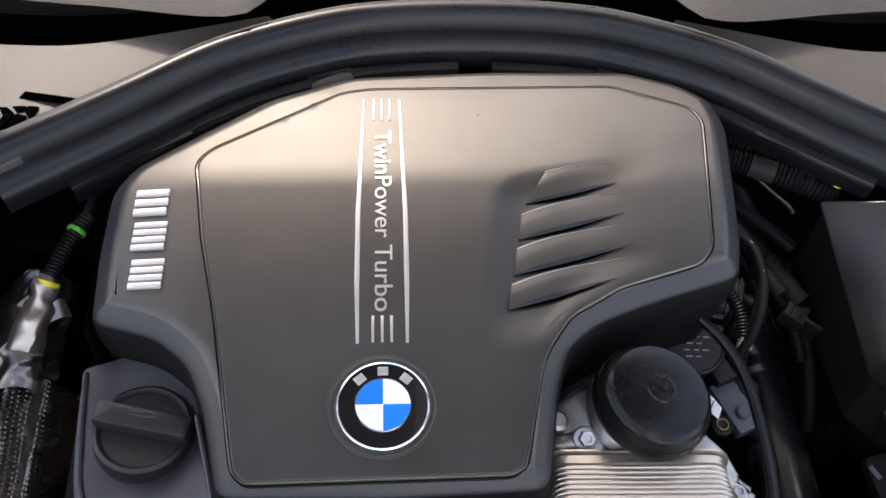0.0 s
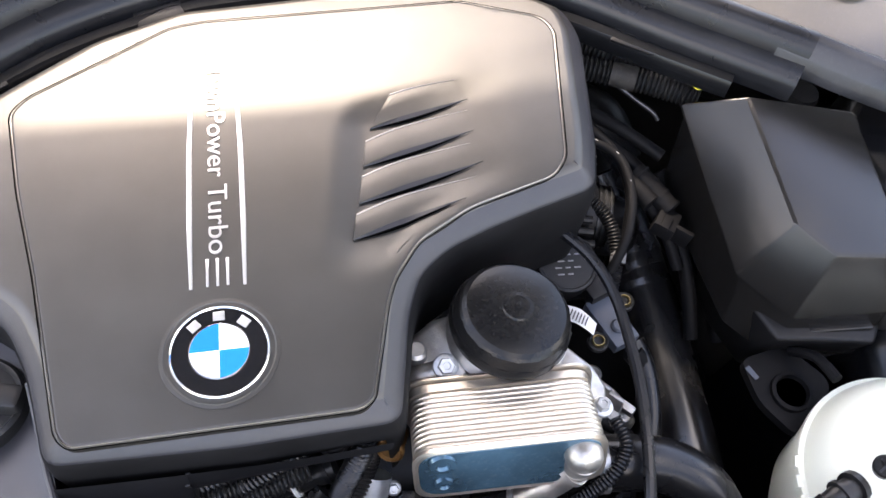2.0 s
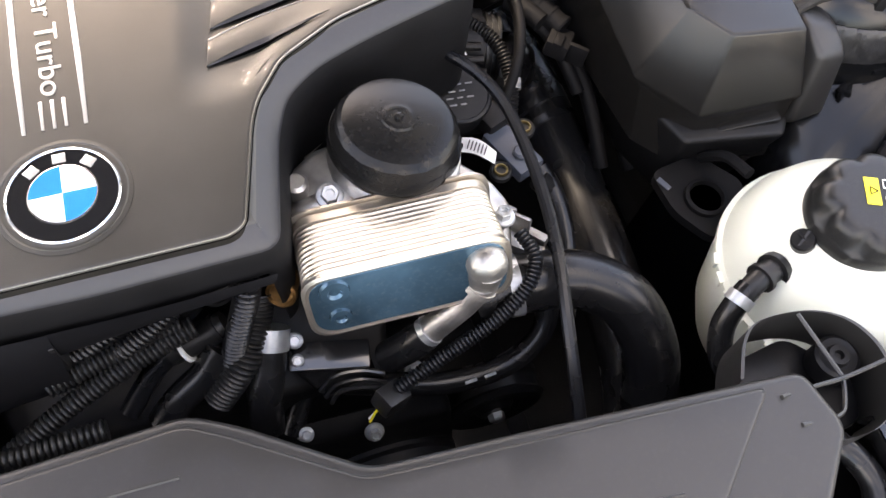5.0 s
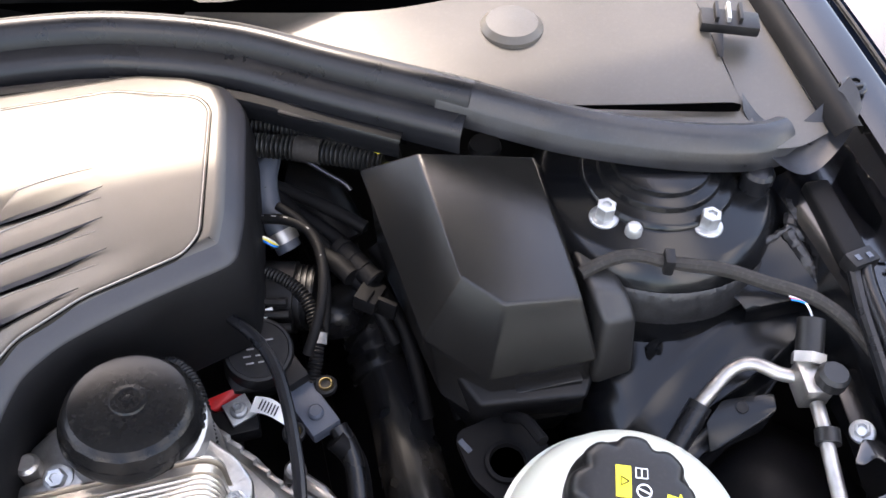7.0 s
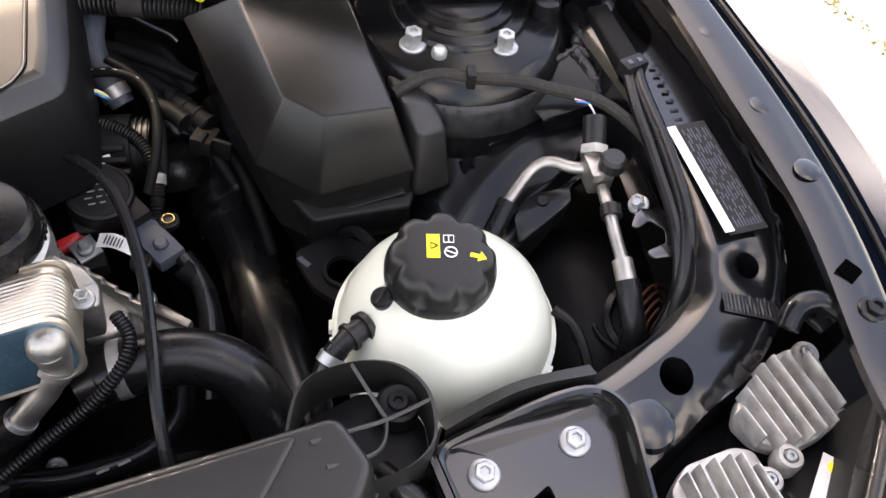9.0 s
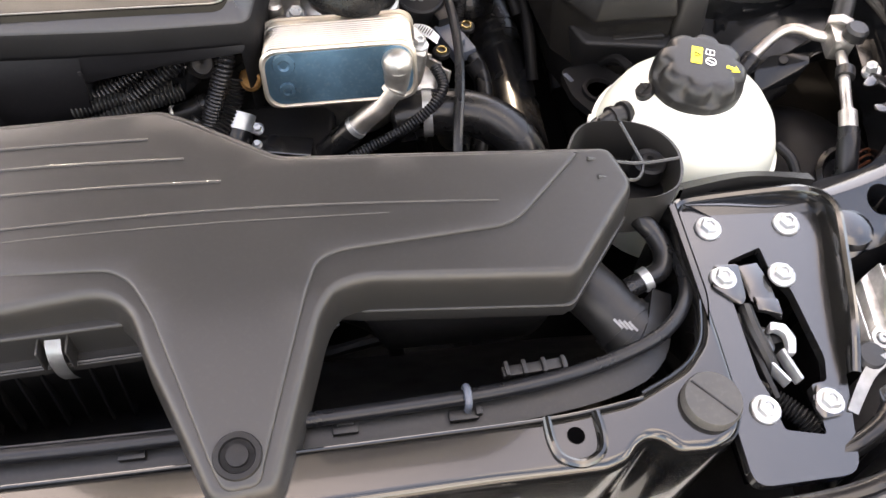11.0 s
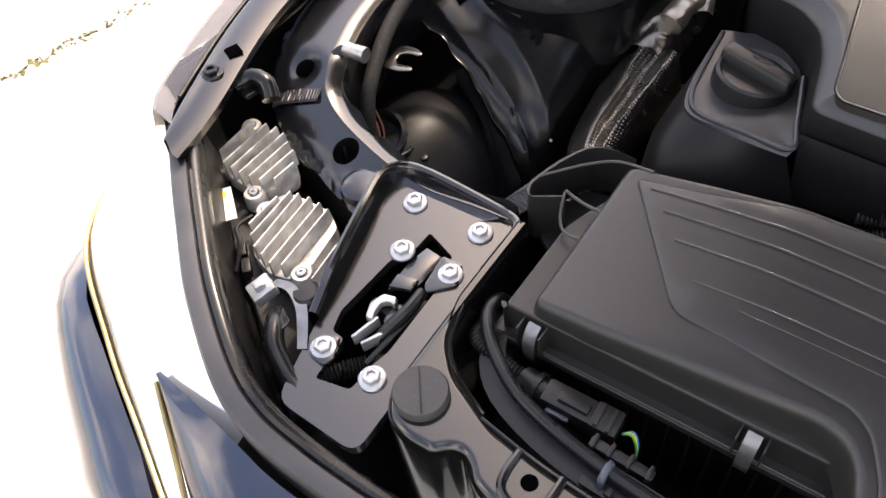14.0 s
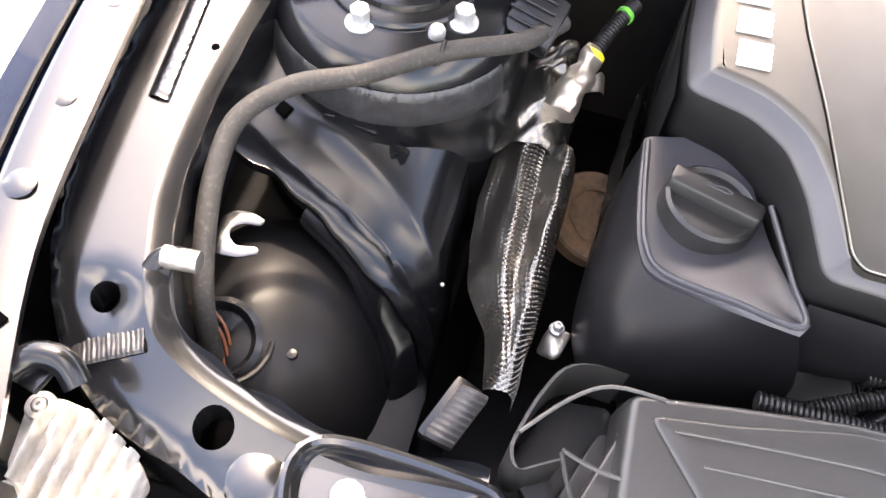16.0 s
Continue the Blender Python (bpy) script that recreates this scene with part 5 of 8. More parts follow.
top = part("top_panel", stack(panel_poly, [(-0.0005, 0.884), (0.0, 0.8918), (0.0012, 0.8932), (0.0030, 0.8938), (0.0038, 0.8938)], sunk, step=0.006), COVER_TOP, cover, "warm graphite satin top panel")
groove = [(x, y, 0.8932 + crown(x, y)) for x, y in inset(panel_poly, -0.0012)]
edge = [(x, y, 0.8937 + sunk(x, y)) for x, y in inset(panel_poly, 0.0010)]
part("panel_groove", tube(groove + groove[:1], 0.0005, 6, smooth=False, caps=False), VOID, cover, "dark joint round the top panel")
# Thin pale bead, added to draw the edge's glint.
part("panel_edge", tube(edge + edge[:1], 0.0006, 6, smooth=False, caps=False), COVER_EDGE, top, "bright bead painted as the highlight of the panel edge")
ZT = 0.8943
for x0, x1 in ((-0.1272, -0.1318), (-0.0888, -0.0850)):
    bar = [(x0 - 0.0012, 0.681), (x0 + 0.0012, 0.681), (x1 + 0.0026, 0.53), (x1 + 0.0026, 0.45), (x1 * 0.75 + x0 * 0.25 + 0.0018, 0.386), (x1 * 0.75 + x0 * 0.25 - 0.001, 0.386), (x1 - 0.0022, 0.45), (x1 - 0.0022, 0.53)]
    part("silver_bar", slab(bar, ZT - 0.003, ZT + 0.0012, 0.0006), SILVER, top)
for x in (-0.1165, -0.108, -0.0995):
    for y0, y1, w in ((0.682, 0.652, 0.0011), (0.414, 0.387, 0.0014)):
        part("silver_bar", slab([(x - w, y0), (x + w, y0), (x + w * 0.8, y1), (x - w * 0.8, y1)], ZT - 0.003, ZT + 0.0012, 0.0005), SILVER, top)
part("lettering", text_mesh("TwinPower Turbo", 0.0285, pose(-0.1075, 0.527, ZT + 0.0004, 0, 0, -90) @ Matrix.Diagonal((1.02, 0.86, 1, 1)), 0.0008), SILVER, top, "raised silver lettering", smooth=False)
# emblem name as plain silver strokes on the side field
for k, (yc, bars) in enumerate(((0.546, 3), (0.506, 4), (0.463, 4))):
    for i in range(bars):
        w = 0.034 / bars
        y = yc + 0.017 - w * (i + 0.5)
        part("silver_stroke", slab(rounded([(-0.351 + 0.004 * k, y + w * 0.36), (-0.351 + 0.004 * k, y - w * 0.36), (-0.318 + 0.003 * k, y - w * 0.36), (-0.318 + 0.003 * k, y + w * 0.36)], 0.001, 2), 0.889, 0.8955, 0.0006, crown), SILVER, plateau)
# louvre gills
GILL = (((0.038, 0.544), (0.137, 0.569), (0.061, 0.581), (0.133, 0.595), 0.002), ((0.027, 0.500), (0.136, 0.530), (0.032, 0.530), (0.141, 0.557), 0.0055),
        ((0.019, 0.459), (0.139, 0.492), (0.024, 0.489), (0.137, 0.517), 0.0055), ((0.010, 0.421), (0.116, 0.4515), (0.015, 0.448), (0.137, 0.478), 0.0055))


def field(p, lift):
    return V(p.x, p.y, 0.8938 + sunk(p.x, p.y) + lift)


for fl, fr, rl, rr, bow in GILL:
    n = 18
    ts = [i / n for i in range(n + 1)]
    belly = [math.sin(math.pi * t ** 0.8) ** 1.15 for t in ts]
    front = [V(*fl, 0).lerp(V(*fr, 0), t) + V(0, 0.0044 * k, 0) for t, k in zip(ts, belly)]
    lower = [V(*fl, 0).lerp(V(*fr, 0), t) - V(0, 0.0046 * k, 0) for t, k in zip(ts, belly)]
    back = [V(*rl, 0).lerp(V(*rr, 0), t) + V(0, bow * k, 0) for t, k in zip(ts, belly)]
    rise = [(1 - t) ** 0.8 for t in ts]
    rows = []
    for u, h0, h1 in ((0.0, -0.0002, -0.0010), (0.0, -0.0002, 0.0004), (0.05, -0.0002, 0.0012), (0.5, -0.0002, 0.0021), (0.93, -0.0002, 0.0028), (1.0, -0.0002, 0.0026), (1.0, -0.0006, -0.0006)):
        row = [field(b.lerp(f, u), h0 + h1 * k) for b, f, k in zip(back, front, rise)]
        end = row[0]
        rows.append([V(end.x - 0.0012, end.y, min(end.z, 0.8938 + sunk(end.x, end.y)) - 0.0012), V(end.x - 0.0004, end.y, end.z - 0.0003)] + row)
    blade = part("gill", loft(rows, closed=False), COVER_TOP, top, "raised louvre blade")
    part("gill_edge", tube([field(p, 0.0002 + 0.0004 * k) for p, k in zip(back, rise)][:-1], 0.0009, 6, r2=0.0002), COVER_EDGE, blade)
    middle = [a.lerp(b, 0.55) for a, b in zip(front, lower)]
    # Rim grey on the graphite blade: the wall's shade is put into colour.
    part("gill_wall", loft([[field(p, 0.0016) for p in front], [field(p, 0.0009) for p in middle]], closed=False), COVER_RIM, blade, "front wall of the blade, greyed for shade")
    # Black lens-shaped strip paints the shade below each blade.
    part("gill_slot", loft([[field(p, 0.0009) for p in middle], [field(p, 0.0013) for p in lower]], closed=False), VOID, top, "black strip for the shade under the blade")
# round emblem, drawn as plain quadrants
E0 = (-0.1075, 0.3265, ZT - 0.001)
emblem = part("emblem", lathe([(0.0405, -0.002), (0.0405, 0.003), (0.0395, 0.0042), (0.0385, 0.003), (0.0385, 0.0018), (0, 0.0018)], E0, 64), CHROME, top, "round emblem with a silver rim")
part("emblem_seat", lathe([(0.050, -0.003), (0.0485, 0.0012), (0.0455, 0.0016), (0.0420, -0.0005), (0.0405, -0.001)], E0, 64), COVER_TOP, top)
part("emblem_ring", lathe([(0.0384, 0.001), (0.0384, 0.0026), (0.0245, 0.0029), (0.0, 0.0029)], E0, 64), BLACK_GLOSS, emblem, "gloss black ring")
part("emblem_inner_rim", lathe([(0.0246, 0.0018), (0.0246, 0.0035), (0.0238, 0.0037), (0.0, 0.0033)], E0, 64), CHROME, emblem)
for q in range(4):
    sector = [(E0[0], E0[1])] + [(E0[0] + 0.0236 * math.cos(math.radians(90 * q + 6 * k)), E0[1] + 0.0236 * math.sin(math.radians(90 * q + 6 * k))) for k in range(16)]
    part("quadrant", slab(sector, E0[2] + 0.003, E0[2] + 0.0042, 0.0002), WHITE if q % 2 == 0 else BLUE, emblem, "white quadrant" if q % 2 == 0 else "bright blue quadrant", smooth=False)
for a in (130, 90, 50):
    m = pose(E0[0], E0[1], E0[2] + 0.0032, 0, 0, a - 90)
    bar = box((0, 0.0312, 0), (0.0095, 0.0080, 0.001), 0.0004)
    bmesh.ops.transform(bar, matrix=m, verts=bar.verts[:])
    part("ring_mark", bar, SILVER, emblem)
part("speck", lathe([(0.002, 0), (0.001, 0.001), (0, 0.001)], (-0.004, 0.660, 0.8935), 7), DARK, top)

# oil filler side of the cover
DECK = [(-0.394, 0.405, 0.812), (-0.388, 0.34, 0.811), (-0.377, 0.283, 0.812), (-0.357, 0.258, 0.814), (-0.30, 0.241, 0.828), (-0.242, 0.225, 0.845)]
deck_in = [(-0.335, 0.425, 0.818), (-0.315, 0.415, 0.817), (-0.298, 0.395, 0.815), (-0.283, 0.36, 0.813), (-0.267, 0.31, 0.818), (-0.240, 0.228, 0.846)]
DECK_EDGE = [(x - 0.004, y - 0.006, z - 0.006) for x, y, z in DECK]
part("filler_deck", ribbon2([deck_in, [tuple((Vector(a) + Vector(b)) / 2 - V(0, 0, 0.003)) for a, b in zip(deck_in, DECK)], DECK, DECK_EDGE], 40), COVER_RIM, cover, "sloping deck round the oil filler")
# Darker plastic than the deck: the upright face's shade is its colour.
part("filler_face", ribbon2([DECK_EDGE, [(-0.402, 0.40, 0.76), (-0.408, 0.34, 0.76), (-0.405, 0.25, 0.76), (-0.372, 0.197, 0.762), (-0.30, 0.200, 0.765), (-0.22, 0.212, 0.77)],
                             [(-0.405, 0.40, 0.68), (-0.41, 0.34, 0.68), (-0.408, 0.24, 0.68), (-0.374, 0.19, 0.68), (-0.30, 0.195, 0.68), (-0.21, 0.21, 0.68)]], 40), LINER, cover, "upright face below the deck, darkened for shade")
part("filler_lip", tube([(-0.394, 0.40, 0.8125), (-0.386, 0.33, 0.8115), (-0.377, 0.283, 0.8125), (-0.357, 0.258, 0.8145), (-0.30, 0.241, 0.8285), (-0.246, 0.226, 0.8445), (-0.256, 0.27, 0.84), (-0.278, 0.345, 0.834)], 0.003, 8), COVER_RIM, cover)
part("front_wall", ribbon2([[(-0.245, 0.245, 0.85), (-0.20, 0.244, 0.85), (-0.142, 0.243, 0.85)], [(-0.238, 0.232, 0.815), (-0.19, 0.233, 0.818), (-0.143, 0.236, 0.820)], [(-0.232, 0.222, 0.775), (-0.19, 0.227, 0.776), (-0.145, 0.230, 0.778)],
                            [(-0.232, 0.250, 0.770), (-0.19, 0.255, 0.771), (-0.150, 0.256, 0.773)]], 24), LINER, cover)
part("front_arch", ribbon2([[(-0.143, 0.243, 0.851), (-0.06, 0.243, 0.851), (0.025, 0.246, 0.853)], [(-0.143, 0.240, 0.820), (-0.06, 0.241, 0.835), (0.022, 0.243, 0.845)], [(-0.143, 0.243, 0.8185), (-0.06, 0.244, 0.8335), (0.022, 0.247, 0.8435)]], 24), LINER, cover, "raised arch in the front wall")
part("arch_side", box((-0.145, 0.266, 0.806), (0.004, 0.056, 0.058), 0.001), PLASTIC, cover)
for pts in ([(-0.172, 0.248, 0.768), (-0.14, 0.252, 0.787), (-0.10, 0.262, 0.806), (-0.06, 0.278, 0.826), (-0.03, 0.30, 0.835)],
            [(-0.160, 0.238, 0.752), (-0.12, 0.244, 0.778), (-0.075, 0.256, 0.803), (-0.035, 0.275, 0.823), (0.0, 0.30, 0.832)],
            [(0.004, 0.282, 0.838), (0.000, 0.258, 0.822), (-0.012, 0.246, 0.790), (-0.024, 0.238, 0.757), (-0.035, 0.225, 0.72)]):
    solo("corrugated_hose", tube(pts, 0.0095, 12, pitch=0.0046, depth=0.0032), HOSE, "black corrugated conduit in the arch of the cover", "conduit", "corrugated conduits")
web = solo("chain_case", merge(box((-0.07, 0.300, 0.78), (0.20, 0.02, 0.14), 0.004), hull([(-0.085, 0.286, 0.79), (-0.045, 0.282, 0.80), (-0.03, 0.280, 0.775), (-0.055, 0.268, 0.755), (-0.10, 0.272, 0.755), (-0.07, 0.30, 0.74)], 0.003)), PLATE, "dark cast chain case behind the conduits", "engine block")
part("case_plug", lathe([(0.016, -0.02), (0.016, 0.004), (0.012, 0.007), (0.011, 0.004), (0.007, 0.004), (0, 0.007)], (-0.026, 0.272, 0.806), 22, turn=pose(0, 0, 0, 50, 0, 0)), DARK, web)
part("case_screw", lathe([(0.007, 0), (0.007, 0.004), (0.004, 0.006), (0, 0.006)], (-0.135, 0.27, 0.826), 10, turn=pose(0, 0, 0, 40, 0, 0)), ZINC, web)
# Wall likewise darkened in place of shade.
part("left_wall", ribbon2([[(-0.386, 0.42, 0.86), (-0.389, 0.5, 0.86), (-0.388, 0.58, 0.86)], [(-0.385, 0.41, 0.80), (-0.387, 0.5, 0.80), (-0.386, 0.59, 0.80)], [(-0.382, 0.40, 0.70), (-0.384, 0.5, 0.70), (-0.383, 0.6, 0.70)]], 16), LINER, cover)
oc = thing("oil_filler_cap", (-0.329, 0.336, 0.80), "black plastic oil filler cap with a grip bar", "oil cap")
oa = (-0.329, 0.336, 0.804)
turn = pose(0, 0, 0, -6, 4, 0)
part("cap_body", lathe([(0.046, -0.004), (0.046, 0.014), (0.0445, 0.021), (0.041, 0.0235), (0.0385, 0.021), (0.037, 0.019), (0.0, 0.018)], oa, 44, turn), PLASTIC, oc)
grip = stack(rounded([(-0.045, -0.012), (0.045, -0.012), (0.045, 0.012), (-0.045, 0.012)], 0.006), [(0, 0.010), (0, 0.030), (0.0015, 0.033), (0.004, 0.034)], cap0=True)
bmesh.ops.transform(grip, matrix=Matrix.Translation(oa) @ turn @ pose(0, 0.004, 0, 0, 0, -12), verts=grip.verts[:])
part("grip_bar", grip, PLASTIC, oc)
part("cap_ring", lathe([(0.050, -0.006), (0.051, -0.002), (0.048, 0.0), (0.046, -0.003)], oa, 44, turn), DARK, oc)
mark = tube([(-0.012, 0.004, 0.0345), (-0.004, 0.004, 0.0345), (0.004, 0.007, 0.0345), (0.012, 0.004, 0.0345), (0.004, 0.001, 0.0345), (-0.012, 0.001, 0.0345)], 0.0007, 6)
bmesh.ops.transform(mark, matrix=Matrix.Translation(oa) @ turn @ pose(0, 0.004, 0, 0, 0, -12), verts=mark.verts[:])
part("cap_symbol", mark, COVER_RIM, oc)

# ---- engine below the cover ----
block = thing("engine_block", (-0.05, 0.45, 0.3), "dark engine block beneath its cover", "engine")
part("block_body", hull([(-0.30, 0.27, 0.72), (0.16, 0.30, 0.70), (0.18, 0.72, 0.72), (-0.33, 0.72, 0.74), (-0.28, 0.27, 0.30), (0.16, 0.29, 0.30), (0.18, 0.72, 0.30), (-0.3, 0.72, 0.30)], 0.01), DARK, block)
part("front_case", hull([(-0.22, 0.215, 0.70), (0.10, 0.215, 0.66), (0.12, 0.30, 0.70), (-0.24, 0.30, 0.74), (-0.20, 0.20, 0.35), (0.10, 0.20, 0.35)], 0.008), DARK, block)
for at, r in (((0.225, 0.215, 0.47), 0.062), ((0.09, 0.17, 0.42), 0.085)):
    part("pulley", lathe([(r, -0.02), (r, -0.012), (r * 0.95, -0.008), (r * 0.95, 0.006), (r, 0.010), (r * 0.9, 0.016), (r * 0.4, 0.010), (r * 0.3, 0.018), (0, 0.02)], at, 36, pose(0, 0, 0, 90, 0, 0)), DARK, block, "belt pulley")
    part("pulley_bolt", lathe([(0.010, 0.015), (0.010, 0.026), (0.008, 0.028), (0, 0.028)], at, 6, pose(0, 0, 0, 90, 0, 0)), ZINC, block)

# ---- oil filter housing and cooler ----
oh = thing("oil_filter_housing", (0.145, 0.32, 0.70), "cast aluminium oil filter housing with a black cap", "oil filter")
HC = V(0.1424, 0.3455, 0.0)
tilt = pose(0, 0, 0, -3, 8, 0)
part("housing", lathe([(0.062, 0.66), (0.060, 0.76), (0.056, 0.80), (0.058, 0.808), (0.0575, 0.816), (0.0570, 0.828), (0.050, 0.834)], HC, 32), ALU, oh, "bare cast aluminium housing")
part("bracket_arm", hull([(0.030, 0.345, 0.812), (0.034, 0.305, 0.806), (0.075, 0.365, 0.828), (0.112, 0.300, 0.824), (0.10, 0.38, 0.82), (0.03, 0.33, 0.76), (0.11, 0.30, 0.74)], 0.007), ALU, oh)
part("casting_web", hull([(0.085, 0.305, 0.826), (0.098, 0.297, 0.826), (0.105, 0.375, 0.834), (0.092, 0.378, 0.834), (0.09, 0.30, 0.80), (0.10, 0.37, 0.80)], 0.003), ALU, oh)
part("casting_stud", lathe([(0.010, -0.01), (0.010, 0.018), (0.007, 0.021), (0.0, 0.021)], (0.056, 0.335, 0.812), 16), ALU, oh)
part("bracket_wing", hull([(0.19, 0.338, 0.815), (0.219, 0.306, 0.812), (0.228, 0.285, 0.808), (0.222, 0.268, 0.80), (0.17, 0.28, 0.815), (0.20, 0.33, 0.79), (0.22, 0.27, 0.75), (0.17, 0.28, 0.74)], 0.004), ALU, oh)
part("lug", tube([(0.040, 0.316, 0.808), (0.058, 0.316, 0.814), (0.085, 0.318, 0.819)], 0.009, 14, r2=0.012), ALU, oh)
flanged_bolt((0.080, 0.318, 0.826), 0.012, oh, turn=pose(0, 0, 0, 20, 0, 0), height=0.013)
flanged_bolt((0.213, 0.263, 0.822), 0.010, oh, height=0.012)
CAP_Z = 0.8436
cap = part("filter_cap", merge(lathe([(0.0560, -0.003), (0.0568, 0.000), (0.0566, 0.004), (0.0550, 0.009)], (HC.x, HC.y, CAP_Z), 48, tilt),
                               lathe([(0.0550, 0.009), (0.0515, 0.0205), (0.0488, 0.0235)], (HC.x, HC.y, CAP_Z), 18, tilt),
                               lathe([(0.0492, 0.0230), (0.0455, 0.0262), (0.036, 0.0285), (0.0150, 0.0295), (0.0138, 0.0312), (0.0105, 0.0316), (0.0095, 0.0300), (0.0042, 0.0300), (0.0030, 0.0328), (0, 0.0332)], (HC.x, HC.y, CAP_Z), 48, tilt)),
           CAP, oh, "black round filter cap with faceted edge", angle=24)
for k in range(-2, 15):
    a = 2 * math.pi * k / 44
    rib = box((0.0564 * math.cos(a), 0.0564 * math.sin(a), 0.001), (0.003, 0.004, 0.007), 0.001, (0, 0, math.degrees(a)), 1)
    bmesh.ops.transform(rib, matrix=Matrix.Translation((HC.x, HC.y, CAP_Z)) @ tilt, verts=rib.verts[:])
    part("flute", rib, CAP, cap)
cooler = thing("oil_cooler", (0.122, 0.26, 0.74), "stacked-plate metal oil cooler with a polished face", "oil cooler")


CT = Matrix.Translation((0.0378, 0.2332, 0.853)) @ pose(0, 0, 0, -17, 0, 0) @ pose(0, 0, 0, 0, -3, -3.5) @ Matrix.Translation((-0.040, -0.2335, -0.852))      # the whole pack leans back


def cooler_ring(y, grow=0.0):
    q = rounded([(0.040 - grow, 0.786 - grow), (0.203 + grow, 0.786 - grow), (0.203 + grow, 0.852 + grow), (0.040 - grow, 0.852 + grow)], 0.020, 6)
    return [CT @ V(x, y, z) for x, z in q]


part("core", loft([cooler_ring(0.296, -0.004), cooler_ring(0.238, -0.004)], True, True, True), DARK, cooler)
for k in range(11):
    y = 0.2375 + 0.0052 * k
    part("plate", loft([cooler_ring(y, -0.0019), cooler_ring(y + 0.0006, -0.0005), cooler_ring(y + 0.0016, 0.0003), cooler_ring(y + 0.0034, 0.0003), cooler_ring(y + 0.0045, -0.0005), cooler_ring(y + 0.0052, -0.0019)], True, False, False), COOLER, cooler)
part("face_rim", loft([cooler_ring(0.2375, 0.001), cooler_ring(0.2335, 0.0015), cooler_ring(0.2325, -0.001), cooler_ring(0.2335, -0.003)], True, False, True), COOLER, cooler, "bright folded rim of the face")
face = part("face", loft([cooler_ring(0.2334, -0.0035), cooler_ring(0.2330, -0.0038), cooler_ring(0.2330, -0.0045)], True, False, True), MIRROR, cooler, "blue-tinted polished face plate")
part("back_plate", loft([cooler_ring(0.2945, -0.002), cooler_ring(0.2952, 0.001), cooler_ring(0.3035, 0.001), cooler_ring(0.3055, -0.002), cooler_ring(0.3056, 0.004), cooler_ring(0.3078, 0.004), cooler_ring(0.3085, 0.002)], True, False, True), COOLER, cooler)
for z, r in ((0.836, 0.0125), (0.806, 0.0095)):
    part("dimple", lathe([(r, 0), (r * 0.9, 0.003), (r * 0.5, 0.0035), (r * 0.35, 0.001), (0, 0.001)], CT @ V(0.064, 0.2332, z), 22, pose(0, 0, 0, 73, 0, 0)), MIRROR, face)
out = CT @ V(0.183, 0.2335, 0.829)
part("outlet_pipe", tube([(0.179, 0.2165, 0.806), (0.166, 0.2125, 0.788), (0.148, 0.2095, 0.770), (0.131, 0.2075, 0.753)], 0.0122, 18), ALU, cooler, "bare aluminium outlet elbow")
part("outlet_boss", merge(lathe([(0.0165, -0.004), (0.0165, 0.004), (0.0158, 0.009), (0.0130, 0.0135), (0.0080, 0.0165), (0.0, 0.0175)], out, 24, pose(0, 0, 0, 73, 0, 0)), tube([tuple(out + V(0, -0.004, -0.001)), (0.1815, 0.2190, 0.813), (0.1785, 0.2165, 0.806)], 0.0150, 20, r2=0.0146)), ALU, cooler, "cast elbow head on the face")
part("weld_ring", tube([(0.1795, 0.2168, 0.808), (0.1765, 0.2160, 0.8035)], 0.0156, 20), ALU, cooler)
part("pipe_clamp", tube([(0.137, 0.2082, 0.759), (0.132, 0.2076, 0.754)], 0.0140, 20), ZINC, cooler, "thin clamp round the pipe end")
part("pipe_hose", tube([(0.133, 0.2078, 0.755), (0.118, 0.2065, 0.739), (0.100, 0.210, 0.715)], 0.0150, 18), HOSE, cooler, "rubber hose on the outlet")

# ---- coolant tank ----
TC = (0.520, 0.172, 0.0)
tank = thing("coolant_tank", (0.52, 0.172, 0.6), "milky white coolant expansion tank with a black cap", "coolant tank")
part("tank_body", lathe([(0.085, 0.60), (0.098, 0.64), (0.105, 0.70), (0.107, 0.733), (0.111, 0.735), (0.111, 0.742), (0.106, 0.744), (0.103, 0.760), (0.093, 0.784), (0.078, 0.803), (0.062, 0.815), (0.046, 0.821), (0.0, 0.823)], TC, 64), TANK, tank)
for k in range(16):
    a = radians(160 + 10 * k)
    part("seam_notch", box((TC[0] + 0.111 * math.cos(a), TC[1] + 0.111 * math.sin(a), 0.7385), (0.006, 0.012, 0.009), 0.001, (0, 0, math.degrees(a))), TANK, tank)
CC, ctilt = V(0.512, 0.182, 0.818), pose(0, 0, 0, 0, 0, 20)
prof = []
rings = []
for r0, z, dip in ((0.0515, 0.0, 0.0), (0.0515, 0.012, 0.0), (0.0505, 0.0145, 0.02), (0.0500, 0.017, 0.075), (0.0490, 0.0265, 0.125), (0.0470, 0.0310, 0.150), (0.0430, 0.0345, 0.150), (0.0385, 0.0355, 0.10), (0.032, 0.0357, 0.0), (0.0, 0.0357, 0.0)):
    ring = []
    for k in range(96):
        a = 2 * math.pi * k / 96
        lob = 0.5 - 0.5 * math.cos(8 * a)
        r = r0 * (1 - dip * lob ** 2.6)
        ring.append(CC + ctilt @ V(r * math.cos(a), r * math.sin(a), z))
    rings.append(ring)
tcap = part("tank_cap", loft(rings, True, True, False), PLASTIC, tank, "black lobed screw cap with warning signs")
lab = lambda x, y, w, h, r=0: box(tuple(CC + V(x, y, 0.0362)), (w, h, 0.0006), 0.0, (0, 0, r))
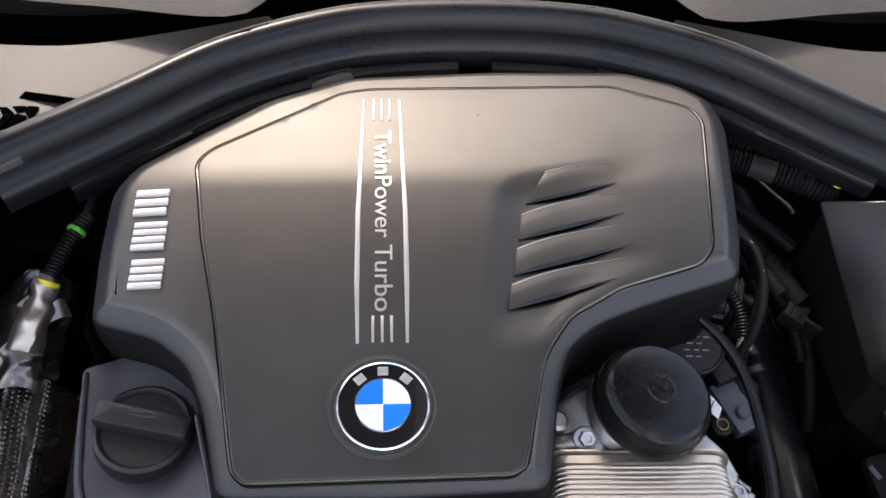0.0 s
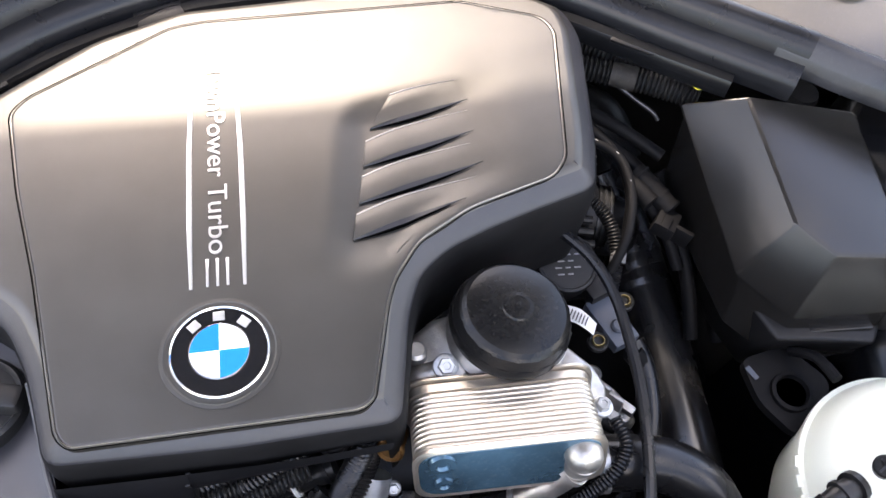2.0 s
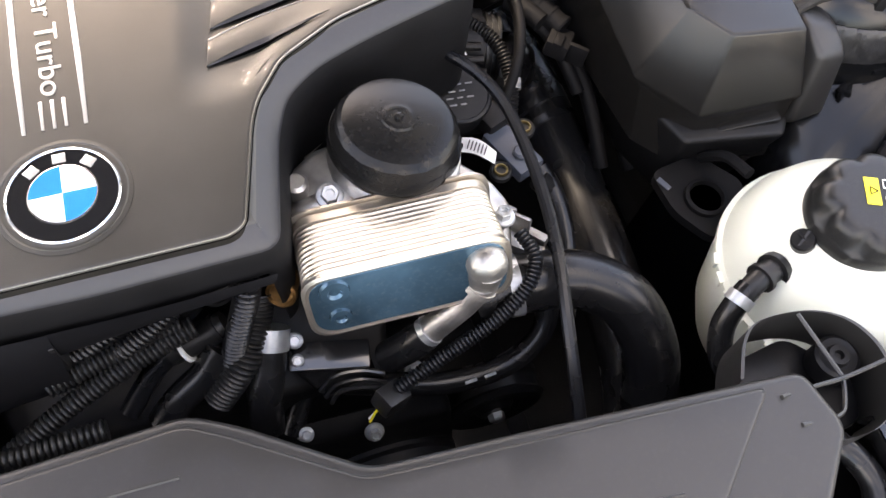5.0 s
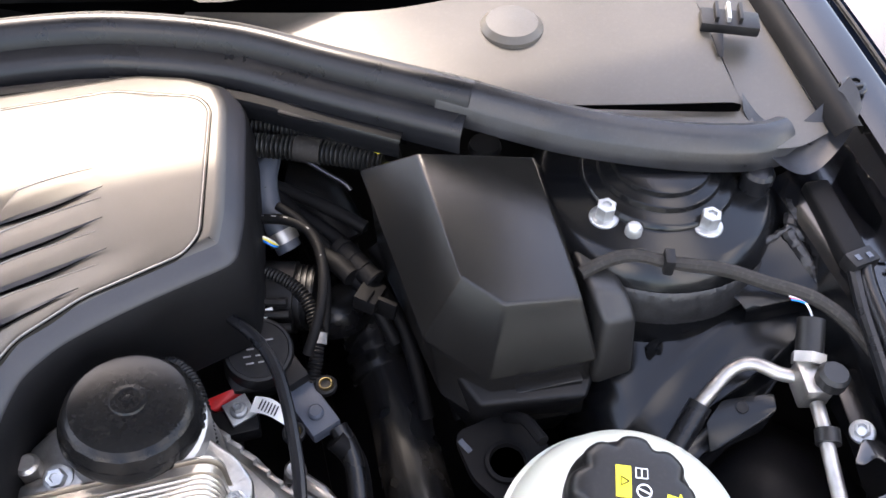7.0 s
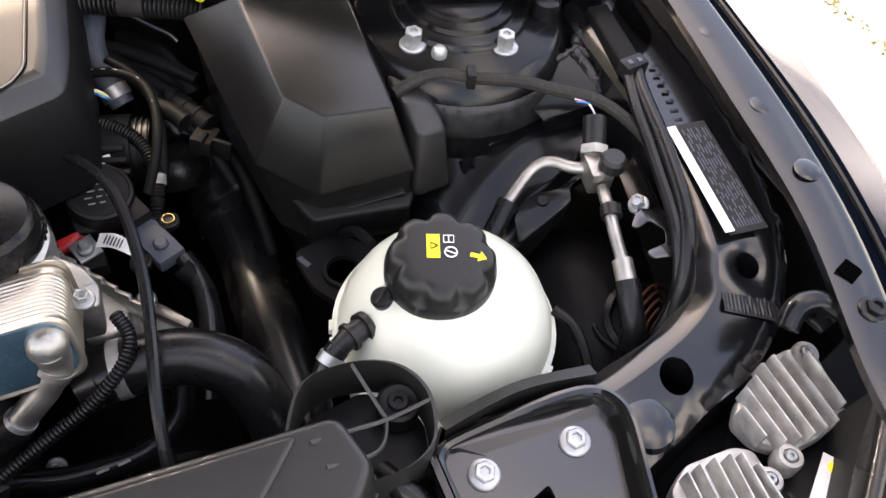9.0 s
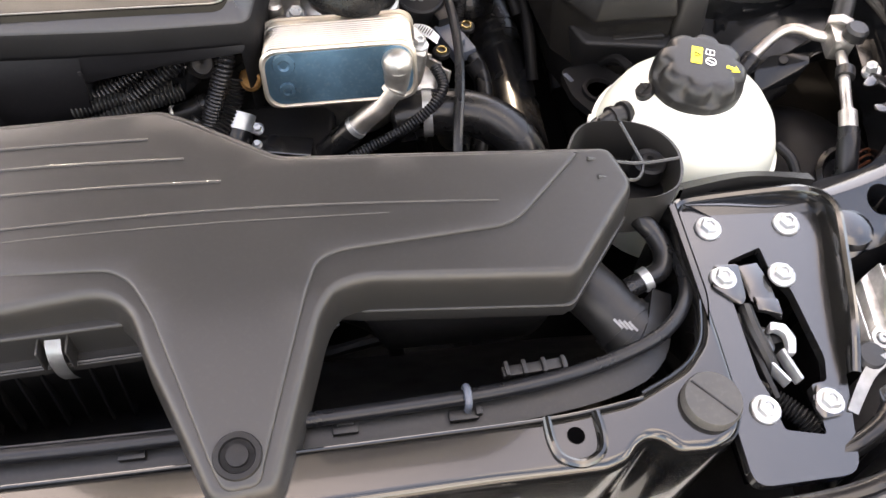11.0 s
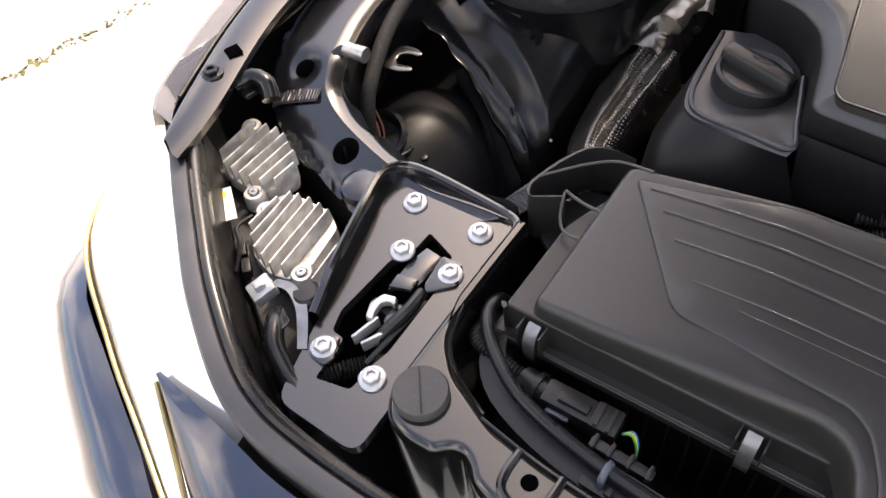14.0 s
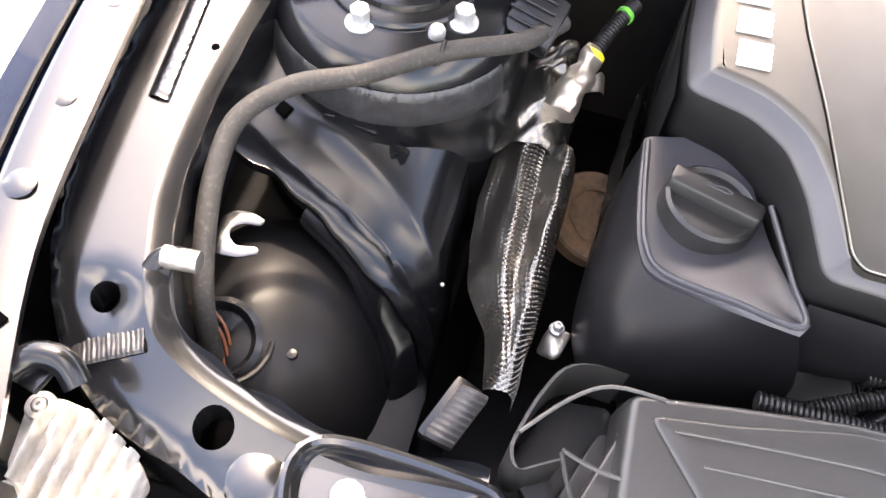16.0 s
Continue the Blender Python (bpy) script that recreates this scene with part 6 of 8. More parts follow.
part("warning_label", lab(-0.006, 0.008, 0.012, 0.026, -22), YELLOW, tcap, "yellow warning label", smooth=False)
tri_ = [CC + V(-0.006, 0.008, 0.0370) + Matrix.Rotation(radians(-22), 3, "Z") @ V(0.0042 * math.cos(a), 0.0042 * math.sin(a), 0) for a in (radians(k * 120) for k in (0, 1, 2, 0))]
part("warning_triangle", tube(tri_, 0.0005, 5, smooth=False), DARK, tcap)
book = [CC + Matrix.Rotation(radians(-22), 3, "Z") @ V(x, y, 0.0366) + V(0.010, 0.010, 0) for x, y in ((-0.0045, -0.004), (0.0045, -0.004), (0.0045, 0.004), (-0.0045, 0.004), (-0.0045, -0.004))]
part("book_sign", merge(tube(book, 0.0006, 5, smooth=False), tube([(book[0] + book[1]) / 2, (book[2] + book[3]) / 2], 0.0006, 5, smooth=False)), WHITE, tcap)
ringp = [CC + V(0.006 + 0.0055 * math.cos(radians(k * 20)), -0.004 + 0.0055 * math.sin(radians(k * 20)), 0.0366) for k in range(19)]
part("prohibition_sign", merge(tube(ringp, 0.0007, 5, smooth=False), tube([CC + V(0.002, 0.0, 0.0366), CC + V(0.010, -0.008, 0.0366)], 0.0007, 5, smooth=False)), WHITE, tcap)
arrow = slab([tuple((CC + V(*p, 0)).xy) for p in ((0.020, -0.014), (0.026, -0.018), (0.024, -0.021), (0.033, -0.022), (0.032, -0.013), (0.0295, -0.0155), (0.0225, -0.0105))], CC.z + 0.0345, CC.z + 0.0366, 0.0003)
part("arrow_mark", arrow, YELLOW, tcap, smooth=False)
part("arrow_mark", box((0.555, 0.118, 0.806), (0.012, 0.008, 0.002), 0.0005, (38, 0, -35)), YELLOW, tank)
bleed = part("bleed_screw", lathe([(0.0105, -0.003), (0.0105, 0.006), (0.009, 0.008), (0, 0.008)], (0.455, 0.178, 0.812), 22, pose(0, 0, 0, 0, -24, 0)), DARK, tank, "cross-slotted black bleed screw")
for r in (35, 125):
    part("slot", box((0.452, 0.178, 0.8205), (0.015, 0.002, 0.001), 0, (0, -24, r)), PLASTIC, bleed)
part("tank_connector", tube([(0.448, 0.172, 0.786), (0.432, 0.169, 0.790), (0.416, 0.164, 0.790), (0.402, 0.158, 0.785)], 0.0125, 14, r2=0.0095), PLASTIC, tank, "black hose connector")
part("connector_ring", tube([(0.436, 0.170, 0.789), (0.430, 0.168, 0.790)], 0.0158, 16), PLASTIC, tank)
part("connector_ring", tube([(0.420, 0.1655, 0.790), (0.416, 0.164, 0.790)], 0.0140, 16), PLASTIC, tank)
th_ = solo("tank_hose", tube([(0.406, 0.160, 0.787), (0.392, 0.152, 0.778), (0.380, 0.140, 0.760), (0.376, 0.120, 0.742), (0.385, 0.098, 0.728), (0.40, 0.080, 0.718)], 0.011, 14), HOSE, "black hose from the coolant tank", "hose")
part("hose_clamp", tube([(0.399, 0.1565, 0.783), (0.392, 0.152, 0.778)], 0.0125, 16), ZINC, th_, "zinc clamp")

# ---- air filter box on the inner wing ----
ab = thing("air_filter_box", (0.50, 0.45, 0.64), "faceted black plastic air filter box", "filter box")
LID_RINGS = [[(0.437, 0.560, 0.872), (0.439, 0.408, 0.859), (0.469, 0.372, 0.853), (0.538, 0.360, 0.856), (0.552, 0.535, 0.862)],
       [(0.378, 0.585, 0.838), (0.400, 0.398, 0.784), (0.450, 0.345, 0.770), (0.556, 0.335, 0.782), (0.582, 0.560, 0.805)],
       [(0.386, 0.580, 0.828), (0.407, 0.396, 0.774), (0.454, 0.349, 0.760), (0.554, 0.340, 0.772), (0.580, 0.556, 0.795)],
       [(0.392, 0.570, 0.70), (0.416, 0.388, 0.69), (0.458, 0.340, 0.685), (0.552, 0.330, 0.69), (0.582, 0.550, 0.70)]]
bm = loft(LID_RINGS, True, True, False)
bmesh.ops.bevel(bm, geom=[e for e in bm.edges if not e.is_boundary], offset=0.0030, segments=3, affect="EDGES", profile=0.5)
part("lid", bm, LID, ab, "faceted matt lid", angle=14)
part("front_recess", hull([(0.470, 0.3400, 0.744), (0.545, 0.3335, 0.752), (0.545, 0.3320, 0.715), (0.470, 0.3385, 0.708), (0.470, 0.350, 0.744), (0.545, 0.345, 0.752), (0.545, 0.345, 0.715), (0.470, 0.350, 0.708)], 0.0012), LID, ab, "raised field on the front of the box", angle=20)
part("lower_box", hull([(0.415, 0.41, 0.745), (0.44, 0.335, 0.745), (0.545, 0.318, 0.745), (0.59, 0.38, 0.745), (0.59, 0.55, 0.745), (0.42, 0.55, 0.745), (0.43, 0.42, 0.62), (0.45, 0.36, 0.62), (0.54, 0.35, 0.62), (0.57, 0.53, 0.62), (0.43, 0.53, 0.62)], 0.006), DARK, ab)
part("side_ledge", hull([(0.556, 0.378, 0.838), (0.590, 0.372, 0.832), (0.596, 0.350, 0.818), (0.563, 0.348, 0.822), (0.556, 0.330, 0.74), (0.600, 0.335, 0.74), (0.600, 0.40, 0.70), (0.556, 0.40, 0.70), (0.560, 0.45, 0.832), (0.594, 0.45, 0.828)], 0.006), INTAKE, ab, "stepped side of the box")
part("lid_notch", lathe([(0.018, 0), (0.016, 0.006), (0, 0.006)], (0.512, 0.572, 0.850), 18), DARK, ab)

# ---- intake pipe and hoses ----
pipe = thing("intake_pipe", (0.37, 0.4, 0.5), "wide smooth black plastic intake pipe", "intake pipe")
part("pipe_body", tube([(0.345, 0.635, 0.640), (0.362, 0.590, 0.615), (0.373, 0.545, 0.600), (0.378, 0.490, 0.590), (0.380, 0.430, 0.584), (0.379, 0.360, 0.578), (0.378, 0.280, 0.570), (0.376, 0.190, 0.55), (0.370, 0.13, 0.50)], 0.0355, 26, r2=0.0385), PIPE, pipe)
for y, z, r_ in ((0.534, 0.598, 0.0385), (0.514, 0.594, 0.0395), (0.491, 0.5905, 0.0390)):
    part("pipe_band", tube([(0.3725, y + 0.004, z + 0.001), (0.3740, y - 0.004, z - 0.001)], r_, 26, smooth=False), PIPE, pipe, "raised band round the pipe")
part("pipe_neck", tube([(0.354, 0.63, 0.668), (0.335, 0.675, 0.70), (0.30, 0.69, 0.71)], 0.040, 18), DARK, pipe)
ch = solo("coolant_hose", tube([(0.19, 0.235, 0.74), (0.235, 0.232, 0.747), (0.285, 0.222, 0.745), (0.322, 0.195, 0.73), (0.338, 0.158, 0.695), (0.338, 0.125, 0.64), (0.335, 0.11, 0.56)], 0.027, 20), HOSE, "thick black coolant hose bending down", "hose")
part("hose_clamp", tube([(0.216, 0.234, 0.745), (0.227, 0.233, 0.746)], 0.0285, 22), ZINC, ch, "zinc clamp round the hose")
part("hose_end", tube([(0.186, 0.235, 0.739), (0.204, 0.2345, 0.743)], 0.0295, 22), HOSE, ch)
for k in range(3):
    part("print_mark", box((0.345, 0.150 - 0.012 * k, 0.712 - 0.020 * k), (0.004, 0.007, 0.0008), 0, (-60, 20, 0)), GREYBLUE, ch)
solo("vacuum_cable", tube([(0.195, 0.50, 0.80), (0.222, 0.462, 0.803), (0.248, 0.424, 0.803), (0.262, 0.378, 0.80), (0.264, 0.30, 0.795), (0.256, 0.23, 0.79), (0.244, 0.165, 0.775), (0.236, 0.10, 0.74)], 0.0058, 10), RUBBER, "thin black cable arching past the filter", "cable")
solo("corrugated_cable", tube([(0.22, 0.56, 0.74), (0.262, 0.545, 0.75), (0.296, 0.512, 0.745), (0.304, 0.472, 0.73), (0.292, 0.43, 0.71), (0.27, 0.39, 0.69)], 0.007, 10, pitch=0.004, depth=0.002), DARK, "thin corrugated loom by the throttle", "loom")
solo("cable_band", tube([(0.306, 0.468, 0.729), (0.303, 0.458, 0.724)], 0.009, 12), FADED, "pale grey band on the loom", "cable band")
solo("cooler_loom", tube([(0.232, 0.262, 0.79), (0.238, 0.236, 0.785), (0.222, 0.214, 0.775), (0.190, 0.200, 0.758), (0.150, 0.190, 0.742), (0.112, 0.180, 0.728), (0.098, 0.176, 0.722)], 0.0060, 10, pitch=0.0038, depth=0.0018), RUBBER, "corrugated loom across the oil cooler", "loom")
plug = solo("loom_connector", box((0.092, 0.172, 0.718), (0.028, 0.022, 0.020), 0.004, (0, 25, 25)), PLASTIC, "black connector at the loom end", "connector")
for k, mt in enumerate((PAPER, YELLOW)):
    part("wire", tube([(0.088, 0.170, 0.716), (0.078, 0.166, 0.712 + 0.002 * k), (0.070, 0.164 - 0.003 * k, 0.702)], 0.0012, 6), mt, plug)
for k, pts in enumerate(([(-0.215, 0.190, 0.758), (-0.165, 0.213, 0.770), (-0.11, 0.234, 0.780), (-0.05, 0.252, 0.786)], [(-0.165, 0.232, 0.785), (-0.108, 0.246, 0.788), (-0.06, 0.256, 0.788)], [(0.006, 0.272, 0.785), (0.001, 0.262, 0.768), (-0.010, 0.245, 0.752), (-0.025, 0.226, 0.738), (-0.050, 0.212, 0.715)])):
    solo("corrugated_hose", tube(pts, 0.0078 if k < 2 else 0.0125, 12, pitch=0.0042, depth=0.0028), PLASTIC, "black corrugated conduit under the cover", "conduit", "corrugated conduits")
reg = thing("vent_valve", (-0.005, 0.185, 0.66), "black valve with a grey collar", "valve")
part("valve_body", tube([(0.006, 0.252, 0.742), (-0.002, 0.230, 0.726), (-0.013, 0.206, 0.705), (-0.018, 0.195, 0.66)], 0.016, 16), HOSE, reg)
part("valve_collar", tube([(0.0065, 0.254, 0.744), (0.001, 0.239, 0.733)], 0.0180, 18), ZINC, reg, "grey metal clamp")
solo("brass_union", lathe([(0.011, -0.022), (0.011, -0.002), (0.013, 0.0), (0.0132, 0.004), (0.011, 0.0055), (0.0095, 0.003), (0.005, 0.002), (0, 0.002)], (0.024, 0.262, 0.788), 26, pose(0, 0, 0, 62, 0, -25)), BRONZE, "tarnished bronze plug beside the cooler", "plug")
brk = solo("ribbed_bracket", merge(box((0.050, 0.226, 0.712), (0.072, 0.026, 0.012), 0.003, (8, 0, -12)), hull([(0.018, 0.236, 0.716), (0.085, 0.222, 0.716), (0.09, 0.205, 0.69), (0.04, 0.20, 0.68), (0.018, 0.222, 0.70), (0.02, 0.23, 0.66), (0.08, 0.22, 0.66)], 0.004)), PLATE, "dark cast bracket with ribs below the cooler", "bracket")
for k in range(3):
    part("bracket_rib", tube([(0.034 + 0.004 * k, 0.204 - 0.005 * k, 0.692 - 0.006 * k), (0.052, 0.211 - 0.006 * k, 0.700 - 0.006 * k), (0.074, 0.209 - 0.006 * k, 0.702 - 0.006 * k), (0.094, 0.202 - 0.006 * k, 0.698 - 0.006 * k)], 0.0028, 8), PLATE, brk)
for at, r in (((0.024, 0.242, 0.728), 0.0075), ((0.022, 0.228, 0.716), 0.006), ((0.014, 0.178, 0.660), 0.007)):
    flanged_bolt(at, r, brk, height=0.011, turn=pose(0, 0, 0, 25, 0, 0))
solo("printed_hose", tube([(0.0, 0.195, 0.62), (0.03, 0.225, 0.645), (0.09, 0.21, 0.65), (0.15, 0.195, 0.645), (0.215, 0.197, 0.64), (0.258, 0.215, 0.66), (0.27, 0.25, 0.69)], 0.0115, 12), HOSE, "black rubber hose below the oil cooler", "hose")
for k, (at, tr) in enumerate((((0.055, 0.212, 0.6585), (0, 0, -22)), ((0.072, 0.207, 0.660), (0, 0, -14)), ((0.175, 0.186, 0.6555), (0, 0, 4)), ((0.195, 0.187, 0.655), (0, 0, 6)))):
    solo("print_mark", box(at, (0.012, 0.003, 0.0008), 0, tr), FADED, "faded white print on the hose", "print", "prints on the hose")

pump = thing("vacuum_pump", (0.245, 0.462, 0.70), "black round pump cover with faded print", "pump")
part("pump_body", lathe([(0.036, -0.05), (0.036, -0.004), (0.034, 0.0), (0.031, 0.001), (0.030, 0.0), (0.0, 0.0006)], (0.243, 0.458, 0.738), 40, pose(0, 0, 0, 14, 6, 0)), DARK, pump)
for k in range(5):
    for j in range(3 if k % 2 else 2):
        mark = box((-0.012 + 0.011 * j + 0.002 * (k % 3), 0.016 - 0.0075 * k, 0.0012), (0.0075 - 0.0015 * (j == 1), 0.0016, 0.0006), 0)
        bmesh.ops.transform(mark, matrix=Matrix.Translation((0.243, 0.458, 0.738)) @ pose(0, 0, 0, 14, 6, 0), verts=mark.verts[:])
        part("print_bar", mark, FADED, pump)

# ---- throttle corner ----
th = thing("throttle_body", (0.25, 0.55, 0.65), "ribbed black throttle body among dark hoses", "throttle")
part("motor_case", tube([(0.222, 0.552, 0.712), (0.292, 0.532, 0.712)], 0.040, 26, smooth=False), DARK, th)
part("case_cap", tube([(0.292, 0.532, 0.712), (0.312, 0.526, 0.712)], 0.034, 26, smooth=False), DARK, th, "black ribbed end cap")
for k in range(3):
    part("end_ring", tube([(0.296 + 0.006 * k, 0.5309 - 0.0018 * k, 0.712), (0.2985 + 0.006 * k, 0.5302 - 0.0018 * k, 0.712)], 0.0365, 26, smooth=False), PLASTIC, th)
part("cover_plate", hull([(0.205, 0.50, 0.735), (0.262, 0.505, 0.735), (0.272, 0.435, 0.715), (0.205, 0.425, 0.71), (0.21, 0.50, 0.70), (0.27, 0.43, 0.69)], 0.006), DARK, th, "black cover with faded print")
for k in range(4):
    part("print_bar", box((0.228 + 0.007 * (k % 2), 0.455 + 0.009 * k, 0.7295 + 0.0026 * k), (0.022, 0.003, 0.0006), 0, (16, 0, -10)), GREYBLUE, th)
red = solo("red_terminal_cover", hull([(0.18, 0.435, 0.705), (0.222, 0.44, 0.712), (0.222, 0.43, 0.70), (0.185, 0.42, 0.70), (0.20, 0.425, 0.685)], 0.003), RED, "red terminal cover with a bolted lug", "terminal")
part("terminal_lug", box((0.213, 0.413, 0.705), (0.026, 0.026, 0.004), 0.001, (10, 0, 20)), ZINC, red)
flanged_bolt((0.213, 0.411, 0.7075), 0.009, red, height=0.011)
part("terminal_block", box((0.205, 0.405, 0.690), (0.05, 0.03, 0.02), 0.003), DARK, red)
sens = thing("pressure_sensor", (0.285, 0.40, 0.68), "grey-blue plastic pressure sensor with brass bushes", "sensor")
part("sensor_body", box((0.283, 0.395, 0.705), (0.032, 0.062, 0.018), 0.004, (0, 0, 22)), GREYBLUE, sens)
part("sensor_plug", box((0.268, 0.440, 0.715), (0.026, 0.045, 0.022), 0.004, (0, 0, 22)), DARK, sens)
part("sensor_knob", lathe([(0.008, 0), (0.008, 0.004), (0.006, 0.006), (0, 0.006)], (0.287, 0.385, 0.714), 18), GREYBLUE, sens)
for x, y, z in ((0.302, 0.415, 0.714), (0.262, 0.372, 0.712)):
    bush = part("brass_bush", lathe([(0.0072, -0.004), (0.0072, 0.002), (0.0066, 0.003), (0.0058, 0.003), (0.0052, 0.001), (0.0052, -0.004)], (x, y, z), 22), BRASS, sens, "thin brass ring")
    part("bush_hole", lathe([(0.0054, 0), (0, 0.0001)], (x, y, z - 0.001), 18), VOID, bush)
    part("bush_seat", lathe([(0.0115, -0.006), (0.0115, 0.0), (0.0095, 0.001), (0.0072, 0.0)], (x, y, z), 22), DARK, sens)
tag = solo("paper_tag", ribbon([[(0.232, 0.415, 0.722), (0.248, 0.405, 0.726), (0.262, 0.388, 0.722)], [(0.224, 0.400, 0.720), (0.240, 0.390, 0.724), (0.256, 0.376, 0.720)]], 10), PAPER, "white paper tag with printed bars", "tag")
for k in range(6):
    part("print_bar", box((0.236 + 0.0028 * k, 0.402 - 0.0024 * k, 0.7262 + 0.0002 * k), (0.0012, 0.011, 0.0006), 0, (0, 0, -32)), DARK, tag)
for pts, band in (([(0.235, 0.718, 0.815), (0.272, 0.704, 0.82), (0.306, 0.687, 0.822), (0.361, 0.653, 0.822), (0.40, 0.625, 0.815)], None), ([(0.235, 0.682, 0.812), (0.271, 0.670, 0.82), (0.330, 0.645, 0.822), (0.370, 0.624, 0.824), (0.410, 0.600, 0.826)], ((0.322, 0.6485, 0.8225), (0.348, 0.636, 0.823)))):
    h = solo("corrugated_hose", tube(pts, 0.0125, 12, pitch=0.0052, depth=0.0036), PLASTIC, "black corrugated conduit along the bulkhead", "conduit", "corrugated conduits")
    if band:
        part("tape_band", tube(band, 0.0142, 14, smooth=False), TAPE, h, "cloth tape round the conduit")
elb = solo("grey_elbow", tube([(0.296, 0.70, 0.795), (0.291, 0.678, 0.79), (0.282, 0.650, 0.782), (0.280, 0.625, 0.770), (0.286, 0.600, 0.752), (0.294, 0.582, 0.735)], 0.0145, 16), GREYBLUE, "smooth grey elbow pipe behind the engine", "pipe")
part("elbow_ring", tube([(0.287, 0.598, 0.750), (0.291, 0.588, 0.741)], 0.0175, 18), ALU, elb, "metal clamp ring")
part("elbow_nub", lathe([(0.002, 0), (0.0015, 0.001), (0, 0.001)], (0.281, 0.632, 0.7885), 8), DARK, elb)
dot = solo("marked_bracket", box((0.409, 0.607, 0.836), (0.040, 0.010, 0.026), 0.003, (20, 0, -30)), DARK, "dark bracket with a yellow dot", "bracket")
part("yellow_dot", lathe([(0.0068, 0), (0.0068, 0.0015), (0, 0.0015)], (0.405, 0.603, 0.846), 18, pose(0, 0, 0, 40, 0, -20)), YELLOW, dot)
for pts, r in (([(0.30, 0.62, 0.76), (0.34, 0.58, 0.75), (0.37, 0.54, 0.73), (0.40, 0.47, 0.68), (0.405, 0.40, 0.62)], 0.009), ([(0.29, 0.65, 0.77), (0.34, 0.61, 0.765), (0.38, 0.575, 0.755)], 0.008), ([(0.29, 0.60, 0.79), (0.315, 0.57, 0.78), (0.325, 0.52, 0.76), (0.312, 0.47, 0.72)], 0.005),
                ([(0.30, 0.36, 0.70), (0.315, 0.34, 0.68), (0.312, 0.30, 0.64), (0.30, 0.27, 0.60)], 0.012), ([(0.19, 0.31, 0.70), (0.235, 0.30, 0.69), (0.285, 0.28, 0.66)], 0.007)):
    solo("rubber_hose", tube(pts, r, 12), MATT, "dark rubber hose behind the filter housing", "hose", "dark hoses")
solo("loom_clamp", hull([(0.345, 0.56, 0.755), (0.372, 0.545, 0.755), (0.365, 0.515, 0.75), (0.335, 0.53, 0.75), (0.345, 0.55, 0.72), (0.365, 0.52, 0.72)], 0.005), DARK, "black plastic loom clamp by the pipe", "clamp")
stk = solo("marked_hose", tube([(0.388, 0.58, 0.715), (0.410, 0.54, 0.69), (0.428, 0.505, 0.665), (0.440, 0.46, 0.64), (0.448, 0.40, 0.60)], 0.011, 12), MATT, "black hose with white print", "hose")
part("print", text_mesh("N20", 0.024, pose(0.434, 0.482, 0.6655, -24, 8, -72), 0.0003), PAPER, stk, smooth=False)
part("print_band", tube([(0.4205, 0.520, 0.6755), (0.4215, 0.518, 0.6745)], 0.0116, 14), PAPER, stk)
part("tank_arm", holed(rounded([(0.415, 0.335), (0.470, 0.345), (0.505, 0.30), (0.485, 0.255), (0.445, 0.245), (0.420, 0.285)], 0.012), [circle(0.457, 0.291, 0.0165, 20)], 0.690, 0.702), MATT, tank, "black bracket arm with a round hole")
part("arm_rim", lathe([(0.0225, 0.0), (0.022, 0.005), (0.018, 0.006), (0.0166, 0.0)], (0.457, 0.291, 0.702), 26), MATT, tank)
part("arm_strut", tube([(0.470, 0.335, 0.71), (0.480, 0.315, 0.735), (0.487, 0.285, 0.745)], 0.006, 8), MATT, tank)
part("arm_label", box((0.422, 0.318, 0.7035), (0.006, 0.016, 0.0008), 0, (0, 0, 25)), GREYBLUE, tank)
camp = thing("cam_sensor_plug", (-0.06, 0.26, 0.73), "black sensor plug with a pale locking clip", "plug")
part("plug_body", tube([(-0.028, 0.262, 0.755), (-0.050, 0.258, 0.748), (-0.078, 0.256, 0.738)], 0.012, 14), PLASTIC, camp)
part("locking_clip", tube([(-0.064, 0.2555, 0.7435), (-0.067, 0.255, 0.7425)], 0.0142, 16), PAPER, camp, "pale yellow locking clip")
part("plug_boot", tube([(-0.078, 0.256, 0.738), (-0.10, 0.245, 0.725), (-0.125, 0.225, 0.705)], 0.009, 12), RUBBER, camp)
part("plug_ring", tube([(-0.034, 0.261, 0.7535), (-0.038, 0.260, 0.752)], 0.0138, 14), DARK, camp)
solo("rubber_hose", tube([(-0.10, 0.210, 0.70), (-0.080, 0.222, 0.715), (-0.053, 0.234, 0.728), (-0.035, 0.246, 0.745)], 0.0145, 14), HOSE, "thick rubber hose under the engine cover", "hose", "dark hoses")
for x, y, z in ((0.077, 0.180, 0.60), (0.009, 0.200, 0.60), (0.130, 0.225, 0.62)):
    flanged_bolt((x, y, z), 0.010, block, turn=pose(0, 0, 0, 50, 0, 0), height=0.010)
part("timing_cover", hull([(-0.06, 0.205, 0.62), (0.16, 0.205, 0.60), (0.16, 0.185, 0.58), (-0.06, 0.185, 0.60), (-0.08, 0.19, 0.40), (0.18, 0.19, 0.40)], 0.008), DARK, block, "black timing cover")

ph = solo("printed_hose", tube([(0.245, 0.602, 0.775), (0.272, 0.594, 0.78), (0.299, 0.582, 0.782), (0.319, 0.560, 0.78), (0.324, 0.526, 0.775), (0.317, 0.489, 0.765), (0.304, 0.462, 0.75), (0.290, 0.445, 0.73)], 0.0056, 12), MATT, "black hose with faded print over the throttle", "hose")
